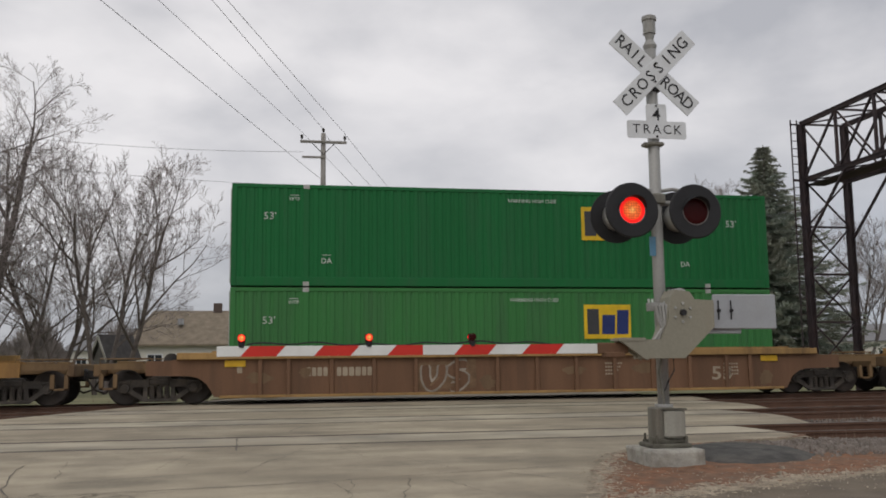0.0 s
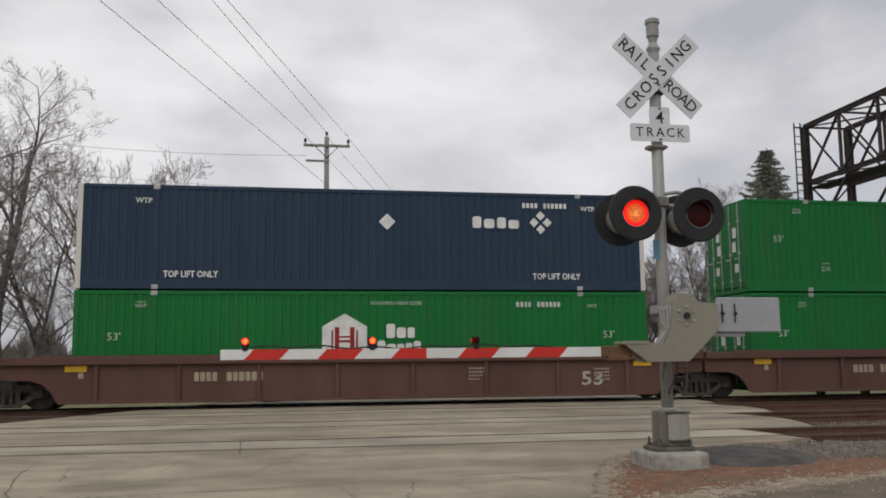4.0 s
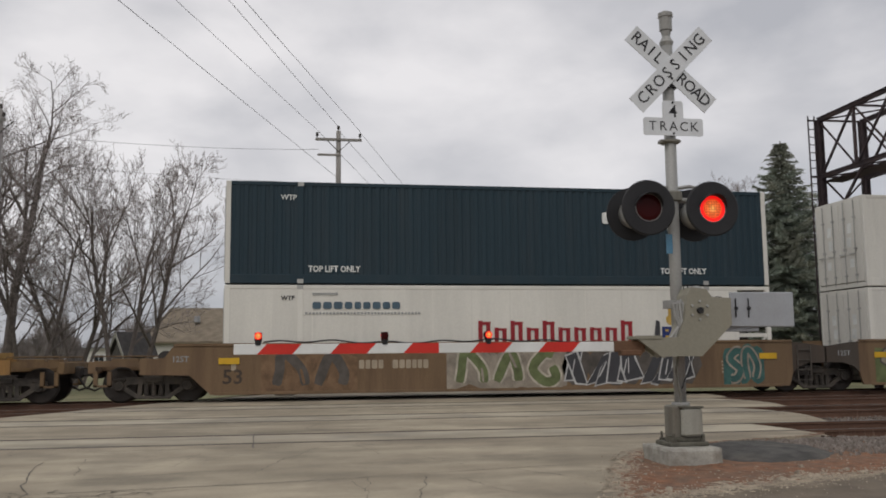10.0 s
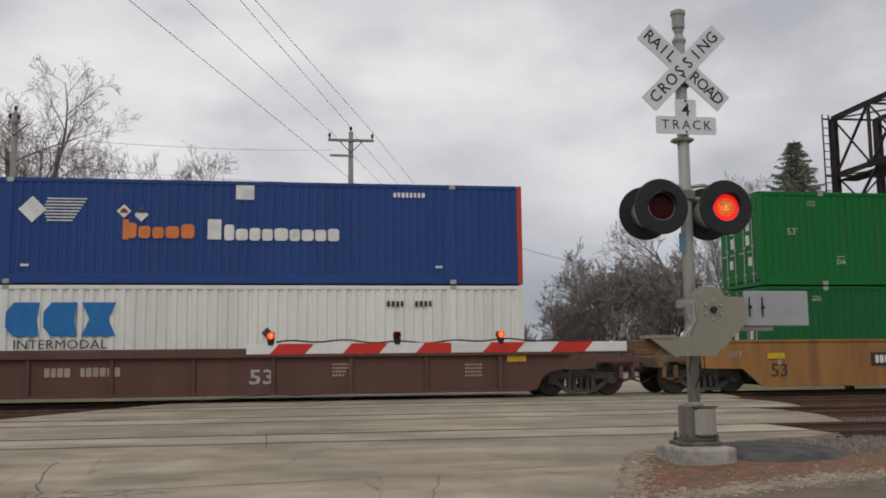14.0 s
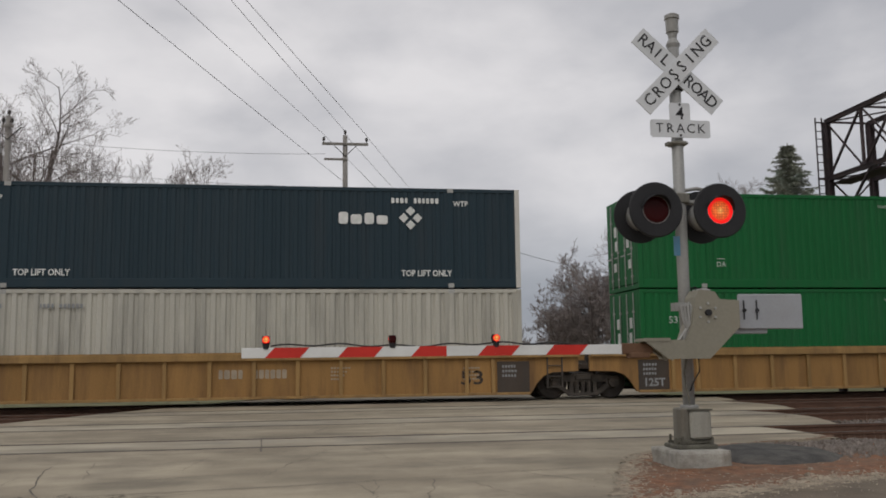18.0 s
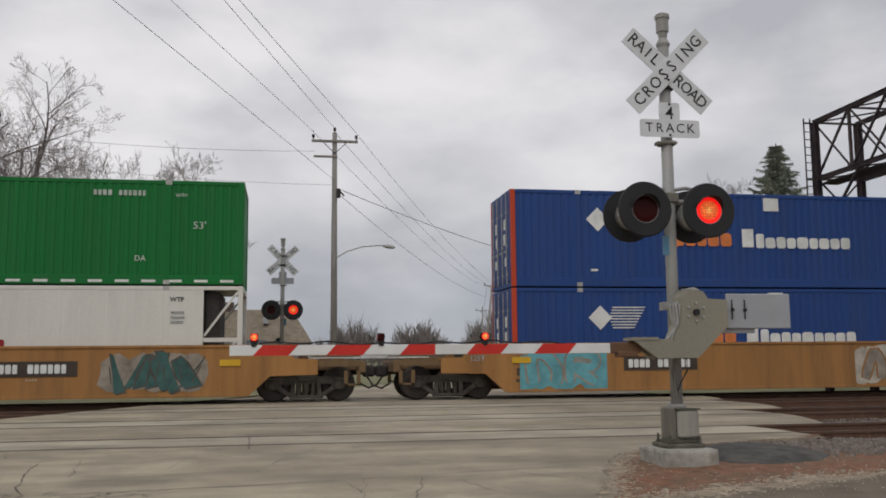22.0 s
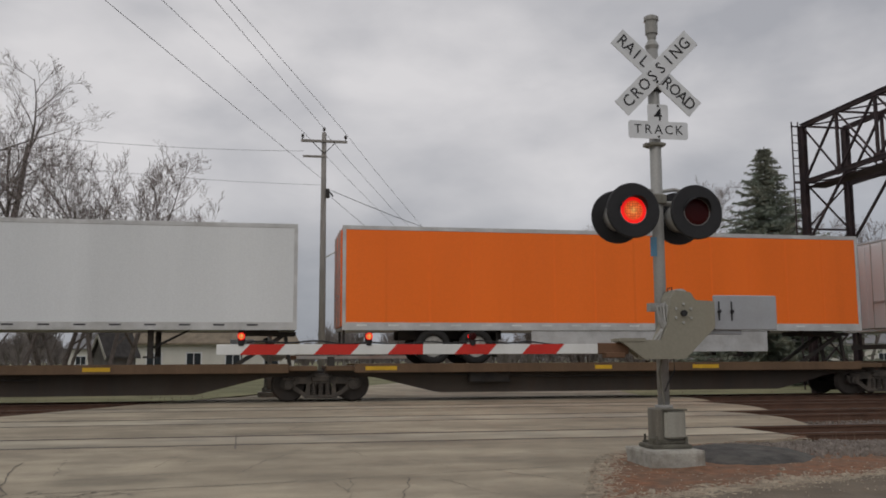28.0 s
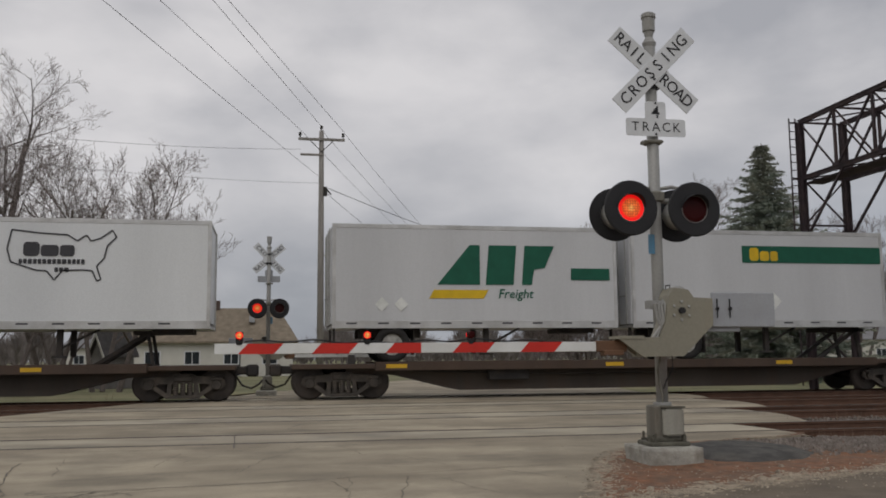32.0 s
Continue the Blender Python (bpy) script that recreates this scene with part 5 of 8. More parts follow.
        p = part("end_platform", shared("platform%d" % outer, plat, colour), (END_TAN if trim_ == CHORD_TAN or colour == OCHRE else colour) if outer else END_GRIME, car, "grimy end platform over the truck")
        if end:
            p.location.x = PITCH
            p.rotation_euler = (0, 0, math.pi)
    # brake gear under the end
    gear = shared("brake_gear", lambda: Geo().box(0.45, 0.8, -1.25, -0.95, 1.02, 1.3, chamfer=0.02).disc_y(0.2, 1.2, 0.2, -1.25, -1.2, 16).tube([(0.2, -1.2, 1.2), (0.6, -1.2, 1.2)], 0.03, 6)
                  .tube([(1.0, -1.3, 0.9), (1.5, -1.35, 0.6), (2.1, -1.4, 0.35)], 0.02, 6), DARK_STEEL)
    part("brake_gear", gear, DARK_STEEL, car, "dark brake wheel and rods")
    truck_parts(car, -0.12 if first else 0.0)
    if last:
        truck_parts(car, PITCH + 0.12)
    if first:
        coupler_parts(car, -1.5, -1)
    if last:
        coupler_parts(car, PITCH + 1.5, 1)
    on_train(car, s, 0.0)
    return car


CF = -SIDE - 0.006


def car_marks(car, style, colour, size_x=2.7, bars_x=8.0, plate=False, seed=0, yellow=True, size_big=True):
    pale = mat("faded_stencil", (0.36, 0.30, 0.22), 0.7, vary=0.15, bump=0.0)
    dark = mat("dark_stencil", (0.06, 0.045, 0.035), 0.7, vary=0.15, bump=0.0)
    ink = dark if colour in (TAN, OCHRE, GRIME_TAN) else pale if colour == RUST_TAN else mat("grey_stencil", (0.42, 0.40, 0.36), 0.7, vary=0.15, bump=0.0)
    if style != "sparse":
        letter("53", size_x, 0.66, 0.38, ink, car, CF, 0.008, squeeze=1.05 if style == "smooth" else 1.3)
    g = Geo()
    zn = 0.98 if style == "smooth" else 0.86
    x = bars(g, bars_x, zn, 4, 0.24, CF - (0.019 if plate else 0), 0.6, 0.14, seed=seed)
    bars(g, x + 0.22, zn, 6, 0.24, CF - (0.019 if plate else 0), 0.6, 0.14, seed=seed + 1)
    part("serial_bar", g, WHITE_MARK if plate else pale, car)
    if plate:
        k = Geo()
        rect(k, bars_x - 0.14, x + 1.45, zn - 0.2, zn + 0.2, CF - 0.014)
        part("number_board", k, dark, car, "dark board behind plain number bars")
    k = Geo()
    for i in range(4):
        bars(k, 12.4, 1.0 - 0.1 * i, 7 - i, 0.05, CF, 1.2, 0.5, seed + i)
        bars(k, PITCH - 3.4, 0.95 - 0.1 * i, 6, 0.05, CF, 1.2, 0.5, seed + i)
    rect(k, 1.95, 2.08, 0.85, 1.02, CF)
    part("small_print", k, pale, car)
    if style == "smooth":
        letter("125T", 0.62, 1.16, 0.15, GREY_MARK, car, CF, 0.004)
    if yellow:
        for x in (1.62, PITCH - 2.2):
            part("reflector", shared("reflector", lambda: [rect(k, 0, 0.55, 1.02, 1.19, CF - 0.03) or k for k in [Geo()]][0], REFLECTOR), REFLECTOR, car, "yellow reflector strip").location.x = x


def thick_line(geo, points, w, y):
    """A painted stroke: a chain of flat quads with overlapping ends."""
    for (x0, z0), (x1, z1) in zip(points, points[1:]):
        d = Vector((x1 - x0, z1 - z0))
        if d.length < 1e-4:
            continue
        d = d.normalized() * w / 2
        p = [(x0 - d.x - d.y, z0 - d.y + d.x), (x0 - d.x + d.y, z0 - d.y - d.x), (x1 + d.x + d.y, z1 + d.y - d.x), (x1 + d.x - d.y, z1 + d.y + d.x)]
        n = len(geo.v)
        geo.v += [(a, y, b) for a, b in p]
        geo.f.append((n, n + 1, n + 2, n + 3))


def stroke(geo, line, w, y, step):
    """A rounded painted stroke along a smooth curve through the points; each piece lies a hair above the last."""
    pts = []
    m = len(line)
    for i in range(m - 1):
        p0, p1, p2, p3 = (Vector(line[max(0, min(m - 1, i + k))]) for k in (-1, 0, 1, 2))
        for j in range(4):
            u = j / 4
            pts.append(0.5 * (2 * p1 + (p2 - p0) * u + (2 * p0 - 5 * p1 + 4 * p2 - p3) * u * u + (3 * p1 - p0 - 3 * p2 + p3) * u ** 3))
    pts.append(Vector(line[-1]))
    left, right = [], []
    for k, p in enumerate(pts):
        d = (pts[min(k + 1, len(pts) - 1)] - pts[max(k - 1, 0)])
        d = d.normalized() if d.length > 1e-5 else Vector((1, 0))
        e = w / 2 * (0.75 if k in (0, len(pts) - 1) else 1.0)
        left.append((p.x - d.y * e, p.y + d.x * e))
        right.append((p.x + d.y * e, p.y - d.x * e))
    n = len(geo.v)
    for k, ((ax, az), (bx, bz)) in enumerate(zip(left, right)):
        yy = y - step * k
        geo.v += [(ax, yy, az), (bx, yy, bz)]
    for k in range(len(pts) - 1):
        geo.f.append((n + 2 * k, n + 2 * k + 1, n + 2 * k + 3, n + 2 * k + 2))


def shards(car, x0, x1, z0, z1, fill, edge, mist_m, seed):
    """Angular spray-painted lettering: overlapping pointed blades with pale edges and inner cuts."""
    rnd = random.Random(seed)
    h = z1 - z0
    cloud_g, outline, inner, cut = Geo(), Geo(), Geo(), Geo()
    x, k = x0, 0
    while x < x1 - 0.25:
        w = rnd.uniform(0.20, 0.42)
        lean = rnd.choice((-0.45, -0.25, 0.2, 0.4, 0.6)) * rnd.uniform(0.6, 1.1)
        a, b = z0 + h * rnd.uniform(0.06, 0.22), z1 - h * rnd.uniform(0.06, 0.2)
        if rnd.random() < 0.4:
            tip = rnd.uniform(0.3, 0.7)
            o = [(x, a), (x + w * 1.3, a + 0.08 * h), (x + w * 0.9 + lean * 0.6, a + h * 0.5), (x + w + lean, b), (x + lean * 0.8, b - h * 0.12), (x + lean * 0.4 - 0.06, a + h * tip * 0.6)]
        else:
            o = [(x, a), (x + w, a + h * rnd.uniform(-0.04, 0.1)), (x + w * 1.1 + lean, b), (x + lean + 0.02, b - h * rnd.uniform(0.0, 0.15))]
        cx, cz = sum(p[0] for p in o) / len(o), sum(p[1] for p in o) / len(o)
        o = [(min(x1, max(x0 - 0.1, p)), q) for p, q in o]
        big_ = [(p + (0.05 if p > cx else -0.05), min(z1 - 0.02, max(z0 + 0.02, q + (0.045 if q > cz else -0.045)))) for p, q in o]
        y = CF - 0.004 - 0.0004 * (k % 8)
        for geo, pts, yy in ((outline, big_, y), (inner, o, y - 0.0002)):
            n0 = len(geo.v)
            geo.v += [(p, yy, q) for p, q in pts]
            geo.f.append(tuple(range(n0, n0 + len(pts))))
        if rnd.random() < 0.5:
            stroke(cut, [(cx - 0.05, cz - 0.2 * h), (cx + 0.3 * lean, cz + 0.15 * h)], 0.035, CF - 0.0088, 0.00002)
        n0 = len(cloud_g.v)
        cloud_g.v += [(cx + 0.45 * rnd.uniform(0.7, 1.2) * math.cos(j * 0.63), CF - 0.0015 - 0.0002 * (k % 5), (z0 + z1) / 2 + 0.44 * h * rnd.uniform(0.75, 1.05) * math.sin(j * 0.63)) for j in range(10)]
        cloud_g.f.append(tuple(range(n0, n0 + 10)))
        x += w * rnd.uniform(0.75, 1.15)
        k += 1
    for name, geo, m in (("spray_mist", cloud_g, mist_m), ("spray_outline", outline, edge), ("spray_fill", inner, fill), ("spray_accent", cut, edge)):
        if geo.f:
            tagged(part(name, geo, m, car, "angular spray-painted shapes along the side"), kind="stuff")


def spray(car, x0, x1, z0, z1, fill, edge, mist_m, seed, fat=0.27, line_w=0.06):
    """Spray-painted lettering gone to shapes: fat rounded outlined strokes over a cloud of a third colour."""
    rnd = random.Random(seed)
    n = max(2, round((x1 - x0) / 0.92))
    w, h = (x1 - x0) / n, z1 - z0
    mist, outline, inner, accent = Geo(), Geo(), Geo(), Geo()
    for i in range(2 * n + 1):
        cx, cz = x0 + i * w / 2, (z0 + z1) / 2 + rnd.uniform(-0.12, 0.12) * h
        o = []
        for j in range(14):
            t = 2 * math.pi * j / 14
            q = rnd.uniform(0.75, 1.1)
            o.append((min(x1 + 0.15, max(x0 - 0.15, cx + w * 0.7 * q * math.cos(t))), min(z1 - 0.02, max(z0 + 0.01, cz + h * 0.47 * q * math.sin(t)))))
        n0 = len(mist.v)
        mist.v += [(a, CF - 0.0015 - 0.0002 * (i % 5), b) for a, b in o]
        mist.f.append(tuple(range(n0, n0 + 14)))
    for i in range(n):
        cx = x0 + (i + 0.5) * w
        top, low = z1 - 0.20 * h, z0 + 0.17 * h
        mid = low + (top - low) * rnd.uniform(0.4, 0.6)
        lean = rnd.uniform(-0.05, 0.15)
        a, b = cx - w * 0.30, cx + w * 0.30
        kinds = [
            [(a, low), (a + lean, mid), (a + lean, top), (cx, top + 0.03), (b, mid), (b + lean, low)],
            [(b, top), (cx, top + 0.04), (a, mid + 0.12 * h), (b, mid - 0.1 * h), (cx, low), (a, low + 0.03)],
            [(a, top), (a, mid), (cx - 0.05, low), (b, mid), (b + lean, top)],
            [(b, top - 0.06), (cx, top), (a, mid), (cx, low), (b, low + 0.08), (b - 0.05, mid)],
            [(a, low), (cx + lean, top), (b, mid), (b, low)],
            [(a, low), (a + 0.02, top), (b, top - 0.08), (b - 0.1, mid), (a + 0.1, mid - 0.02), (b, low)],
        ]
        line = [(px + rnd.uniform(-0.04, 0.04), min(z1 - 0.2 * h, max(z0 + 0.17 * h, pz + rnd.uniform(-0.04, 0.04)))) for px, pz in kinds[(i * 5 + seed + rnd.randrange(2)) % 6]]
        thick = fat * min(1.0, w / 0.8) * rnd.uniform(0.85, 1.1)
        stroke(outline, line, thick + 2 * line_w, CF - 0.004 - 0.0016 * (i % 2), 0.00002)
        stroke(inner, line, thick, CF - 0.0075 - 0.0006 * (i % 2), 0.00002)
        if rnd.random() < 0.6:
            k = rnd.randrange(len(line) - 1)
            stroke(accent, [(px - 0.03, pz + 0.03) for px, pz in line[k:k + 2]], thick * 0.3, CF - 0.0095, 0.00002)
    for name, geo, m in (("spray_mist", mist, mist_m), ("spray_outline", outline, edge), ("spray_fill", inner, fill), ("spray_accent", accent, mist_m)):
        if geo.f:
            tagged(part(name, geo, m, car, "spray-painted tangle of strokes along the side"), kind="stuff")


# ---- what the train carries ----
def load(kind, s, z, seed):
    """One container by its livery."""
    if kind in ("hex", "hex_dash", "hex_mid", "hex_lime", "hex_orange"):
        colour, words = {"hex": (GREEN, "green"), "hex_dash": (GREEN, "green"), "hex_mid": (GREEN_MID, "faded green"), "hex_lime": (LIME, "lime green"),
                         "hex_orange": (ORANGE, "orange-red")}[kind]
        dash = kind == "hex_dash"
        c = container(s, z, colour, words + " ribbed steel container with a white hexagon badge" + (" and white dashes" if dash else ""), dashes=dash)
        codes(c, seed=seed)
        hex_emblem(c, 6.7 if kind == "hex_orange" else 7.2, ink=UMBER_MARK if kind == "hex_orange" else None, field=CREAM_MARK if kind == "hex_orange" else None)
    elif kind in ("panel", "panel_mid", "panel_low", "panel_lift"):
        c = container(s, z, GREEN_DARK if kind != "panel_mid" else GREEN_MID, "dark green ribbed steel container with a yellow sign panel")
        codes(c, seed=seed, z53=1.95, lift=seed % 3 == 0 or kind == "panel_lift")
        if kind == "panel_low":
            yellow_panel(c, 7.75, 1.08)
        else:
            yellow_panel(c, 10.15, 1.40, {"panel_lift": (4.7, 2.08), "panel": (12.25, 2.0)}.get(kind))
    elif kind in ("slate", "slate_blue"):
        colour = NAVY if kind == "slate" else STEEL_BLUE
        c = container(s, z, colour, ("dark slate" if kind == "slate" else "dark blue") + " ribbed container with white end posts", post=WHITE)
        g = Geo()
        bars(g, 12.4, 2.5, 4, 0.15, FACE, seed=seed)
        bars(g, 13.05, 2.5, 6, 0.15, FACE, seed=seed + 1)
        if kind == "slate_blue":
            poly(g, ngon(8.4, 1.95, 0.24, 4), FACE)
        part("serial_bar", g, WHITE_MARK, c)
        letter("WTP", 1.72, 2.42, 0.14, WHITE_MARK, c, FACE, 0.005)
        letter("WTP", LONG - 1.75, 2.42, 0.14, WHITE_MARK, c, FACE, 0.005)
        letter("TOP LIFT ONLY", 3.0, 0.40, 0.17, WHITE_MARK, c, FACE, 0.006, squeeze=0.85)
        letter("TOP LIFT ONLY", 13.4, 0.40, 0.17, WHITE_MARK, c, FACE, 0.006, squeeze=0.85)
        diamond_mark(c)
    elif kind in ("blue", "blue_pale", "blue_royal", "blue_ghost"):
        colour = {"blue": PACER, "blue_ghost": PACER, "blue_pale": PALE_BLUE, "blue_royal": ROYAL}[kind]
        words = {"blue": "strong blue", "blue_ghost": "strong blue", "blue_pale": "faded light blue", "blue_royal": "royal blue"}[kind]
        c = container(s, z, colour, words + " ribbed container with orange-red end posts", post=RED_POST)
        if kind == "blue_royal":
            pieces("placard", WHITE_MARK, c, "white placard", ((7.75, 8.25, 2.05, 2.45), (14.75, 15.2, 1.15, 1.55)), FACE)
            g = Geo()
            bars(g, 12.2, 2.4, 9, 0.13, FACE, seed=1)
            part("serial_bar", g, WHITE_MARK, c)
            letter("53", 14.95, 1.95, 0.32, WHITE_MARK, c, FACE, 0.008)
        else:
            stripe_mark(c, ghost=kind != "blue", end_size=seed != 37)
    elif kind == "teal":
        c = container(s, z, TEAL, "dark teal ribbed container with yellow bracket marks")
        g = Geo()
        for x, d in ((9.05, 1), (13.2, -1)):
            rect(g, x, x + 0.12, 1.05, 2.1, FACE)
            rect(g, x if d > 0 else x - 0.25, x + 0.37 if d > 0 else x + 0.12, 1.98, 2.12, FACE - 0.004)
        part("bracket_mark", g, LIME_MARK, c, "yellow square brackets")
        block_emblem(c, LIME_MARK, 9.65, 1.55, under=False)
        letter("How tomorrow moves", 6.6, 1.42, 0.26, LIME_MARK, c, FACE, 0.0, 0.2, 1.0)
        k = Geo()
        bars(k, 11.2, 2.4, 10, 0.14, FACE, seed=seed)
        bars(k, 8.0, 2.4, 14, 0.07, FACE, seed=seed)
        part("serial_bar", k, WHITE_MARK, c)
    elif kind == "white_block":
        c = container(s, z, WHITE_CORR, "worn white deep-ribbed container with a blue block emblem", style="deep")
        block_emblem(c, BLUE_MARK)
        k = Geo()
        bars(k, 12.2, 2.35, 4, 0.16, FACE - 0.02, seed=seed)
        bars(k, 13.0, 2.35, 4, 0.16, FACE - 0.02, seed=seed)
        poly(k, ngon(8.9, 1.55, 0.16, 4), FACE - 0.02)
        part("serial_bar", k, DARK_MARK, c)
    elif kind in ("beige", "ivory"):
        stained = kind == "ivory" and seed == 46
        c = container(s, z, BEIGE if kind == "beige" else IVORY_GREY if stained else IVORY, "grey-stained ivory deep-ribbed steel container" if stained else "beige deep-ribbed steel container" if kind == "beige" else "stained ivory deep-ribbed steel container", style="deep")
        k = Geo()
        bars(k, 3.0, 2.42, 4, 0.12, FACE - 0.02, seed=seed)
        bars(k, 3.5, 2.42, 6, 0.12, FACE - 0.02, seed=seed)
        bars(k, 1.8, 2.42, 3, 0.12, FACE - 0.02, seed=seed)
        if kind == "beige":
            poly(k, ngon(8.5, 0.42, 0.24, 4), FACE - 0.02)
            rect(k, 1.75, 1.95, 0.4, 0.46, FACE - 0.02)
            rect(k, 14.6, 14.8, 0.4, 0.46, FACE - 0.02)
        part("serial_bar", k, GREY_MARK, c)
    else:
        layout = kind[4:]
        words = {"shield_right": "with dark red script shapes and a shield", "shield_left": "with dark red script shapes and a shield", "cat": "with a green emblem",
                 "oval": "with a red oval ring", "hex": "with a hexagon badge"}[layout]
        c = container(s, z, WHITE, "smooth white refrigerated container " + words, style="smooth", open_end="left" if layout == "shield_left" else "right")
        reefer_marks(c, layout, seed)
    return c


# place, car style, colour, position in its set, upper load, lower load
CONSIST = [
    (-1.18, "ribbed", "rust", "single", "panel", "panel_mid"),
    (22.20, "ribbed", "tan", "first", "hex_dash", "hex"),
    (41.81, "ribbed", "tan", "mid", "hex_dash", "hex"),
    (61.37, "ribbed", "tan", "last", "slate", "slate_blue"),
    (84.63, "wide", "brown", "first", "hex", "hex"),
    (104.24, "wide", "brown", "mid", "slate_blue", "hex"),
    (123.75, "wide", "brown", "last", "hex", "hex"),
    (147.09, "smooth", "ochre", "first", "hex", "ref_cat"),
    (166.51, "smooth", "ochre", "mid", "hex_dash", "teal"),
    (185.99, "smooth", "ochre", "last", "ref_shield_left", "ref_cat"),
    (209.55, "ribbed", "tan", "first", "hex_mid", "hex_orange"),
    (229.05, "ribbed", "tan", "mid", "hex_dash", "hex"),
    (248.60, "ribbed", "tan", "last", "hex", "panel"),
    (272.18, "smooth", "grime", "first", "slate", "ref_shield_right"),
    (291.63, "smooth", "grime", "mid", "ref_shield_right", "ref_shield_right"),
    (311.20, "smooth", "grime", "last", "ref_shield_right", "ref_shield_right"),
    (334.89, "wide", "brown", "first", "slate", "ref_oval"),
    (354.26, "wide", "brown", "mid", "hex_lime", "hex_orange"),
    (373.68, "wide", "brown", "last", "blue", "white_block"),
    (397.24, "smooth", "ochre", "first", "hex", "panel"),
    (416.70, "smooth", "ochre", "mid", "hex", "hex"),
    (436.12, "smooth", "ochre", "last", "slate", "ref_cat"),
    (459.90, "smooth", "brown", "single", "", ""),
    (483.36, "ribbed", "tan", "first", "slate", "ivory"),
    (503.10, "ribbed", "tan", "mid", "panel", "panel"),
    (522.57, "ribbed", "tan", "last", "blue", "blue_pale"),
    (546.28, "smooth", "ochre", "first", "panel_low", "ivory"),
    (565.75, "smooth", "ochre", "mid", "hex_dash", "ref_hex"),
    (585.38, "smooth", "ochre", "last", "hex_dash", "ref_hex"),
    (609.15, "smooth", "ochre", "first", "blue", "blue"),
    (628.60, "smooth", "ochre", "mid", "panel_lift", "slate"),
    (648.75, "smooth", "ochre", "last", "blue_ghost", "white_block"),
    (672.77, "sparse", "rust", "first", "beige", "blue_royal"),
    (692.57, "sparse", "rust", "mid", "slate_blue", "teal"),
    (712.30, "sparse", "rust", "last", "blue", "blue"),
    (-24.65, "ribbed", "tan", "last", "hex", "hex"),
]
CAR_COLOUR = {"tan": (TAN, "weathered ochre"), "brown": (BROWN, "oxide brown"), "ochre": (OCHRE, "orange-brown"), "rust": (RUST_TAN, "rusted tan"), "grime": (GRIME_TAN, "grimy brown")}
CAR_WORDS = {"ribbed": "ribbed well car", "wide": "panelled well car", "smooth": "smooth-sided well car", "sparse": "broad-ribbed well car"}
SPRAYED = {
    0: [(7.0, 8.4, RUST_TAN, HAZE_MARK, UMBER_MARK)], 8: [(12.9, 14.7, PINK_MARK, SILVER_MARK, HAZE_MARK)], 9: [(3.6, 9.2, SKY_MARK, NAVY_MARK, CRIMSON)],
    13: [(2.9, 5.2, SOOT_MARK, UMBER_MARK, UMBER_MARK), (8.0, 11.2, OLIVE_MARK, CREAM_MARK, HAZE_MARK), (11.3, 15.3, DARK_MARK, SILVER_MARK, SOOT_MARK), (16.3, 17.3, SEA_MARK, HAZE_MARK, SEA_MARK)],
    14: [(1.8, 6.2, HAZE_MARK, SOOT_MARK, OLIVE_MARK), (6.4, 10.6, CREAM_MARK, SOOT_MARK, HAZE_MARK), (10.8, 18.2, SILVER_MARK, SOOT_MARK, OLIVE_MARK)],
    15: [(1.8, 8.6, CREAM_MARK, SOOT_MARK, UMBER_MARK), (11.2, 14.4, HAZE_MARK, SOOT_MARK, LEAF_MARK), (14.4, 17.6, LEAF_MARK, SOOT_MARK, CREAM_MARK)],
    17: [(4.0, 5.2, HAZE_MARK, UMBER_MARK, BROWN), (6.2, 9.0, BROWN, GREY_MARK, BROWN)],
    19: [(8.5, 16.6, AQUA_MARK, CRIMSON, HAZE_MARK)], 21: [(3.0, 7.5, AQUA_MARK, NAVY_MARK, SEA_MARK)],
    22: [(3.9, 7.4, BROWN, HAZE_MARK, BROWN), (10.2, 14.5, SEA_MARK, AQUA_MARK, BROWN)],
    25: [(7.6, 11.6, SOOT_MARK, SILVER_MARK, HAZE_MARK), (11.8, 15.2, HAZE_MARK, SOOT_MARK, HAZE_MARK)],
    26: [(4.7, 10.0, HAZE_MARK, SOOT_MARK, UMBER_MARK), (11.2, 16.4, LEAF_MARK, FOREST_MARK, LEAF_MARK)],
    27: [(1.8, 8.0, HAZE_MARK, SOOT_MARK, UMBER_MARK), (9.6, 16.6, SEA_MARK, CREAM_MARK, OLIVE_MARK)],
    28: [(14.6, 16.9, SEA_MARK, SOOT_MARK, HAZE_MARK)],
    29: [(2.0, 4.3, AQUA_MARK, HAZE_MARK, AQUA_MARK), (12.5, 17.0, HAZE_MARK, OCHRE, CREAM_MARK)],
    30: [(3.8, 9.6, LAVENDER_MARK, SILVER_MARK, LAVENDER_MARK), (12.6, 18.0, CREAM_MARK, HAZE_MARK, HAZE_MARK)],
    31: [(1.8, 10.2, CREAM_MARK, OLIVE_MARK, LEAF_MARK), (12.9, 16.6, SOOT_MARK, SILVER_MARK, UMBER_MARK)],
}
NUMBER_X = {0: 3.8, 1: 3.7, 7: 4.4, 9: 12.0, 13: 5.4, 15: 10.8, 19: 5.1, 21: 11.7, 26: 4.95, 28: 11.6, 29: 5.1, 31: 11.9}     # where number boards stand
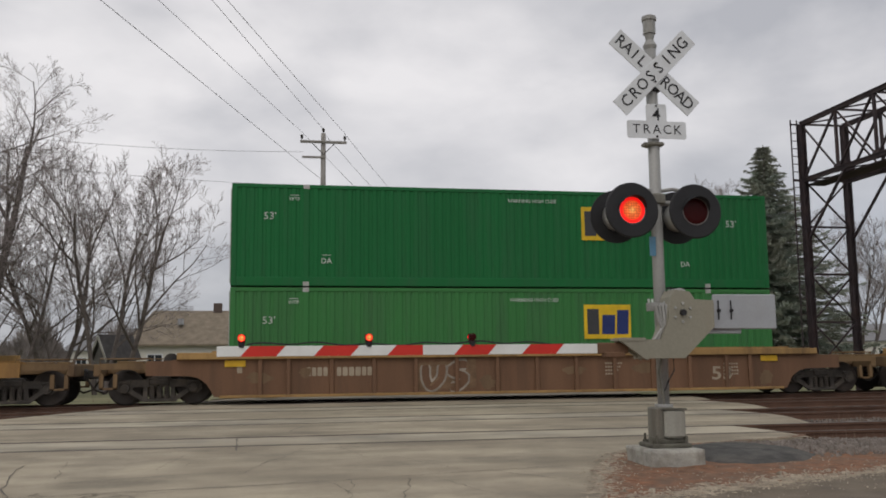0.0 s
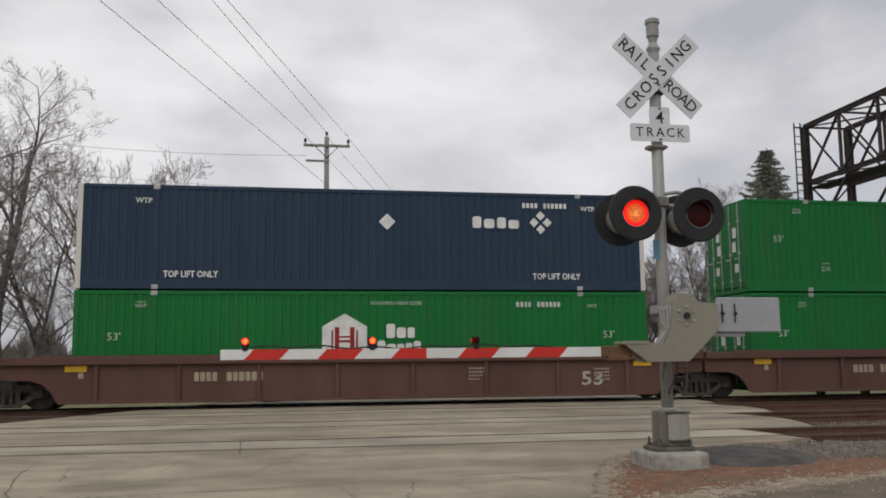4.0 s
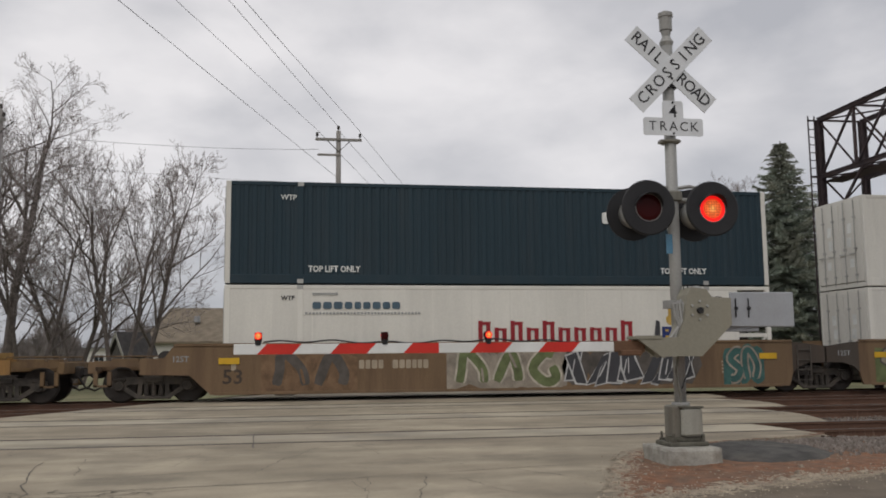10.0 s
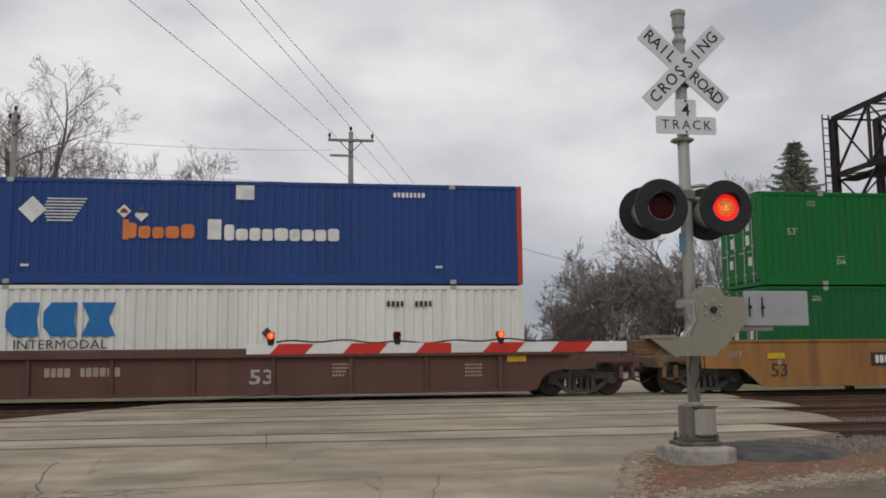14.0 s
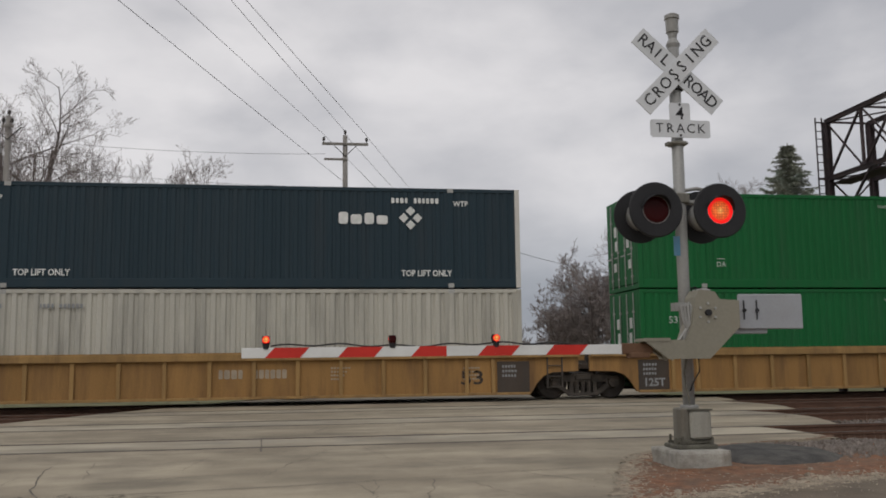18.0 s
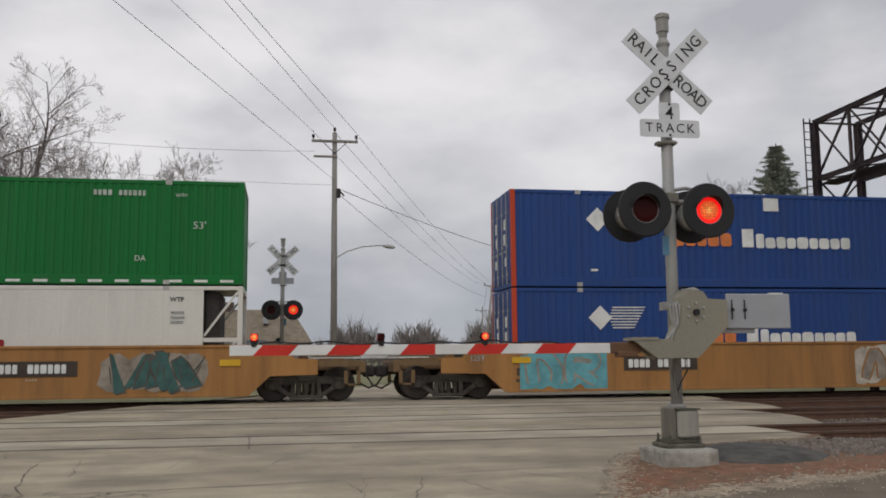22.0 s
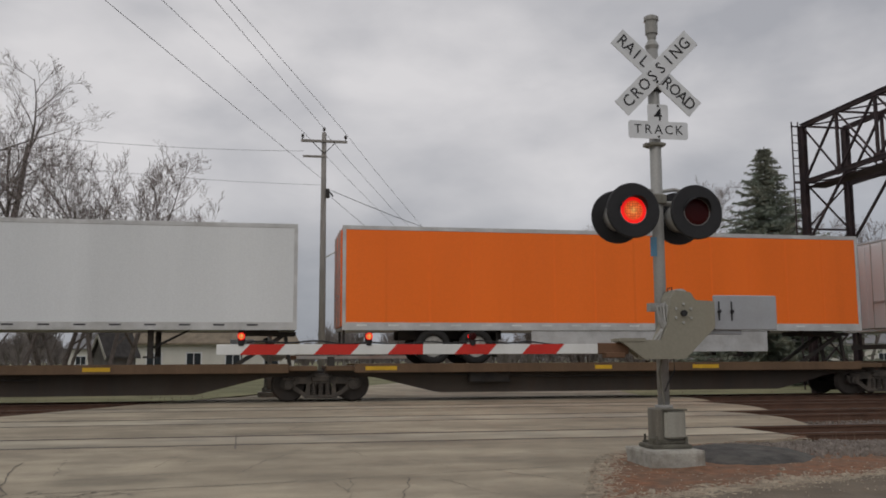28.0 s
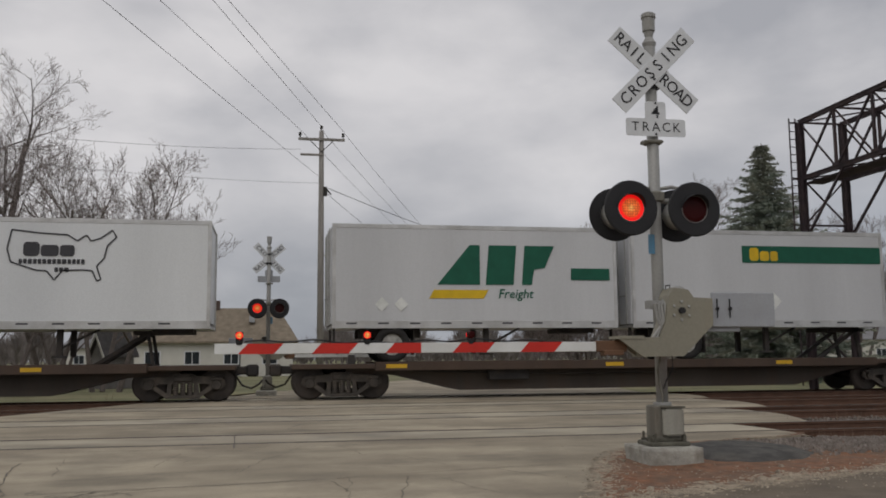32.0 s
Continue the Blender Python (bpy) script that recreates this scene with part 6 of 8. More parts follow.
for n, (s, style, tone, where, upper, lower) in enumerate(CONSIST):
    colour, word = CAR_COLOUR[tone]
    sprayed = n in SPRAYED
    one = where == "single"
    car = well_car(s - 1.72 + (0.1 if n == 22 else 0), style, colour, word + " " + CAR_WORDS[style] + " on cast steel trucks" + (", spray-painted" if sprayed else ""),
                   first=one or where == "first", last=one or where == "last")
    car_marks(car, style, colour, size_x=2.0 if style == "smooth" else (16.35 if tone == "tan" else 16.05 if style == "ribbed" or n in (4, 5, 6) else 13.8 if style == "sparse" else 10.5), bars_x=NUMBER_X.get(n, 4.9 if style in ("wide", "sparse") else 12.6 if n % 3 == 0 else 9.4),
              plate=n in NUMBER_X and n not in (0, 1, 13), seed=n, yellow=tone != "tan")
    if style == "ribbed" and tone == "tan":
        for x in (1.5, PITCH - 2.44):
            g = Geo()
            rect(g, x, x + 0.94, 0.24, 1.12, CF - 0.01)
            board = part("data_board", g, END_GRIME, car, "dark stencil board with pale lines")
            k = Geo()
            for i in range(3):
                bars(k, x + 0.15, 0.98 - 0.13 * i, 5, 0.07, CF - 0.016, 0.9, 0.4, seed=n + i)
            part("small_print", k, GREY_MARK, board)
            if x < 5:
                letter("125T", x + 0.48, 0.46, 0.22, WHITE_MARK if n < 4 else GREY_MARK, board, CF - 0.016, 0.01)
    if n in (2, 33):
        g = Geo()
        bars(g, 10.3 if n == 2 else 8.7, 0.68, 3, 0.42, CF - 0.012, 1.1, 0.2, 1)
        part("word_block", g, RED_POST if n == 33 else CRIMSON, car)
    if n == 33:
        g = Geo()
        rect(g, 8.15, 10.6, 0.26, 1.10, CF - 0.005)
        part("repaint_patch", g, CHORD_TAN, car, "paler tan repainted panel")
    if n == 4:
        g = Geo()
        rect(g, 1.75, 3.95, 0.27, 0.40, CF - 0.002)
        part("worn_strip", g, HAZE_MARK, car, "pale worn strip along the sill's foot")
        g = Geo()
        for k in range(4):
            rect(g, 12.0 + 0.86 * k, 12.0 + 0.86 * k + 0.34, 0.80, 1.05, CF - 0.003, 0.12)
            rect(g, 11.9 + 0.86 * k, 11.9 + 0.86 * k + 0.62, 0.72, 0.76, CF - 0.003, 0.02)
        part("word_block", g, HAZE_MARK, car)
        pieces("stencil_patch", HAZE_MARK, car, "", ((6.6, 6.95, 0.72, 1.0), (8.3, 8.95, 0.84, 0.98), (1.3, 1.5, 0.62, 0.85)), CF - 0.002)
    if style == "wide":
        for x in (3.1, 6.4, 9.9, 13.2):
            part("stencil_patch", shared("chord_tape", lambda: [rect(k, 0, 0.55, 1.27, 1.33, -SIDE - 0.076) or k for k in [Geo()]][0], HAZE_MARK), HAZE_MARK if x != 6.4 else REFLECTOR, car, "worn reflective strip on the chord").location.x = x
    if n == 0:
        for x, z_, w, h in ((2.2, 0.72, 0.7, 0.34), (3.6, 0.84, 0.35, 0.3), (8.6, 0.5, 0.55, 0.42), (11.1, 0.82, 0.7, 0.3), (13.2, 0.85, 0.8, 0.3), (17.2, 0.5, 0.5, 0.5)):
            g = Geo()
            fray = random.Random(int(x * 10))
            o = [(x + w / 2 + w * 0.5 * fray.uniform(0.6, 1.15) * math.cos(j * 0.35), z_ + h * 0.5 * fray.uniform(0.6, 1.15) * math.sin(j * 0.35)) for j in range(18)]
            poly(g, o, CF - 0.002)
            part("worn_patch", g, GRIME_TAN, car, "faded tan patch worn into the brown paint")
    for x0, x1, fill, edge, cloud_m in SPRAYED.get(n, []):
        wild = (n, int(x0)) in ((13, 11), (14, 10), (15, 1), (19, 8), (25, 7), (26, 11), (27, 9), (30, 4), (31, 1), (22, 10), (28, 14))
        (shards if wild else spray)(car, x0, x1, 0.22, 1.50 if style == "smooth" else 1.2, fill, edge, cloud_m, n * 3 + int(x0))
    if n == 28:
        letter("125", 7.3, 0.72, 0.78, LEAF_MARK, car, CF - 0.004, 0.11, 0.1, 1.9, "green edge of spray-painted figures")
        letter("125", 7.3, 0.72, 0.78, CRIMSON, car, CF - 0.009, 0.05, 0.1, 1.9, "red spray-painted figures")
    if lower:
        load(lower, s, LOW_Z, n * 2)
        load(upper, s, HIGH_Z, n * 2 + 1)


# ---- trailers and the low cars that carry them ----
T_LONG, T_TALL = 16.15, 2.97
SILVER_PANEL = paint("pale_silver_panel", (0.56, 0.57, 0.58), 0.10, 0.4)
RIM_STEEL = mat("dull_rim_steel", (0.40, 0.395, 0.37), 0.6, 0.2, vary=0.2, scale=8, fine=40, dirt=(0.12, 0.10, 0.08), dirt_amount=0.5, dirt_scale=6)


SEAM_GREY = mat("grey_seam_strip", (0.56, 0.575, 0.575), 0.5, 0.2, vary=0.15, scale=2, fine=30, dirt=(0.22, 0.21, 0.19), dirt_amount=0.5, streak=True)
DOOR_STAINED = paint("stained_beige_door", (0.36, 0.345, 0.25), 0.6)


def trailer(s, z, colour, label, length=T_LONG, rail=SILVER, mark="", seams=True, skirt=False, seed=0, back=False):
    """A road trailer: box, rails, doors, tandem wheels, landing legs."""
    t = thing("trailer", label, "trailer", "trailers on the train")
    key = "t%d" % round(length * 10)

    def body():
        g = Geo()
        g.box(0.05, length - 0.05, -1.29, 1.29, 0.20, T_TALL - 0.06)
        return g

    def rails():
        g = Geo()
        for y in (-1.30, 1.27):
            g.box(0, length, y, y + 0.03, 0.0, 0.22, chamfer=0.006)
            g.box(0, length, y, y + 0.03, T_TALL - 0.12, T_TALL, chamfer=0.006)
            for x in (0.0, length - 0.10):
                g.box(x, x + 0.10, y - 0.004, y + 0.034, 0.0, T_TALL, chamfer=0.006)
        g.box(0.02, length - 0.02, -1.27, 1.27, T_TALL - 0.05, T_TALL - 0.01)
        g.box(0.02, length - 0.02, -1.27, 1.27, 0.02, 0.10)
        return g

    part("box_body", shared("trailer_body" + key, body, colour), colour, t)
    part("edge_rail", shared("trailer_rails" + key, rails, rail), rail, t, "aluminium edge rails")
    if seams:
        def posts():
            g = Geo()
            n = round(length / 1.24)
            for k in range(1, n):
                x = k * length / n
                for y in (-1.296, 1.284):
                    g.box(x - 0.035, x + 0.035, y, y + 0.012, 0.22, T_TALL - 0.12, chamfer=0.003)
            return g
        part("panel_seam", shared("trailer_seams" + key, posts, SEAM_GREY), SEAM_GREY if colour != TRAILER_ORANGE else colour, t)

    def tape():
        g = Geo()
        x = 0.4
        while x < length - 0.6:
            rect(g, x, x + 0.3, 0.12, 0.165, -1.306)
            x += 0.9
        return g
    part("reflective_tape", shared("trailer_tape" + key, tape, DARK_MARK), DARK_MARK if colour != TRAILER_ORANGE else WHITE_MARK, t)
    for sgn in (-1, 1):
        door = part("door", shared("trailer_door%d" % sgn, lambda: Geo().box(-0.03, 0.05, 0.01 if sgn > 0 else -1.22, 1.22 if sgn > 0 else -0.01, 0.12, T_TALL - 0.14, chamfer=0.01), colour), DOOR_STAINED if mark == "map" else colour, t)
        part("lock_rod", shared("trailer_rod%d" % sgn, lambda: Geo().tube([(-0.06, sgn * 0.35, 0.1), (-0.06, sgn * 0.35, T_TALL - 0.1)], 0.017, 6)
                                .tube([(-0.06, sgn * 0.95, 0.1), (-0.06, sgn * 0.95, T_TALL - 0.1)], 0.017, 6).box(-0.08, -0.05, sgn * 0.65 - 0.3, sgn * 0.65 + 0.3, 0.95, 0.99), GALV), GALV, door)

    def gear():
        g = Geo()
        g.box(length - 4.0, length - 3.85, -0.95, -0.80, -0.72, 0.05, chamfer=0.01)
        g.box(length - 4.0, length - 3.85, 0.80, 0.95, -0.72, 0.05, chamfer=0.01)
        g.box(length - 4.1, length - 3.75, -1.0, -0.75, -0.76, -0.70)
        g.beam((length - 3.9, -0.85, -0.5), (length - 2.9, -0.85, 0.02), 0.06)
        g.box(length - 1.6, length - 0.5, -0.6, 0.6, -0.12, 0.02)
        return g

    part("landing_gear", shared("landing_gear" + key, gear, DARK_STEEL), DARK_STEEL, t, "dark folding landing legs")
    axles = (2.6, 3.85) if length > 12 else (1.7,)

    def bogie():
        g = Geo()
        g.box(axles[0] - 0.9, axles[-1] + 0.9, -0.6, -0.45, -0.25, 0.03, chamfer=0.01)
        g.box(axles[0] - 0.9, axles[-1] + 0.9, 0.45, 0.6, -0.25, 0.03, chamfer=0.01)
        for x in axles:
            g.disc_y(x, -0.45, 0.07, -0.8, 0.8, 8)
            g.box(x - 0.1, x + 0.1, -0.62, 0.62, -0.45, -0.2)
        g.box(0.05, 0.12, -1.1, 1.1, -0.55, -0.40)
        for y in (-0.8, 0.8):
            g.box(0.05, 0.12, y - 0.05, y + 0.05, -0.5, 0.05)
        for y in (-1.15, 0.55):
            g.box(axles[-1] + 0.62, axles[-1] + 0.65, y, y + 0.6, -0.75, -0.05)
        return g
    b = part("bogie", shared("trailer_bogie" + key, bogie, DARK_STEEL), DARK_STEEL, t)

    def tyre():
        g = Geo()
        prof = [(0.0, 0.30), (-0.02, 0.40), (0.0, 0.48), (0.05, 0.51), (0.22, 0.51), (0.27, 0.48), (0.29, 0.30)]
        n = 26
        for i in range(n):
            a = 2 * math.pi * i / n
            g.v += [(r * math.cos(a), y, r * math.sin(a)) for y, r in prof]
        m = len(prof)
        for i in range(n):
            for k in range(m):
                g.f.append((i * m + k, i * m + (k + 1) % m, ((i + 1) % n) * m + (k + 1) % m, ((i + 1) % n) * m + k))
        return g

    def rim():
        g = Geo()
        g.disc_y(0, 0, 0.30, 0.05, 0.12, 20, 0.26)
        g.disc_y(0, 0, 0.11, -0.02, 0.06, 12)
        for k in range(8):
            a = math.pi * k / 4
            g.disc_y(0.19 * math.cos(a), 0.19 * math.sin(a), 0.022, 0.02, 0.06, 6)
        return g
    for x in axles:
        for sgn in (-1, 1):
            w = part("wheel", shared("tyre", tyre, RUBBER, True), RUBBER, b, "black road tyre")
            w.location = (x, sgn * 1.27, -0.455)
            if sgn > 0:
                w.rotation_euler = (0, 0, math.pi)
            part("rim", shared("tyre_rim", rim, RIM_STEEL), RIM_STEEL, w, "dull steel rim")
    y = -1.308
    if skirt:
        part("skirt", shared("skirt" + key, lambda: Geo().box(length * 0.34, length - 3.2, -1.26, -1.23, -0.62, 0.0, chamfer=0.005), rail), rail, t, "grey side skirt under the box")
    if mark == "stripe":
        g = Geo()
        pieces("stripe", CRIMSON, t, "dark red stripe along the side", ((0.15, 11.2, 1.02, 1.24), (13.9, 15.6, 1.02, 1.24)), y)
        pieces("pin_stripe", DARK_MARK, t, "", ((0.15, 9.0, 1.27, 1.31), (9.4, 11.2, 0.95, 0.99)), y)
        g = Geo()
        bars(g, 1.7, 1.13, 15, 0.15, y - 0.005, 0.9, 0.2, 4)
        bars(g, 4.7, 1.13, 10, 0.15, y - 0.005, 0.9, 0.2, 5)
        part("word_block", g, WHITE_MARK, t)
        g = Geo()
        for cx in (12.05, 13.15):
            ring = ngon(cx, 1.78, 0.6, 20, 0, 1.0)
            inner = ngon(cx, 1.78, 0.36, 20, 0, 1.15)
            for i in range(20):
                if cx < 12.5 and i in (0, 1, 2, 3):
                    continue
                j = (i + 1) % 20
                poly(g, [(ring[i][0], 1.78 + (ring[i][1] - 1.78) * 0.66), (ring[j][0], 1.78 + (ring[j][1] - 1.78) * 0.66),
                         (inner[j][0], 1.78 + (inner[j][1] - 1.78) * 0.66), (inner[i][0], 1.78 + (inner[i][1] - 1.78) * 0.66)], y - 0.006)
        part("emblem", g, DARK_MARK, t, "two dark round letter shapes")["kind"] = "stuff"
        for o in ([(12.15, 0.93), (13.55, 0.93), (13.85, 1.22), (12.85, 1.22), (13.02, 1.36), (12.92, 1.44)],
                  [(12.72, 1.56), (12.95, 1.50), (13.52, 2.02), (13.40, 2.20)],
                  [(12.50, 2.26), (12.68, 2.22), (12.88, 2.38), (13.18, 2.40), (13.36, 2.24), (13.40, 2.20), (13.58, 2.20), (13.52, 2.46), (13.26, 2.60), (12.86, 2.58), (12.60, 2.44)]):
            g = Geo()
            poly(g, o, y)
            part("emblem", g, CRIMSON, t, "dark red ribbon figure")
        letter("TRANSPORTATION SERVICES", 12.6, 0.66, 0.17, DARK_MARK, t, y, 0.006, 0.2, 1.08)
    elif mark == "map":
        g = Geo()
        dx, dz = 0.8, 0.28
        o = [(10.1, 1.85), (10.2, 1.5), (10.55, 1.38), (10.85, 1.28), (11.1, 1.27), (11.3, 1.02), (11.5, 1.28), (12.0, 1.3), (12.25, 1.28), (12.38, 1.0), (12.48, 1.05), (12.36, 1.4),
             (12.55, 1.62), (12.62, 1.95), (12.85, 2.2), (12.74, 2.38), (12.45, 2.16), (12.2, 2.08), (12.08, 2.24), (11.85, 2.08), (11.6, 2.24), (10.9, 2.28), (10.2, 2.36)]
        o = [(a + dx, b + dz) for a, b in o]
        for (x0, z0), (x1, z1) in zip(o, o[1:] + o[:1]):
            d = Vector((x1 - x0, z1 - z0)).normalized() * 0.02
            poly(g, [(x0 + d.y, z0 - d.x), (x1 + d.y, z1 - d.x), (x1 - d.y, z1 + d.x), (x0 - d.y, z0 + d.x)], y)
        bars(g, 10.5 + dx, 1.85 + dz, 3, 0.38, y, 1.15, 0.08, 2)
        bars(g, 10.4 + dx, 1.52 + dz, 14, 0.13, y, 0.85, 0.2, 2)
        bars(g, 11.3 + dx, 1.3 + dz, 3, 0.12, y, 0.85, 0.2, 2)
        part("emblem", g, DARK_MARK, t, "dark outline map emblem with word blocks")["kind"] = "stuff"
    elif mark == "slash":
        g = Geo()
        poly(g, [(3.0, 1.25), (4.25, 1.25), (4.25, 2.4), (3.95, 2.4)], y)
        rect(g, 4.42, 5.25, 1.25, 2.4, y, 0.1)
        poly(g, [(5.5, 1.25), (5.8, 1.25), (5.88, 1.7), (6.2, 1.75), (6.5, 2.4), (5.6, 2.4)], y)
        part("emblem", g, FOREST_MARK, t, "large forest green slanted blocks")
        g = Geo()
        rect(g, 2.75, 4.35, 0.85, 1.1, y, 0.15)
        part("stripe", g, YELLOW, t)
        letter("Freight", 5.3, 0.98, 0.26, FOREST_MARK, t, y, 0.004, 0.2)
        g = Geo()
        rect(g, 7.0, 8.2, 1.4, 1.75, y)
        part("placard", g, FOREST_MARK, t)
        for x in (1.4, 1.95):
            g = Geo()
            poly(g, ngon(x, 0.68, 0.2, 4), y)
            part("placard", g, WHITE_MARK, t, "white diamond placard")
    elif mark == "band":
        g = Geo()
        rect(g, 3.6, length - 0.1, 1.98, 2.5, y)
        part("stripe", g, FOREST_MARK, t, "forest green band")
        g = Geo()
        bars(g, 3.85, 2.24, 3, 0.4, y - 0.005, 0.75, 0.1, 3)
        part("word_block", g, YELLOW, t)
        g = Geo()
        poly(g, ngon(4.6, 0.8, 0.26, 4), y)
        part("placard", g, WHITE_MARK, t)
    elif mark == "code":
        g = Geo()
        bars(g, length - 1.45, 2.6, 8, 0.15, y, seed=seed)
        part("serial_bar", g, DARK_MARK, t)
        letter("53'", length - 0.5, 0.72, 0.2, DARK_MARK, t, y, 0.006)
    elif mark == "trim":
        g = Geo()
        for x0, x1 in ((0.3, 5.6), (9.6, 15.5)):
            g.box(x0, x1, 1.29, 1.31, 0.86, 0.90)
        part("side_trim", g, SILVER, t, "thin horizontal trim strips")
    elif mark == "plain53":
        letter("53", length - 0.5, 0.62, 0.2, DARK_MARK, t, y, 0.006)
    on_train(t, s + (length if back else 0), z)
    if back:
        REVERSED.append(t)
        t.matrix_basis = pose(s + length, TRACK_Y, z, 0, 0, 180)
    return t


def spine_car(s, length, label, first=False, last=False, colour=None, seed=0):
    """A low articulated car: deep centre sill, narrow deck, hitch stand."""
    colour = colour or RUST_TAN
    car = thing("spine_car", label, "railway car", "trailer cars of the train")
    L = length
    key = "%d%d%d" % (round(L * 10), first, last)
    part("centre_sill", shared("centre_sill" + key, lambda: Geo().slab([(1.0, 0.70), (1.6, 0.66), (3.4, 0.22), (L - 3.4, 0.22), (L - 1.6, 0.66), (L - 1.0, 0.70), (L - 0.1, 0.72), (L - 0.1, 0.92), (0.1, 0.92), (0.1, 0.72)], -0.9, 0.9), END_GRIME), END_GRIME, car)
    part("deck", shared("spine_deck" + key, lambda: Geo().box(0.12 if not first else -1.4, L - 0.12 if not last else L + 1.4, -1.36, 1.36, 0.86, 0.99, chamfer=0.012), colour), colour, car)
    for sgn in (-1, 1):
        y = sgn * 1.40
        part("side_rail", shared("side_rail%s%d" % (key, sgn), lambda: Geo().box(0.9, L - 0.9, y - 0.05, y + 0.05, 0.80, 1.045, chamfer=0.01), colour), colour, car)
    rnd = random.Random(seed)
    x = 1.2
    while x < L - 1.8:
        w = rnd.uniform(0.5, 0.9)
        pieces("reflector", REFLECTOR, car, "yellow reflector strip", ((x, x + w, 0.87, 0.98),), -1.454)
        x += w + rnd.uniform(2.2, 6.0)

    def hitch():
        g = Geo()
        for y in (-0.55, 0.55):
            g.beam((L - 2.4, y, 1.0), (L - 1.0, y, 1.9), 0.10)
            g.beam((L - 0.85, y, 1.0), (L - 1.0, y, 1.9), 0.09)
        g.box(L - 1.4, L - 0.7, -0.6, 0.6, 1.85, 1.955, chamfer=0.02)
        return g
    part("hitch", shared("hitch" + key, hitch, DARK_STEEL), DARK_STEEL, car, "dark hitch stand that holds the trailer's nose")

    def gear():
        g = Geo()
        g.box(4.2, 5.4, -1.2, -0.92, 0.5, 0.84, chamfer=0.03)
        g.tube([(2.0, -1.1, 0.78), (6.5, -1.1, 0.66), (10, -1.1, 0.66)], 0.025, 6)
        g.box(0.15, 0.35, -1.35, -1.2, 0.99, 1.25)
        return g
    part("brake_gear", shared("spine_gear" + key, gear, DARK_STEEL), DARK_STEEL, car)
    truck_parts(car, 0.0)
    if last:
        truck_parts(car, L)
        coupler_parts(car, L + 1.0, 1)
    if first:
        coupler_parts(car, -1.0, -1)
    on_train(car, s, 0.0)
    return car


for k, (s, L, first, last) in enumerate(((734.6, 16.4, True, False), (751.0, 17.4, False, False), (768.4, 17.4, False, False), (785.8, 17.4, False, False), (803.2, 16.2, False, True),
                                         (823.6, 17.2, True, False), (840.8, 17.3, False, False), (858.1, 16.2, False, True), (878.6, 17.4, True, True))):
    spine_car(s, L, "low grimy brown trailer car with yellow reflectors" if k < 5 else "low blackened trailer car with yellow reflectors", first, last, DECK_BROWN if k < 5 else DECK_DARK, seed=k)
Z_T = 1.98
trailer(733.78, Z_T, TRAILER_WHITE, "white box trailer with ribbed panels, riding the train")
trailer(751.55, Z_T, TRAILER_WHITE, "plain smooth white box trailer", seams=False)
trailer(768.95, Z_T, TRAILER_ORANGE, "orange box trailer with grey rails and side skirt", skirt=True)
trailer(786.30, Z_T, TRAILER_WHITE, "white panelled box trailer", mark="plain53")
trailer(803.95, Z_T, TRAILER_WHITE, "white box trailer with a dark red stripe", mark="stripe", seams=False)
trailer(823.10, Z_T, TRAILER_WHITE, "white smooth box trailer with side trim", seams=False, mark="trim", back=True)
trailer(841.20, Z_T, TRAILER_WHITE, "white panelled box trailer with black code marks", mark="code")
trailer(858.85, Z_T, TRAILER_WHITE, "white box trailer with a dark map emblem", mark="map", seams=False)
trailer(878.30, Z_T, SILVER_PANEL, "short silver box trailer with forest green slanted blocks", 8.43, mark="slash", seams=False)
trailer(887.20, Z_T, SILVER_PANEL, "short silver box trailer with a forest green band", 8.43, mark="band", seams=False)
trailer(462.15, 1.33, TRAILER_WHITE, "white box trailer with dark red stripe in a well car", mark="stripe", seams=False)


# ---- crossing signals ----
FLIPS = []          # (part, shows when, place) of the turning lamp inserts
FLASH_START, FLASH_STEP = 0.628, 0.654


def roundel_mesh(r):
    """A lamp insert: a glowing face towards -y, a dull red face behind."""
    key = "roundel%d" % round(r * 1000)
    if key in MESHES:
        return MESHES[key]
    g = Geo()
    n = 24
    core = [(0.74 * r * math.cos(2 * math.pi * i / n), -0.007, 0.74 * r * math.sin(2 * math.pi * i / n)) for i in range(n)]
    rim = [(r * math.cos(2 * math.pi * i / n), -0.006, r * math.sin(2 * math.pi * i / n)) for i in range(n)]
    rear = [(x, 0.006, z) for x, _, z in rim]
    mid = [(0.7 * x, 0.012, 0.7 * z) for x, _, z in rim]
    g.v = core + rim + rear + mid
    g.f = [tuple(range(n))]
    for i in range(n):
        j = (i + 1) % n
        g.f += [(i, n + i, n + j, j)]
    lit = len(g.f)
    for i in range(n):
        j = (i + 1) % n
        g.f += [(n + i, 2 * n + i, 2 * n + j, n + j), (2 * n + i, 3 * n + i, 3 * n + j, 2 * n + j)]
    g.f.append(tuple(range(4 * n - 1, 3 * n - 1, -1)))
    me = g.mesh(key, GLOW_CORE)
    me.materials.append(GLOW)
    me.materials.append(LENS_OFF)
    for k, p in enumerate(me.polygons):
        p.material_index = 0 if k == 0 else (1 if k < lit else 2)
    MESHES[key] = me
    return me


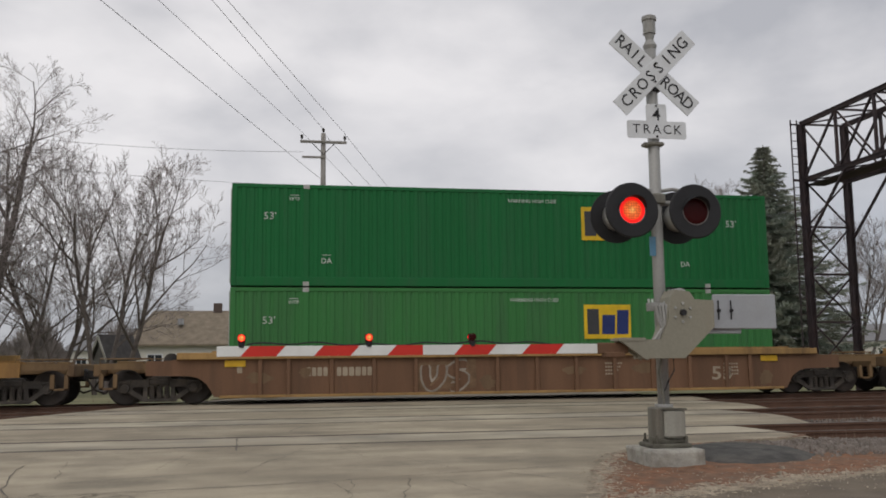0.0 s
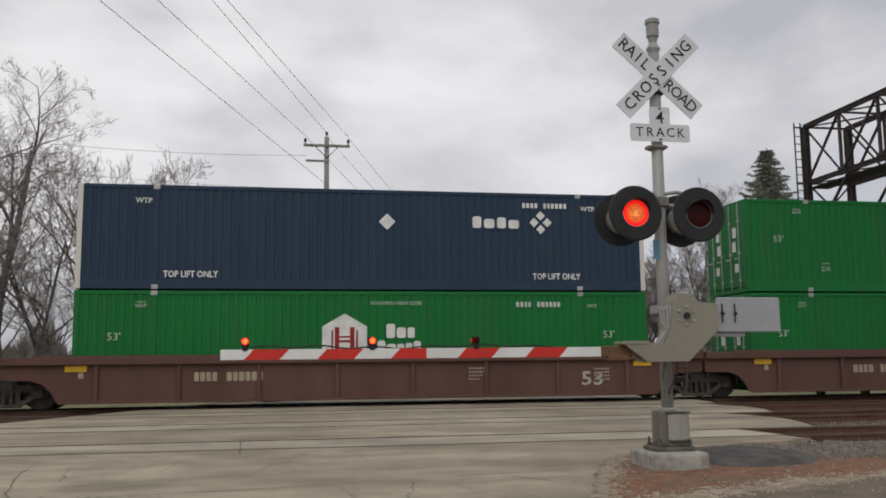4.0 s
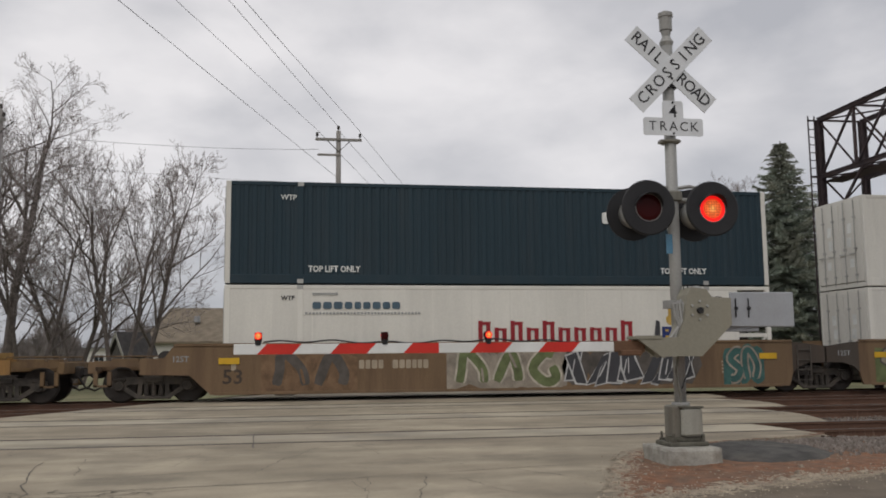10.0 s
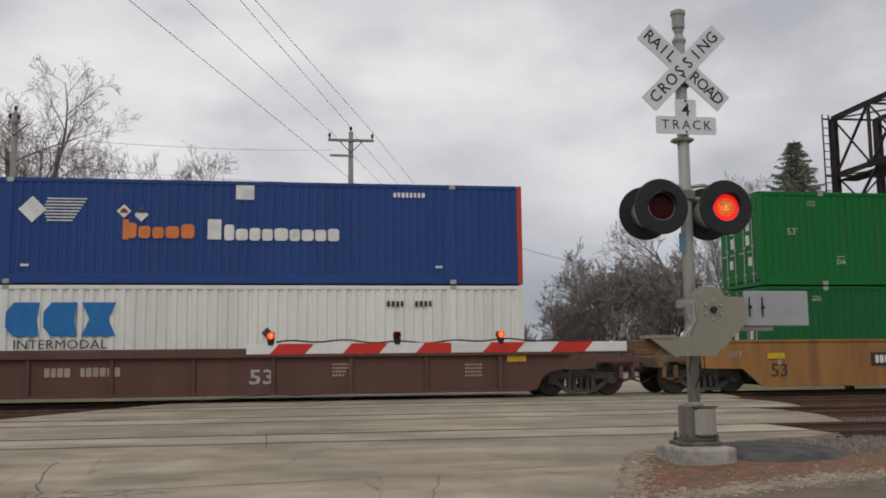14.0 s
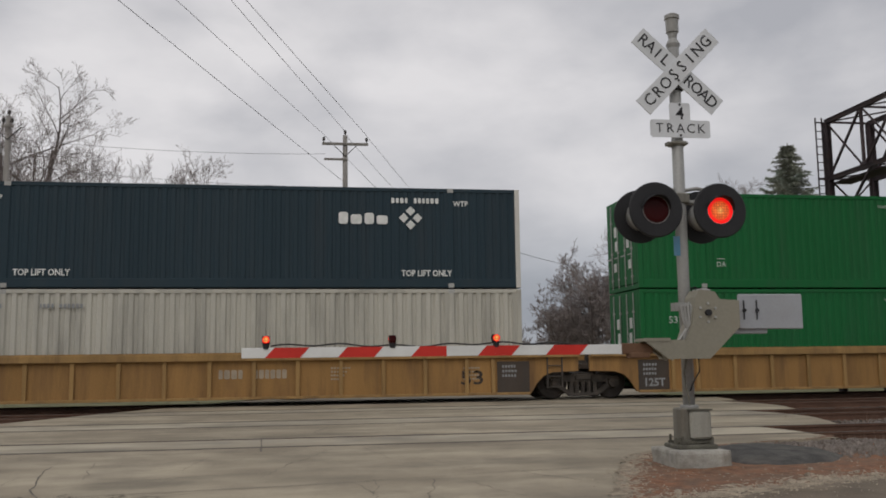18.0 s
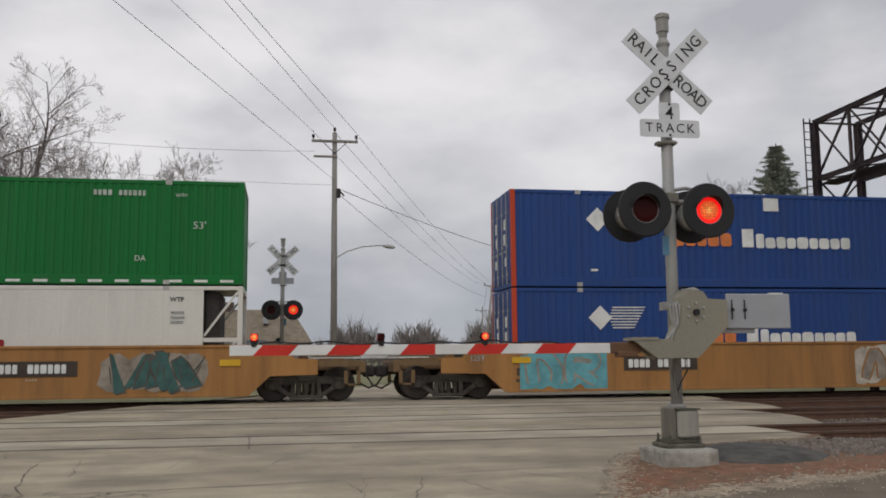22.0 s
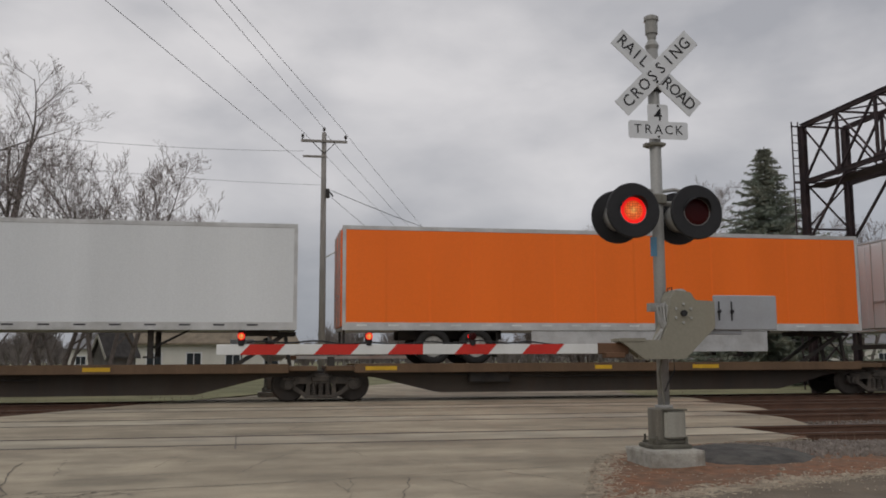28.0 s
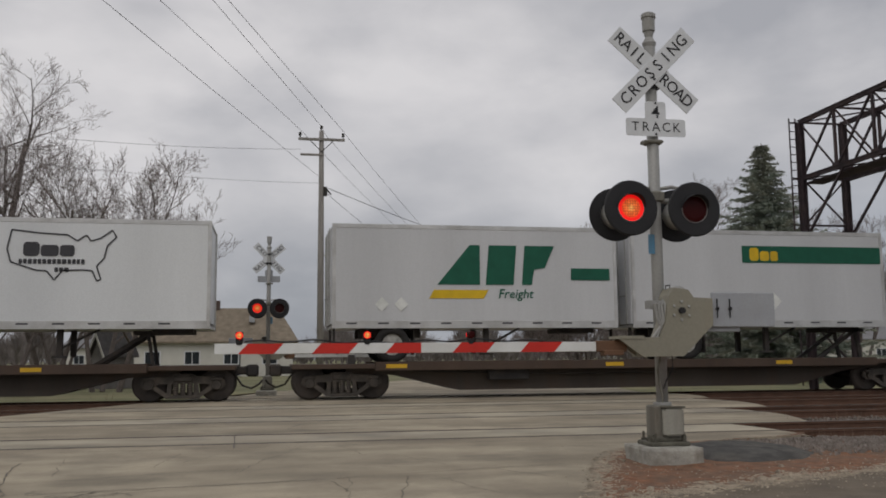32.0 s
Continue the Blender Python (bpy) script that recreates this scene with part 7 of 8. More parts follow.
def flash_lamp(mast, x, y, z, facing, phase):
    """One round flashing light with its black backing disc, hood and grey housing. facing -1: towards the camera's side."""
    m = pose(x, y, z, 0, 0, 0 if facing < 0 else 180)

    def disc():
        g = Geo()
        n = 40
        prof = [(0.156, 0.010), (0.160, -0.003), (0.296, -0.003), (0.310, 0.008), (0.310, 0.022), (0.156, 0.022)]
        for i in range(n):
            a = 2 * math.pi * i / n
            g.v += [(r * math.cos(a), yy, r * math.sin(a)) for r, yy in prof]
        k = len(prof)
        for i in range(n):
            for q in range(k):
                g.f.append((i * k + q, i * k + (q + 1) % k, ((i + 1) % n) * k + (q + 1) % k, ((i + 1) % n) * k + q))
        return g

    lamp = part("flashing_light", shared("lamp_disc", disc, LAMP_BLACK), LAMP_BLACK, mast, "round flashing light with a black backing disc")
    lamp.matrix_basis = m

    def hood():
        g = Geo()
        n = 22
        for i in range(n + 1):
            a = math.pi * (0.02 + 0.96 * i / n)
            reach = 0.012 + 0.115 * math.sin(max(0.0, min(math.pi, a))) ** 1.2
            for r in (0.160, 0.166):
                g.v += [(r * math.cos(a), 0.0, r * math.sin(a)), (r * math.cos(a), -reach, r * math.sin(a) - 0.03 * reach / 0.3)]
        for i in range(n):
            a, b = i * 4, i * 4 + 4
            g.f += [(a, a + 1, b + 1, b), (a + 2, b + 2, b + 3, a + 3), (a + 1, a + 3, b + 3, b + 1)]
        return g
    part("hood", shared("lamp_hood", hood, LAMP_BLACK, True), LAMP_BLACK, lamp, "short black visor over the lens")
    part("housing", shared("lamp_housing", lambda: Geo().tube([(0, 0.022, 0), (0, 0.16, 0), (0, 0.20, 0)], [0.17, 0.165, 0.13], 24), GALV, True), GALV, lamp, "pale metal lamp housing")
    part("lens_rim", shared("lens_rim", lambda: [g.tube([(0.153 * math.cos(a * math.pi / 12), 0.004, 0.153 * math.sin(a * math.pi / 12)) for a in range(25)], 0.006, 5, False) for g in [Geo()]][0], LENS_RIM), LENS_RIM, lamp)
    insert = part("roundel", roundel_mesh(0.150), None, lamp, "red lens that flashes")
    FLIPS.append((insert, phase, (0, 0.012, 0)))
    return lamp


def crossing_signal(x, y, turn, label, near=True):
    """A mast with crossbuck, track count plate, two pairs of lights and a gate mechanism with its arm."""
    mast = thing("crossing_signal", label, "crossing signal", "crossing signals", pose(x, y, 0, 0, 0, turn))
    P = lambda name, geo, m, lab="", sm=False: part(name, geo, m, mast, lab, sm)
    # foundation bolts, base and pole
    base = Geo()
    base.box(-0.23, 0.23, -0.20, 0.20, 0.162, 0.212, chamfer=0.012)
    base.box(-0.19, 0.19, -0.16, 0.05, 0.21, 0.26, chamfer=0.012)
    base.tube([(0, 0, 0.20), (0, 0, 0.25), (0, 0, 0.34)], [0.17, 0.13, 0.09], 16)
    P("base_casting", base, BASE_IRON, "dark mossy cast base with anchor bolts")
    for bx in (-0.165, 0.165):
        for by in (-0.165, 0.165):
            P("anchor_bolt", shared("anchor_bolt", lambda: Geo().tube([(0, 0, 0), (0, 0, 0.10)], 0.014, 6).tube([(0, 0, 0.0), (0, 0, 0.03)], 0.03, 6), BASE_IRON), BASE_IRON).location = (bx, by, 0.205)
    P("pole", Geo().tube([(0, 0, 0.2), (0, 0, 4.72)], 0.066, 24), MAST_PAINT, "aged silver-painted steel pole", True)
    jb = P("junction_box", Geo().box(-0.15, 0.08, -0.13, 0.12, 0.22, 0.60, chamfer=0.015), MAST_DIRTY, "square junction box at the pole's foot")
    part("cover", Geo().box(-0.075, 0.165, -0.20, -0.131, 0.27, 0.575, chamfer=0.022), BOX_PALE, jb, "pale domed box cover")
    part("lip", Geo().box(-0.085, 0.175, -0.205, -0.131, 0.575, 0.592), BASE_IRON, jb)
    for bx in (-0.19, 0.19):
        P("nut", Geo().tube([(bx, -0.10, 0.21), (bx, -0.10, 0.28)], 0.035, 6), BASE_IRON)
    P("collar", Geo().tube([(0, 0, 0.585), (0, 0, 0.63)], 0.10, 20), MAST_PAINT, "", True)
    # bell on top
    P("bell", Geo().tube([(0, 0, 4.68), (0, 0, 4.76), (0, 0, 4.83), (0, 0, 4.90), (0, 0, 4.905)], [0.055, 0.082, 0.045, 0.06, 0.03], 20), MAST_PAINT, "bell housing on the mast top")
    P("bell_cap", Geo().tube([(0, 0, 4.905), (0, 0, 5.06), (0, 0, 5.065), (0, 0, 5.11), (0, 0, 5.13)], [0.072, 0.074, 0.086, 0.084, 0.05], 24), MAST_PAINT, "round bell cap")
    # crossbuck
    def blade(words, angle, yy, material=SIGN_WHITE):
        m = pose(0.0, yy, 4.41, 0, angle, 0)
        b = part("crossbuck_blade", Geo().box(-0.625, 0.625, -0.006, 0.006, -0.115, 0.115, chamfer=0.002), material, mast, "white crossbuck blade with black letters")
        b.matrix_basis = m
        for side in (-1, 1):
            for text, dx in words:
                me = text_mesh(text, 0.135, 0.0015, 0.0, 0.95)
                if not me.materials:
                    me.materials.append(SIGN_BLACK)
                o = part("lettering", me, SIGN_BLACK, b)
                if side < 0:
                    o.location = (dx, -0.0085, 0)
                else:
                    o.location, o.rotation_euler = (-dx, 0.0085, 0), (0, 0, math.pi)
        return b
    spread = [(ch, -0.50 + 0.143 * i) for i, ch in enumerate("CROSSING")]
    blade(spread, -45.5, -0.105)
    rr = [(ch, -0.535 + 0.114 * i) for i, ch in enumerate("RAIL")] + [(ch, 0.175 + 0.118 * i) for i, ch in enumerate("ROAD")]
    blade(rr, 41.5, -0.088)
    P("bracket", Geo().box(-0.09, 0.09, -0.085, 0.07, 4.20, 4.27, chamfer=0.01).box(-0.05, 0.05, -0.085, 0.07, 4.50, 4.56), LAMP_BLACK, "dark clamp behind the crossbuck")
    for zz in (4.50, 4.30):
        P("sign_bolt", shared("sign_bolt", lambda: Geo().disc_y(0, 0, 0.014, -0.12, -0.10, 8), LAMP_BLACK), LAMP_BLACK).location = (0.0, 0.0, zz)
    # track count plate
    def plate_outline():
        o = []
        def corner(cx, cz, r, a0):
            for k in range(5):
                a = math.radians(a0 + k * 22.5)
                o.append((cx + r * math.cos(a), cz + r * math.sin(a)))
        r = 0.03
        corner(-0.360 + r, 3.63 + r, r, 180)
        corner(0.360 - r, 3.63 + r, r, 270)
        corner(0.360 - r, 3.835 - r, r, 0)
        o.append((0.125, 3.835))
        corner(0.125 - r, 4.035 - r, r, 0)
        corner(-0.125 + r, 4.035 - r, r, 90)
        o.append((-0.125, 3.835))
        corner(-0.360 + r, 3.835 - r, r, 90)
        return o
    plate = P("track_plate", Geo().slab(plate_outline(), -0.105, -0.097), SIGN_WHITE if near else PLATE_GREY, "white plate that reads 4 TRACK")
    if near:
        for k, ch in enumerate("TRACK"):
            letter(ch, -0.25 + 0.125 * k, 3.733, 0.108, SIGN_BLACK, plate, -0.108, 0.0)
        letter("4", 0.0, 3.905, 0.145, SIGN_BLACK, plate, -0.108, 0.001)
    for bx, bz in ((0.0, 3.655), (0.0, 4.015)):
        part("sign_bolt", Geo().disc_y(bx, bz, 0.013, -0.114, -0.105, 8), LAMP_BLACK, plate)
    P("collar", Geo().box(-0.10, 0.10, -0.09, 0.09, 3.555, 3.60, chamfer=0.015).box(-0.13, -0.06, -0.05, 0.05, 3.56, 3.595), MAST_DIRTY, "dull clamp")
    P("tag", Geo().box(-0.135, -0.06, -0.09, -0.084, 2.28, 2.50), mat("small_blue_tag", (0.10, 0.24, 0.36), 0.5, bump=0.0, dirt=(0.5, 0.5, 0.5), dirt_amount=0.5), "small blue and white tag")
    # lights on their cross arm
    arm = Geo()
    arm.tube([(-0.36, -0.07, 3.02), (-0.2, -0.02, 3.06), (0, 0.0, 3.03), (0.2, -0.02, 3.06), (0.36, -0.07, 3.02)], 0.022, 8)
    arm.tube([(-0.30, 0, 2.90), (0.30, 0, 2.90)], 0.03, 10)
    P("light_arm", arm, MAST_PAINT, "cross arm with conduit")
    P("arm_clamp", Geo().box(-0.085, 0.085, -0.09, 0.10, 2.88, 3.00, chamfer=0.015), MAST_DIRTY, "dark clamp of the cross arm")
    for k, dx in enumerate((-0.39, 0.362) if turn == 0 else (-0.35, 0.35)):
        left = (k == 0) if turn == 0 else (k == 1)
        flash_lamp(mast, dx, -0.25, 2.772, -1, "odd" if left else "even")
        flash_lamp(mast, dx, 0.27, 2.772, 1, "odd" if left else "even")
    # gate mechanism
    made_before = set(mast.children)
    body = Geo()
    body.slab([(-0.26, 1.135), (0.22, 1.135), (0.50, 1.40), (0.58, 1.475), (0.58, 1.765), (0.36, 1.775), (0.30, 1.86), (0.13, 1.88), (0.08, 1.80), (0.03, 1.50), (-0.04, 1.34), (-0.26, 1.34)], -0.36, -0.08)
    P("gate_mechanism", body, MECH_PAINT, "beige cast gate mechanism housing")
    P("dome_cover", Geo().tube([(0.2, -0.34, 1.80), (0.2, -0.08, 1.80)], 0.10, 18), MAST_PAINT, "", True)
    P("hub", Geo().disc_y(0.21, 1.63, 0.034, -0.40, -0.35, 14), LAMP_BLACK, "dark hub")
    for a in range(6):
        P("hub_bolt", Geo().disc_y(0.21 + 0.10 * math.cos(a * math.pi / 3 + 0.5), 1.63 + 0.10 * math.sin(a * math.pi / 3 + 0.5), 0.014, -0.378, -0.355, 8), GALV)
    P("lift_eye", Geo().tube([(0.10, -0.22, 1.87), (0.10, -0.22, 1.91), (0.15, -0.22, 1.92), (0.15, -0.22, 1.87)], 0.008, 6), LAMP_BLACK)
    cable = Geo()
    for k in range(4):
        cable.tube([(0.0 - 0.035 * k, -0.20, 1.77 - 0.02 * k), (-0.05 - 0.04 * k, -0.28, 1.70), (-0.06 - 0.03 * k, -0.30, 1.54), (-0.22 + 0.05 * k, -0.30, 1.33)], 0.017, 6)
    cable.box(-0.20, -0.05, -0.2, -0.08, 1.66, 1.75)
    P("conduit", cable, MAST_PAINT, "bundle of conduit and cables")
    cable = Geo()
    cable.tube([(-0.05, -0.10, 1.14), (-0.085, -0.10, 0.98), (-0.06, -0.085, 0.84), (-0.03, -0.08, 0.70), (-0.03, -0.08, 0.62)], 0.013, 8)
    P("conduit", cable, MAST_DIRTY, "thin cable down the pole")
    cable = Geo()
    cable.tube([(0.09, -0.10, 1.14), (0.095, -0.10, 1.0), (0.02, -0.095, 0.88), (-0.02, -0.09, 0.78)], 0.008, 6)
    P("conduit", cable, LAMP_BLACK, "dark looped cable under the mechanism")
    # arm saddle on one side, counterweight plate on the other
    P("arm_saddle", Geo().slab([(-0.54, 1.34), (-0.26, 1.14), (-0.21, 1.12), (-0.24, 1.36), (-0.52, 1.36)], -0.38, -0.34).slab([(-0.54, 1.34), (-0.26, 1.14), (-0.21, 1.12), (-0.24, 1.36), (-0.52, 1.36)], -0.20, -0.16)
      .box(-0.55, -0.24, -0.39, -0.15, 1.325, 1.355), MECH_PAINT, "steel saddle that carries the arm")
    P("arm_butt", Geo().box(-0.75, -0.40, -0.30, -0.24, 1.19, 1.31, chamfer=0.01).box(-0.68, -0.45, -0.33, -0.21, 1.15, 1.21, chamfer=0.01), RUST_TAN, "rusty bracket at the arm's root")
    w = P("counterweight", Geo().box(0.60, 1.36, -0.30, -0.27, 1.45, 1.835, chamfer=0.012).box(0.44, 0.95, -0.262, -0.235, 1.40, 1.6, chamfer=0.01), PLATE_GREY, "flat grey counterweight plate")
    for bx in (0.66, 0.81):
        part("slot_bolt", shared("slot_bolt", lambda: Geo().tube([(0, 0, -0.10), (0, 0, 0.11)], 0.008, 6).disc_y(0, 0.0, 0.02, -0.02, 0.0, 8), LAMP_BLACK), LAMP_BLACK, w).location = (bx, -0.31, 1.655)
    for ob in set(mast.children) - made_before:
        if ob.name.split(".")[0] != "conduit":
            ob.location.x -= 0.11
    # arm with slanted red bands
    y0 = -0.285
    tip, root = -4.84, -0.84
    a = P("gate_arm", Geo().box(tip, root, y0, y0 + 0.03, 1.195, 1.299, chamfer=0.004), ARM_WHITE, "long white gate arm with slanted red bands, lowered")
    for k, (r0, r1, cut) in enumerate(((-4.61, -4.24, 0), (-3.88, -3.49, 0), (-3.13, -2.76, 1), (-2.43, -2.05, 0), (-1.70, -1.31, 0))):
        lean = 0.095
        part("red_band", Geo().slab([(r0, 1.195), (r1 if cut else r1 - 0.02, 1.195), (r1 if cut else r1 - 0.02 + lean, 1.299), (r0 + lean, 1.299)], y0 - 0.003, y0), ARM_RED, a, "reflective red band")
    wire = Geo()
    pts = []
    for k in range(41):
        u = k / 40
        pts.append((-4.55 + 3.3 * u, y0 + 0.015, 1.316 + 0.012 * math.sin(u * 37) + 0.01 * math.sin(u * 11)))
    wire.tube(pts, 0.009, 6)
    part("lamp_cable", wire, LAMP_BLACK, a, "black cable along the arm's top")
    for k, lx in enumerate((-4.60, -3.32, -2.23)):
        base_ = part("arm_lamp", shared("arm_lamp_base", lambda: Geo().tube([(0, 0, 0), (0, 0, 0.05)], [0.03, 0.036], 12), LAMP_BLACK), LAMP_BLACK, a, "small red lamp on the arm")
        base_.location = (lx, y0 + 0.015, 1.285)
        shell = part("lamp_shell", shared("arm_lamp_shell", lambda: Geo().tube([(0, 0.03, 0.05), (0, 0.03, 0.13)], [0.038, 0.038], 12), LENS_OFF), LENS_OFF, base_)
        for s_ in (-1, 1):
            bead = part("roundel", roundel_mesh(0.037), None, base_, "red lamp lens")
            bead.location = (0, -0.022 if s_ < 0 else 0.085, 0.095)
            if k == 0:
                if s_ > 0:
                    bead.rotation_euler = (0, 0, math.pi)
            else:
                odd = (k == 1) if turn == 0 else (k == 2)
                FLIPS.append((bead, ("odd" if odd else "even") + ("" if s_ < 0 else "_turned"), (0, -0.022 if s_ < 0 else 0.085, 0.095)))
    return mast


MX, MY = 4.29, 9.65
crossing_signal(MX, MY, 0, "silver crossing signal mast with crossbuck, flashing lights and gate")
crossing_signal(-0.10, 30.0, 180, "silver crossing signal mast across the tracks, its gate lowered", near=False)


def foundation(bx, by):
    """A cast block with worn, chipped edges."""
    bm = bmesh.new()
    bmesh.ops.create_cube(bm, size=1.0)
    for v in bm.verts:
        v.co = Vector((v.co.x * 0.64, v.co.y * 0.72, v.co.z * 0.415 - 0.0425))
    bmesh.ops.subdivide_edges(bm, edges=bm.edges[:], cuts=11, use_grid_fill=True)
    for v in bm.verts:
        near = sum((abs(abs(v.co.x) - 0.32) < 0.04, abs(abs(v.co.y) - 0.36) < 0.04, abs(v.co.z - 0.165) < 0.03))
        n_ = noise.noise((v.co.x * 7 + bx, v.co.y * 7, v.co.z * 7))
        if near >= 2:
            v.co *= 1 - 0.035 - 0.05 * max(0.0, n_)
        v.co += Vector((n_, -n_, 0.5 * n_)) * 0.006
        v.co.z = min(v.co.z, 0.1652)
    me = bpy.data.meshes.new("foundation")
    bm.to_mesh(me)
    bm.free()
    me.materials.append(CONCRETE)
    c = new("foundation", me)
    c.location = (bx - 0.03, by, 0)
    tagged(c, "chipped concrete block under the signal mast", "foundation", "signal foundations")


for bx, by in ((MX + 0.02, MY), (-0.10, 30.0)):
    foundation(bx, by)

# ---- signal bridge over the tracks ----
def signal_bridge():
    b = thing("signal_bridge", "dark rusty steel truss bridge over the tracks", "signal bridge")
    xa, xb = 19.80, 21.62
    zb, zt = 7.79, 9.98
    ya, yb = 31.0, 9.4
    n = 10
    for y in (ya, yb):
        for x in (xa, xb):
            leg = Geo()
            for dx in (-0.085, 0.085):
                for dy in (-0.10, 0.10):
                    leg.box(x + dx - 0.025, x + dx + 0.025, y + dy - 0.03, y + dy + 0.03, -0.2, zt)
            leg.box(x - 0.11, x + 0.11, y - 0.02, y + 0.02, -0.2, zt)
            for k in range(14):
                z = 0.2 + k * 0.68
                leg.beam((x - 0.10, y - 0.135, z), (x + 0.10, y - 0.135, z + 0.5), 0.035, 0.012)
            part("leg", leg, BRIDGE, b)
        for z in (0.6, 2.4, 4.2, 6.0):
            for p0, p1, w in (((xa, y, z), (xb, y, z + 1.8), 0.055), ((xb, y, z), (xa, y, z + 1.8), 0.055), ((xa, y, z), (xb, y, z), 0.07)):
                part("tower_brace", Geo().beam(p0, p1, w), BRIDGE, b)
    for x in (xa, xb):
        for z in (zb, zt):
            part("chord", Geo().box(x - 0.065, x + 0.065, yb, ya, z - 0.075, z + 0.075).box(x - 0.11, x + 0.11, yb, ya, z + 0.05, z + 0.076), BRIDGE, b)
        for k in range(n + 1):
            y = ya + (yb - ya) * k / n
            part("post", Geo().box(x - 0.045, x + 0.045, y - 0.05, y + 0.05, zb, zt), BRIDGE, b)
            if k < n:
                y2 = ya + (yb - ya) * (k + 1) / n
                part("diagonal", Geo().beam((x, y, zb), (x, y2, zt), 0.075), BRIDGE, b)
                part("diagonal", Geo().beam((x, y, zt), (x, y2, zb), 0.055), BRIDGE, b)
            g = part("gusset", Geo().box(x - 0.055, x + 0.055, y - 0.18, y + 0.18, zb - 0.10, zb + 0.18), BRIDGE, b)
    for k in range(n + 1):
        y = ya + (yb - ya) * k / n
        for z in (zb, zt):
            part("cross_strut", Geo().beam((xa, y, z), (xb, y, z), 0.07), BRIDGE, b)
            if k < n:
                y2 = ya + (yb - ya) * (k + 1) / n
                part("lateral", Geo().beam((xa, y, z), (xb, y2, z), 0.05), BRIDGE, b)
    walk_ = Geo().box(xa + 0.15, xa + 0.85, yb, ya, zb - 0.20, zb - 0.14)
    part("walkway", walk_, BRIDGE, b, "narrow walkway along the bottom chord")
    for k in (0, 1):
        part("knee_brace", Geo().beam((xb, ya - 0.2, 5.6), (xb, ya - 2.6, zb), 0.08), BRIDGE, b) if k else part("knee_brace", Geo().beam((xa, ya - 0.2, 5.6), (xa, ya - 2.6, zb), 0.08), BRIDGE, b)
    lad = Geo()
    for dx in (-0.44, -0.18):
        lad.box(xa + dx - 0.02, xa + dx + 0.02, ya - 0.02, ya + 0.02, 0.0, zt + 0.15)
    for k in range(32):
        lad.box(xa - 0.44, xa - 0.18, ya - 0.012, ya + 0.012, 0.3 + k * 0.30, 0.33 + k * 0.30)
    lad.box(xa - 0.46, xa, ya - 0.03, ya + 0.03, zt - 0.05, zt)
    lad.box(xa - 0.46, xa, ya - 0.03, ya + 0.03, zb - 0.05, zb)
    part("ladder", lad, BRIDGE, b, "thin steel ladder beside the leg")


signal_bridge()


# ---- poles and wires ----
def utility_pole(x, y, tall, label, arm=2.2, lean=0.0, turn=0.0, lamp=False, name="utility_pole"):
    p = thing(name, label, "utility pole", "utility poles", pose(x, y, -0.2, 0, lean, turn))
    part("pole", Geo().tube([(0, 0, 0), (0, 0, tall * 0.5), (0, 0, tall + 0.2)], [0.17, 0.145, 0.11], 12), POLE_WOOD, p, "weathered round timber", True)
    z = tall - 0.25
    part("cross_arm", Geo().box(-arm / 2, arm / 2, -0.16, -0.05, z - 0.06, z + 0.06, chamfer=0.01), POLE_WOOD, p)
    part("arm_brace", Geo().beam((-0.55, -0.1, z - 0.05), (0, -0.12, z - 0.6), 0.05, 0.03).beam((0.55, -0.1, z - 0.05), (0, -0.12, z - 0.6), 0.05, 0.03), DARK_STEEL, p)
    for dx in (-arm / 2 + 0.08, 0.0, arm / 2 - 0.08):
        zz = z + 0.05 if dx else tall + 0.18
        part("insulator", shared("insulator", lambda: Geo().tube([(0, 0, 0), (0, 0, 0.1), (0, 0, 0.12), (0, 0, 0.2), (0, 0, 0.22), (0, 0, 0.28)], [0.02, 0.03, 0.075, 0.06, 0.075, 0.04], 10), DARK_STEEL), DARK_STEEL, p).location = (dx, -0.1 if dx else 0, zz)
    if lamp:
        part("cross_arm", Geo().box(-1.0, 0.12, -0.14, -0.06, z - 0.80, z - 0.70, chamfer=0.008), POLE_WOOD, p, "short second arm")
        part("fuse_box", Geo().box(0.1, 0.28, -0.2, -0.05, 9.0, 9.45, chamfer=0.02).tube([(0.2, -0.1, 9.4), (0.45, -0.1, 9.1)], 0.04, 8), DARK_STEEL, p)
        arm_pts = [(0.1, -0.1, 6.15), (0.6, -0.1, 6.45), (1.3, -0.1, 6.68), (2.1, -0.1, 6.76), (2.4, -0.1, 6.74)]
        part("lamp_arm", Geo().tube(arm_pts, 0.03, 8), GALV, p, "curved street lamp bracket")
        part("lamp_head", Geo().tube([(2.3, -0.1, 6.74), (2.5, -0.1, 6.72), (2.75, -0.1, 6.68), (2.9, -0.1, 6.66)], [0.05, 0.10, 0.09, 0.03], 10), GALV, p, "flat street lamp head", True)
    return p


PX, PY, PZ = 2.24, 43.0, 12.0
WX = (-10.99, -11.66, -9.34, -9.36)      # where the lines meet the near pole
utility_pole(PX, PY, PZ, "weathered timber utility pole with a street lamp arm", lamp=True)
utility_pole(-12.1, 40.0, 11.7, "grey timber utility pole among bare trees", arm=0.5)
utility_pole(-10.4, 1.0, 12.0, "timber utility pole beside the near road")
utility_pole(24.0, 110.0, 10.6, "leaning timber utility pole far down the road", lean=7)
utility_pole(36.0, 165.0, 10.5, "timber utility pole far down the road", arm=2.6)
utility_pole(44.0, 86.0, 11.0, "timber utility pole behind bare trees", arm=1.6)


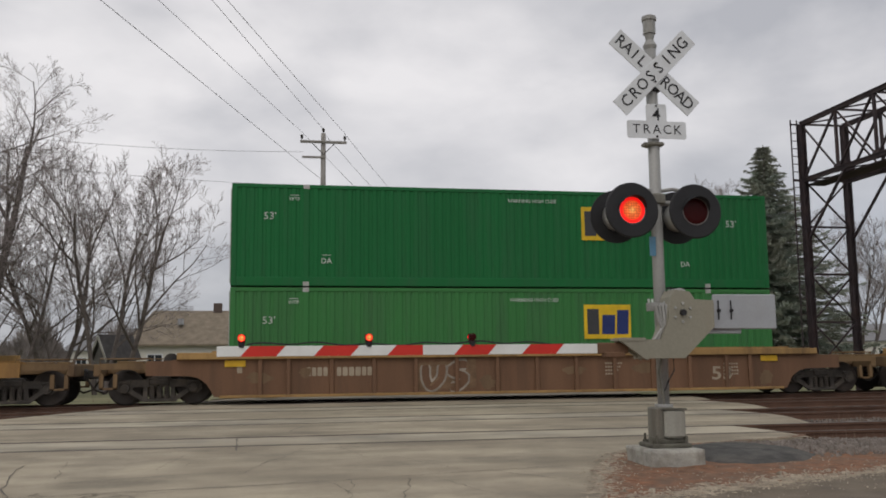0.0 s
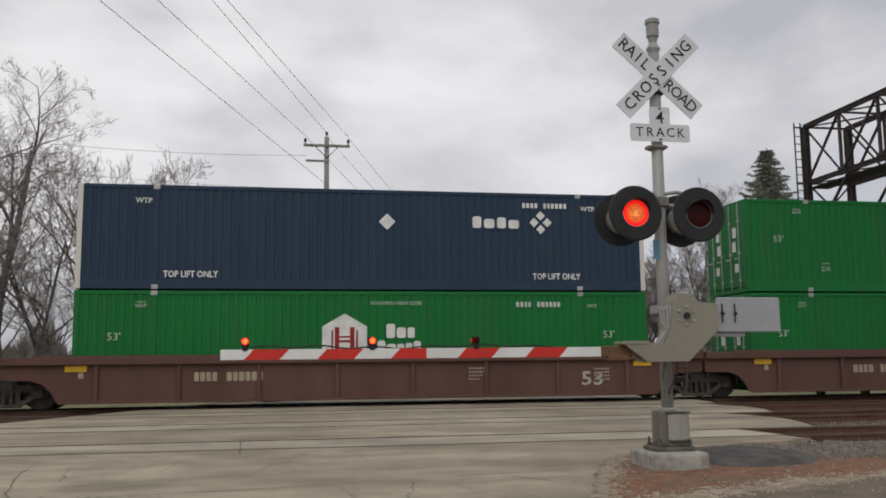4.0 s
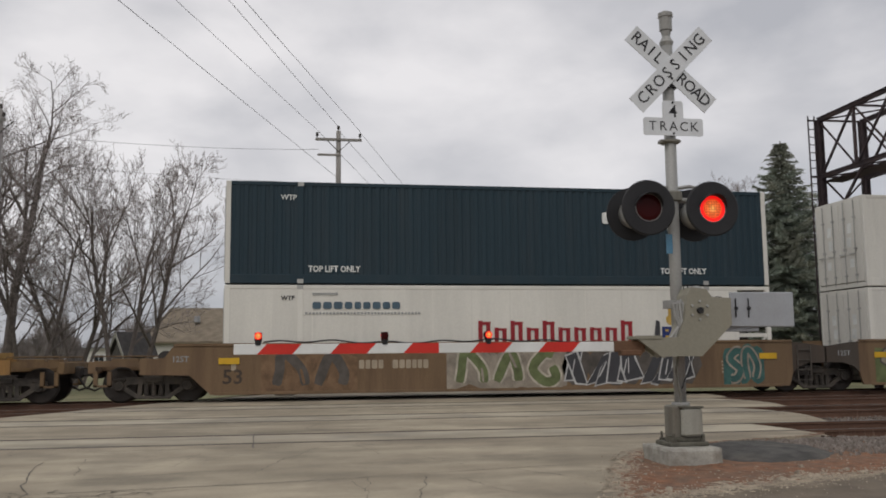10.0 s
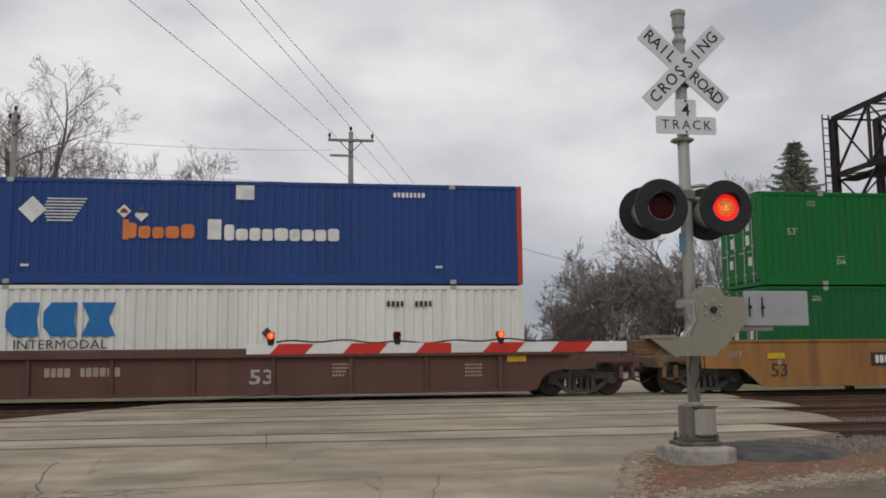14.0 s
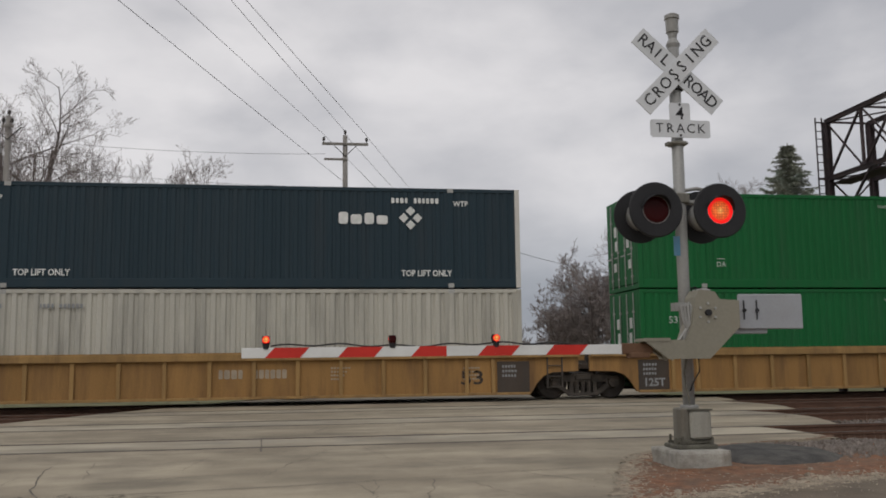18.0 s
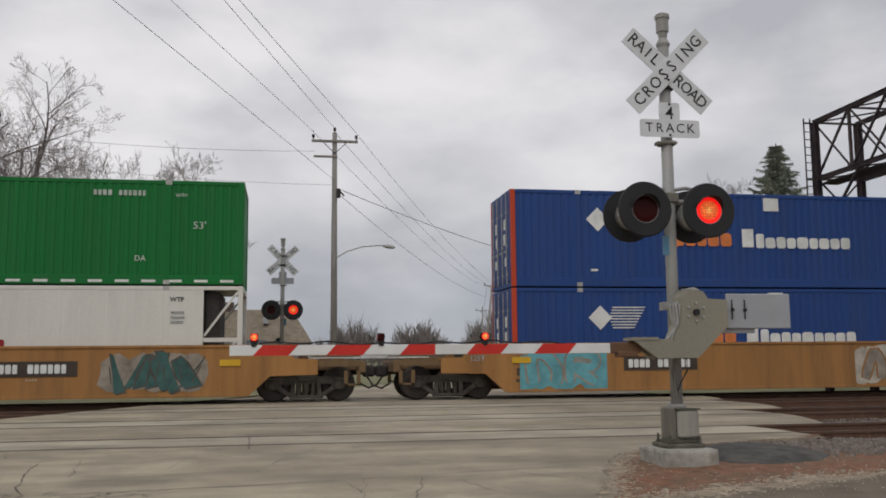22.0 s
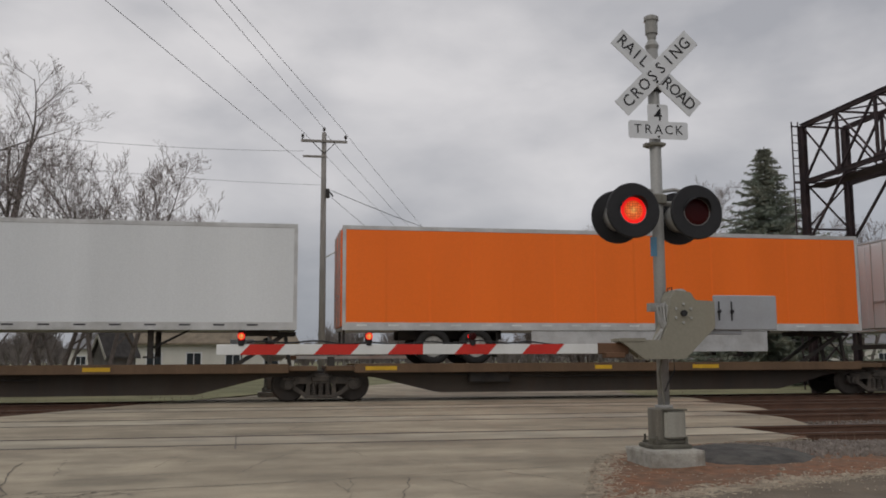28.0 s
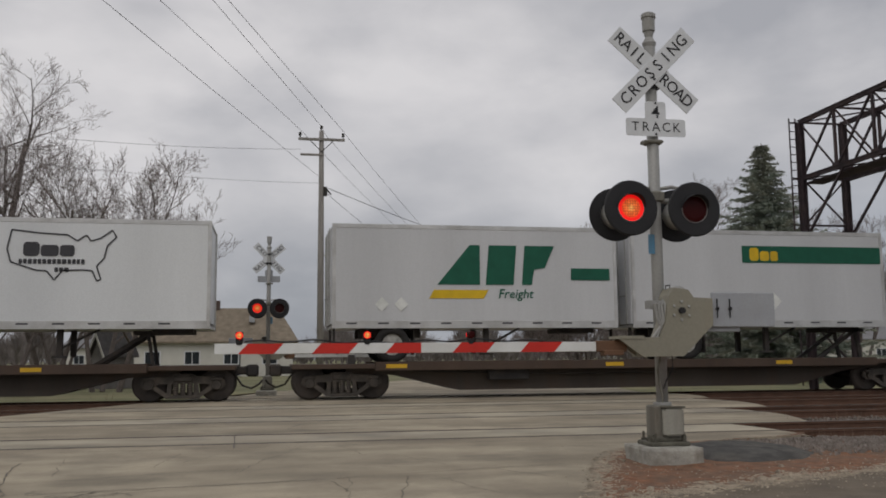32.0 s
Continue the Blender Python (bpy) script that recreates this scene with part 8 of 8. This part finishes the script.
def cable(a, b, sag, r=0.008, label="thin overhead power line"):
    a, b = Vector(a), Vector(b)
    pts = []
    for k in range(25):
        u = k / 24
        p = a.lerp(b, u)
        p.z -= 4 * sag * u * (1 - u)
        pts.append(p)
    w = new("power_line", Geo().tube(pts, r, 5).mesh("power_line", WIRE))
    tagged(w, label, "power line", "overhead lines")


cable((PX - 0.10, PY, 9.75), (WX[0], 0.9, 10.2), 0.0, 0.009)
cable((PX - 1.02, PY - 0.1, PZ), (WX[1], 0.9, 12.0), 0.0, 0.009)
cable((PX, PY, PZ + 0.2), (WX[2], 0.9, 12.2), 0.0, 0.010)
cable((PX + 1.02, PY - 0.1, PZ), (WX[3], 0.9, 12.0), 0.0, 0.010)
cable((PX - 0.95, PY - 0.1, PZ - 0.95), (-12.0, 39.9, 10.7), 0.2, 0.008)
cable((PX - 0.1, PY, 9.45), (-12.0, 39.9, 9.6), 0.2, 0.007)
for dx in (-1.02, 0.0, 1.0):
    cable((PX + dx, PY - 0.1, PZ), (24.6 + dx, 110, 10.3), 0.7, 0.010)
cable((PX + 0.1, PY, 9.1), (24.5, 110, 8.8), 0.8, 0.012)
cable((PX + 0.35, PY, 9.2), (44.0, 86.0, 9.6), 2.0, 0.016, "thick black sagging service cable")
cable((24.6, 110, 10.3), (36, 165, 10.2), 0.6, 0.02)


# ---- trees ----
def bare_tree(x, y, height, spread, seed, label, stems=1, lean=(0, 0), twig=0.008, depth=5, upright=0.35):
    """A leafless tree: tapered trunk and limbs as one part, a cloud of fine twigs as another."""
    rnd = random.Random(seed)
    t = thing("tree", label, "tree", "bare trees", pose(x, y, -0.2))
    wood, twigs = Geo(), Geo()

    def grow(p, d, length, r, level):
        steps = 5 if level == 0 else (4 if level < 3 else 3)
        pts, rad = [p.copy()], [r]
        q = p.copy()
        for k in range(steps):
            bend = Vector((rnd.uniform(-1, 1), rnd.uniform(-1, 1), rnd.uniform(-0.6, 0.6))) * (0.13 + 0.045 * level)
            d = (d + bend + Vector((0, 0, upright * (0.10 if level else 0.05)))).normalized()
            q = q + d * (length / steps)
            pts.append(q.copy())
            rad.append(r * (1 - (0.75 if level else 0.6) * (k + 1) / steps))
        if level <= 2:
            wood.tube(pts, [max(v, twig) for v in rad], 7 if level == 0 else 5, False)
        else:
            twigs.tube(pts, [max(v, twig) for v in rad], 3, False)
        if level >= depth:
            return
        n = (rnd.choice((6, 7, 8)), rnd.choice((5, 6)), rnd.choice((4, 5, 6)), rnd.choice((3, 4)), 3)[min(level, 4)]
        for k in range(n):
            lowest = 0.22 if level == 0 else 0.18
            u = lowest + (1 - lowest) * (k + rnd.uniform(0.1, 0.9)) / n
            at_ = u * steps
            i = min(int(at_), steps - 1)
            base_p = pts[i].lerp(pts[i + 1], at_ - i)
            axis = (pts[i + 1] - pts[i]).normalized()
            side = axis.orthogonal().normalized()
            side.rotate(Matrix.Rotation(rnd.uniform(0, 2 * math.pi), 3, axis))
            wide = math.radians(rnd.uniform(24, 52)) * spread
            nd = (axis * math.cos(wide) + side * math.sin(wide) + Vector((0, 0, upright * 0.35))).normalized()
            rr = rad[i] + (rad[i + 1] - rad[i]) * (at_ - i)
            grow(base_p, nd, length * rnd.uniform(0.42, 0.68) * (1.15 - 0.45 * u), rr * rnd.uniform(0.5, 0.72), level + 1)

    for k in range(stems):
        a = 2 * math.pi * k / max(stems, 1) + rnd.uniform(0, 1)
        o = Vector((0.25 * math.cos(a), 0.25 * math.sin(a), 0)) if stems > 1 else Vector((0, 0, 0))
        d0 = Vector((lean[0] + (0.28 * math.cos(a) if stems > 1 else 0), lean[1] + (0.28 * math.sin(a) if stems > 1 else 0), 1)).normalized()
        grow(o, d0, height * rnd.uniform(0.78, 0.95), height * 0.017 / (1 + 0.2 * (stems - 1)), 0)
    part("trunk", wood, BARK, t, "grey-brown trunk and limbs")
    part("crown", twigs, TWIG, t, "leafless crown of fine twigs")
    return t


bare_tree(-12.9, 45.0, 15.0, 1.1, 52, "large leafless tree with a domed spreading crown", upright=0.35, twig=0.007)
bare_tree(-14.2, 46.5, 14.2, 1.15, 60, "large leafless tree with a domed spreading crown", upright=0.35, twig=0.007)
bare_tree(-17.0, 48.0, 10.4, 1.1, 22, "tall leafless tree beside the tracks", stems=2, upright=0.3)
bare_tree(-11.0, 42.0, 7.6, 1.35, 23, "leafless tree with low arching limbs", stems=2, upright=0.3, twig=0.007)
bare_tree(-10.4, 46.5, 9.4, 1.15, 73, "leafless tree with a fine rounded crown", stems=2, upright=0.3, twig=0.006)
bare_tree(-7.4, 42.0, 8.3, 0.85, 24, "leafless tree forked low with rising branches", stems=2, upright=0.45, twig=0.006)
bare_tree(-6.4, 41.4, 7.8, 1.1, 25, "leafless tree leaning to one side", lean=(0.2, 0), upright=0.4, twig=0.006)
bare_tree(-20.0, 46.0, 9.6, 1.1, 27, "leafless tree with a wide crown", stems=2)
bare_tree(-12.0, 56.0, 7.6, 0.9, 28, "leafless tree behind others", stems=2, upright=0.5, depth=4)
for bx, by, tall, seed in ((18.6, 62.0, 4.9, 38), (20.3, 60.0, 6.4, 31), (22.2, 63.0, 6.9, 39), (23.8, 57.5, 6.2, 32), (25.6, 61.0, 6.8, 40)):
    bare_tree(bx, by, tall, 1.1, seed, "bushy leafless tree by the road", stems=4, twig=0.012)
bare_tree(27.5, 60.0, 10.8, 1.0, 33, "leafless tree beside a spruce", stems=2)
bare_tree(31.0, 62.0, 10.9, 0.95, 34, "leafless tree beside a spruce", stems=2)
bare_tree(36.5, 60.0, 10.2, 0.9, 35, "leafless tree beyond the signal bridge", stems=2)
bare_tree(42.5, 60.0, 8.6, 0.9, 36, "leafless tree beyond the signal bridge", stems=2)
bare_tree(33.0, 66.0, 8.0, 0.9, 37, "leafless tree beyond the tracks", stems=2)


def spruce(x, y, tall, wide, seed):
    rnd = random.Random(seed)
    t = thing("spruce_tree", "dark green spruce with drooping layered branches", "tree", "", pose(x, y, -0.2))
    part("trunk", Geo().tube([(0, 0, 0), (0, 0, tall * 0.6), (0, 0, tall)], [0.22, 0.12, 0.02], 8), BARK, t)
    g = Geo()
    z = 0.6
    while z < tall - 0.05:
        f = 1 - z / tall
        n = 6 + int(13 * f)
        tier = rnd.uniform(0.9, 1.08)
        for k in range(n):
            a = 2 * math.pi * k / n + rnd.uniform(-0.35, 0.35)
            reach = wide * (f ** 0.9) * rnd.uniform(0.6, 1.12) * tier + 0.10
            d = Vector((math.cos(a), math.sin(a), 0))
            s = Vector((-d.y, d.x, 0))
            m = max(3, int(reach / 0.15))
            rise = rnd.uniform(0.05, 0.25)
            for j in range(m):
                u = (j + 0.7) / m
                c = d * reach * u + Vector((0, 0, z - reach * 0.42 * u + rise * reach * u * u * 2))
                w = (0.36 * (1.2 - 0.75 * u) + 0.06) * rnd.uniform(0.6, 1.3)
                for sg in (-1, 1):
                    for q in range(2):
                        tip = c + s * sg * w * rnd.uniform(0.6, 1.1) + d * rnd.uniform(0.08, 0.26) + Vector((0, 0, rnd.uniform(-0.18, 0.06)))
                        wd = d * 0.035 + Vector((0, 0, 0.045))
                        g.add([c - wd, c + wd, tip], [(0, 1, 2)])
                g.add([c - s * 0.04, c + s * 0.04, c + d * 0.2 + Vector((0, 0, 0.05))], [(0, 1, 2)])
                if u > 0.35:
                    for q in range(5):
                        o = s * rnd.uniform(-w, w) + d * rnd.uniform(-0.1, 0.1)
                        e = c + o * 0.8
                        g.add([e - s * 0.022, e + s * 0.022, e + d * rnd.uniform(0.0, 0.16) + s * rnd.uniform(-0.1, 0.1) - Vector((0, 0, rnd.uniform(0.02, 0.20)))], [(0, 1, 2)])
        z += 0.17 + 0.13 * f
    part("crown", g, NEEDLE, t, "dense dark green needles")


spruce(26.3, 44.9, 12.9, 6.6, 5)


def far_woods():
    """A long line of leafless trees on the horizon."""
    rnd = random.Random(77)
    g = Geo()
    for k in range(330):
        a = math.radians(-32 + 80 * (k + rnd.uniform(0, 1)) / 330)
        dist = rnd.uniform(190, 290)
        x, y = dist * math.sin(a), dist * math.cos(a)
        h = rnd.uniform(6.5, 14) * (0.8 + 0.35 * math.sin(k * 0.35))
        w = h * rnd.uniform(0.28, 0.45)
        g.tube([(x, y, -0.2), (x, y, h * 0.6)], [0.25, 0.12], 4, False)
        for j in range(90):
            b = rnd.uniform(0, 6.28)
            r0 = rnd.uniform(0, 0.3) * w
            z0 = h * rnd.uniform(0.02, 0.6)
            z1 = z0 + h * rnd.uniform(0.18, 0.4)
            q = w * rnd.uniform(0.4, 1.0) * (1 - 0.5 * (z1 / h) ** 2)
            p0, p1 = Vector((x + r0 * math.cos(b), y + r0 * math.sin(b), z0)), Vector((x + q * math.cos(b), y + q * math.sin(b), min(z1, h)))
            s = Vector((math.cos(a), -math.sin(a), 0)) * 0.14
            g.add([p0 - s, p0 + s, p1], [(0, 1, 2)])
            g.add([p0.lerp(p1, 0.5), p0.lerp(p1, 0.6) + Vector((0, 0, 0.1)), p1 + Vector((rnd.uniform(-1, 1), 0, rnd.uniform(0.2, 1.2)))], [(0, 1, 2)])
    tagged(new("far_woods", g.mesh("far_woods", FAR_TWIG)), "distant line of leafless trees", "woods", kind="stuff")


far_woods()


# ---- houses ----
def house(x, y, wide, deep, eave, ridge, turn, label, roof=None, wall=None, chimney=True, windows=4):
    h = thing("house", label, "house", "houses", pose(x, y, -0.2, 0, 0, turn))
    wall, roof = wall or SIDING, roof or SHINGLE
    part("wall", Geo().box(-wide / 2, wide / 2, -deep / 2, deep / 2, 0, eave, chamfer=0.02), wall, h)
    o = 0.45
    inset = min(wide * 0.09, 1.4)
    v = [(-wide / 2 - o, -deep / 2 - o, eave - 0.1), (wide / 2 + o, -deep / 2 - o, eave - 0.1), (wide / 2 + o, deep / 2 + o, eave - 0.1), (-wide / 2 - o, deep / 2 + o, eave - 0.1),
         (-wide / 2 + inset, 0, ridge), (wide / 2 - inset, 0, ridge)]
    g = Geo()
    g.add(v + [(a, b, c + 0.14) for a, b, c in v], [(3, 2, 1, 0), (6, 7, 11, 10), (8, 9, 10, 11), (7, 8, 11), (9, 6, 10), (0, 1, 7, 6), (1, 2, 8, 7), (2, 3, 9, 8), (3, 0, 6, 9)])
    r = part("roof", g, roof, h, "shingled roof with hipped ends")
    if chimney:
        part("chimney", Geo().box(-0.35, 0.35, -0.3, 0.3, ridge - 0.6, ridge + 0.75, chamfer=0.02), mat("dark_brick", (0.10, 0.075, 0.065), 0.9, scale=6), r)
        for vx in (-wide * 0.22, wide * 0.24):
            zz = eave + (ridge - eave) * 0.62
            part("roof_vent", Geo().box(vx - 0.22, vx + 0.22, -deep * 0.25 - 0.5, -deep * 0.25, zz - 0.1, zz + 0.4, chamfer=0.03), PLATE_GREY, r)
    for k in range(windows):
        wx = -wide / 2 + wide * (k + 0.6) / (windows + 0.2)
        win = part("window", Geo().box(wx - 0.62, wx + 0.62, -deep / 2 - 0.05, -deep / 2 + 0.02, 0.95, 2.05, chamfer=0.01), SIGN_WHITE, h, "white framed window")
        for px in (-0.28, 0.28):
            part("pane", Geo().box(wx + px - 0.25, wx + px + 0.25, -deep / 2 - 0.062, -deep / 2 - 0.04, 1.03, 1.97), WINDOW_GLASS, win)
    part("door", Geo().box(wide * 0.1, wide * 0.1 + 0.95, -deep / 2 - 0.04, -deep / 2, 0.1, 2.1), WINDOW_GLASS, h)


house(-4.6, 78.5, 12.6, 8.0, 2.75, 5.5, 0, "low house with a broad tan shingled roof")
house(71.0, 109.0, 19.0, 9.0, 3.2, 5.3, -32, "white house with a grey roof", roof=mat("grey_shingles", (0.20, 0.20, 0.205), 0.9, scale=3, fine=20), chimney=False)
house(-20.6, 118.0, 7.4, 6.0, 2.9, 4.6, 10, "small white house with a grey roof", roof=mat("grey_shingles", (0.20, 0.20, 0.205), 0.9), chimney=False, windows=3)


def shed(x, y):
    s = thing("shed", "small grey timber shed with white gable boards", "shed", "", pose(x, y, -0.2, 0, 0, 38))
    s.scale = (0.68, 0.68, 0.92)
    wood = mat("grey_timber", (0.17, 0.16, 0.15), 0.85, vary=0.2, scale=3, fine=30, streak=True)
    part("wall", Geo().box(-1.1, 1.1, -1.0, 1.0, 0, 1.75, chamfer=0.01), wood, s)
    g = Geo()
    g.v = [(a, b, c) for a in (-1.35, 1.35) for b, c in ((-1.25, 1.62), (0, 2.86), (1.25, 1.62), (1.25, 1.74), (0, 2.98), (-1.25, 1.74))]
    g.f = [(0, 1, 2, 3, 4, 5), (11, 10, 9, 8, 7, 6)] + [(i, (i + 1) % 6, (i + 1) % 6 + 6, i + 6) for i in range(6)]
    part("roof", g, mat("dark_shed_roof", (0.085, 0.08, 0.078), 0.9, vary=0.2, scale=3), s)
    g = Geo()
    g.v = [(-1.08, -0.98, 1.75), (-1.08, 0.98, 1.75), (-1.08, 0, 2.75), (1.08, -0.98, 1.75), (1.08, 0.98, 1.75), (1.08, 0, 2.75)]
    g.f = [(2, 1, 0), (3, 4, 5), (0, 1, 4, 3), (1, 2, 5, 4), (2, 0, 3, 5)]
    part("gable", g, wood, s)
    for sg in (-1, 1):
        part("fascia", Geo().beam((-1.37, sg * 1.27, 1.60), (-1.37, 0, 2.86), 0.05, 0.17), SIDING, s, "white gable board")


shed(-7.6, 47.0)


# ---- weeds by the rails ----
def weeds():
    rnd = random.Random(15)
    g = Geo()
    for k in range(420):
        if k < 150:
            x, y = 8.6 + rnd.gauss(0, 0.7), 12.0 + rnd.gauss(0, 0.25)
        elif k < 260:
            x, y = rnd.uniform(9, 16), rnd.uniform(15.0, 16.6)
        else:
            y = rnd.uniform(31, 34)
            x = rnd.uniform(-14, 24)
        h = rnd.uniform(0.08, 0.34)
        a = rnd.uniform(0, 6.28)
        dx, dy = 0.12 * math.cos(a) * rnd.random(), 0.12 * math.sin(a) * rnd.random()
        g.add([(x - 0.006, y, -0.17), (x + 0.006, y, -0.17), (x + dx, y + dy, -0.17 + h)], [(0, 1, 2)])
    tagged(new("dry_weeds", g.mesh("dry_weeds", mat("dry_weed", (0.20, 0.14, 0.10), 0.9, bump=0.0))), "thin dry brown weeds beside the rails", "weeds", kind="stuff")


weeds()


def pebbles():
    """Loose stones and clods on the soil and the road's edge."""
    rnd = random.Random(8)
    g = Geo()
    for k in range(3100):
        x = rnd.uniform(2.0, 9.5)
        if k < 1900:
            y = 0.5 * (along(GRIT_NEAR, x) + along(GRIT_FAR, x)) + rnd.gauss(0.0, 0.22)
        elif k < 2200:
            y = rnd.uniform(7.0, 10.9)
            x = along(PAVED_EDGE, y) + rnd.gauss(0.12, 0.16)
        else:
            y = along(GRIT_NEAR, x) + rnd.uniform(-0.8, 3.2)
        d = x - along(PAVED_EDGE, y)
        if d < -0.35 or (abs(x - 4.31) < 0.42 and abs(y - 9.65) < 0.42) or y > 11.4:
            continue
        r = rnd.uniform(0.005, 0.017) if rnd.random() < 0.985 else rnd.uniform(0.025, 0.05)
        z = verge_height(x, y) if d > -0.1 else 0.0
        a = rnd.uniform(0, 6)
        top = [(x + 0.5 * r * math.cos(a + i * 2.1), y + 0.5 * r * math.sin(a + i * 2.1), z + r * rnd.uniform(0.4, 0.8)) for i in range(3)]
        low = [(x + r * math.cos(a + 0.5 + i * 2.1), y + r * math.sin(a + 0.5 + i * 2.1), z - 0.01) for i in range(3)]
        g.add(top + low, [(0, 1, 2), (0, 3, 1), (1, 3, 4), (1, 4, 2), (2, 4, 5), (2, 5, 0), (0, 5, 3)])
    tagged(new("loose_stones", g.mesh("loose_stones", mat("pale_pebble", (0.36, 0.31, 0.24), 0.9, vary=0.4, scale=9, fine=60, bump=0.2, dirt=(0.17, 0.12, 0.09), dirt_amount=0.8, dirt_scale=6))), "loose small stones on the soil shoulder", "stones", kind="stuff")


pebbles()


def flash_rows(phase, place):
    """An insert turns its lit face to the front in every other beat."""
    turned = phase.endswith("_turned")
    odd = phase.startswith("odd")

    def at(angle):
        return pose(*place, 0, 0, angle + (180 if turned else 0))
    lit = odd
    rows = [(0.0, at(0 if lit else 180))]
    k = 0
    while FLASH_START + k * FLASH_STEP < 31.9:
        t = FLASH_START + k * FLASH_STEP
        lit = odd == (k % 2 == 1)
        a = (180, 120, 60, 0) if lit else (0, 60, 120, 180)
        rows += [(t - 0.067, at(a[0])), (t - 0.033, at(a[1])), (t, at(a[2])), (t + 0.033, at(a[3]))]
        k += 1
    rows.append((32.0, at(0 if lit else 180)))
    return rows


def motions():
    """The train rolls by at an even pace; the lights flash in turn."""
    for ob, s, z in ROLLING:
        flip = 180 if ob in REVERSED else 0
        walk(ob, [(0.0, pose(s, TRACK_Y, z, 0, 0, flip)), (32.0, pose(s - SPEED * 32.0, TRACK_Y, z, 0, 0, flip))])
    for ob, phase, place in FLIPS:
        walk(ob, flash_rows(phase, place))


motions()
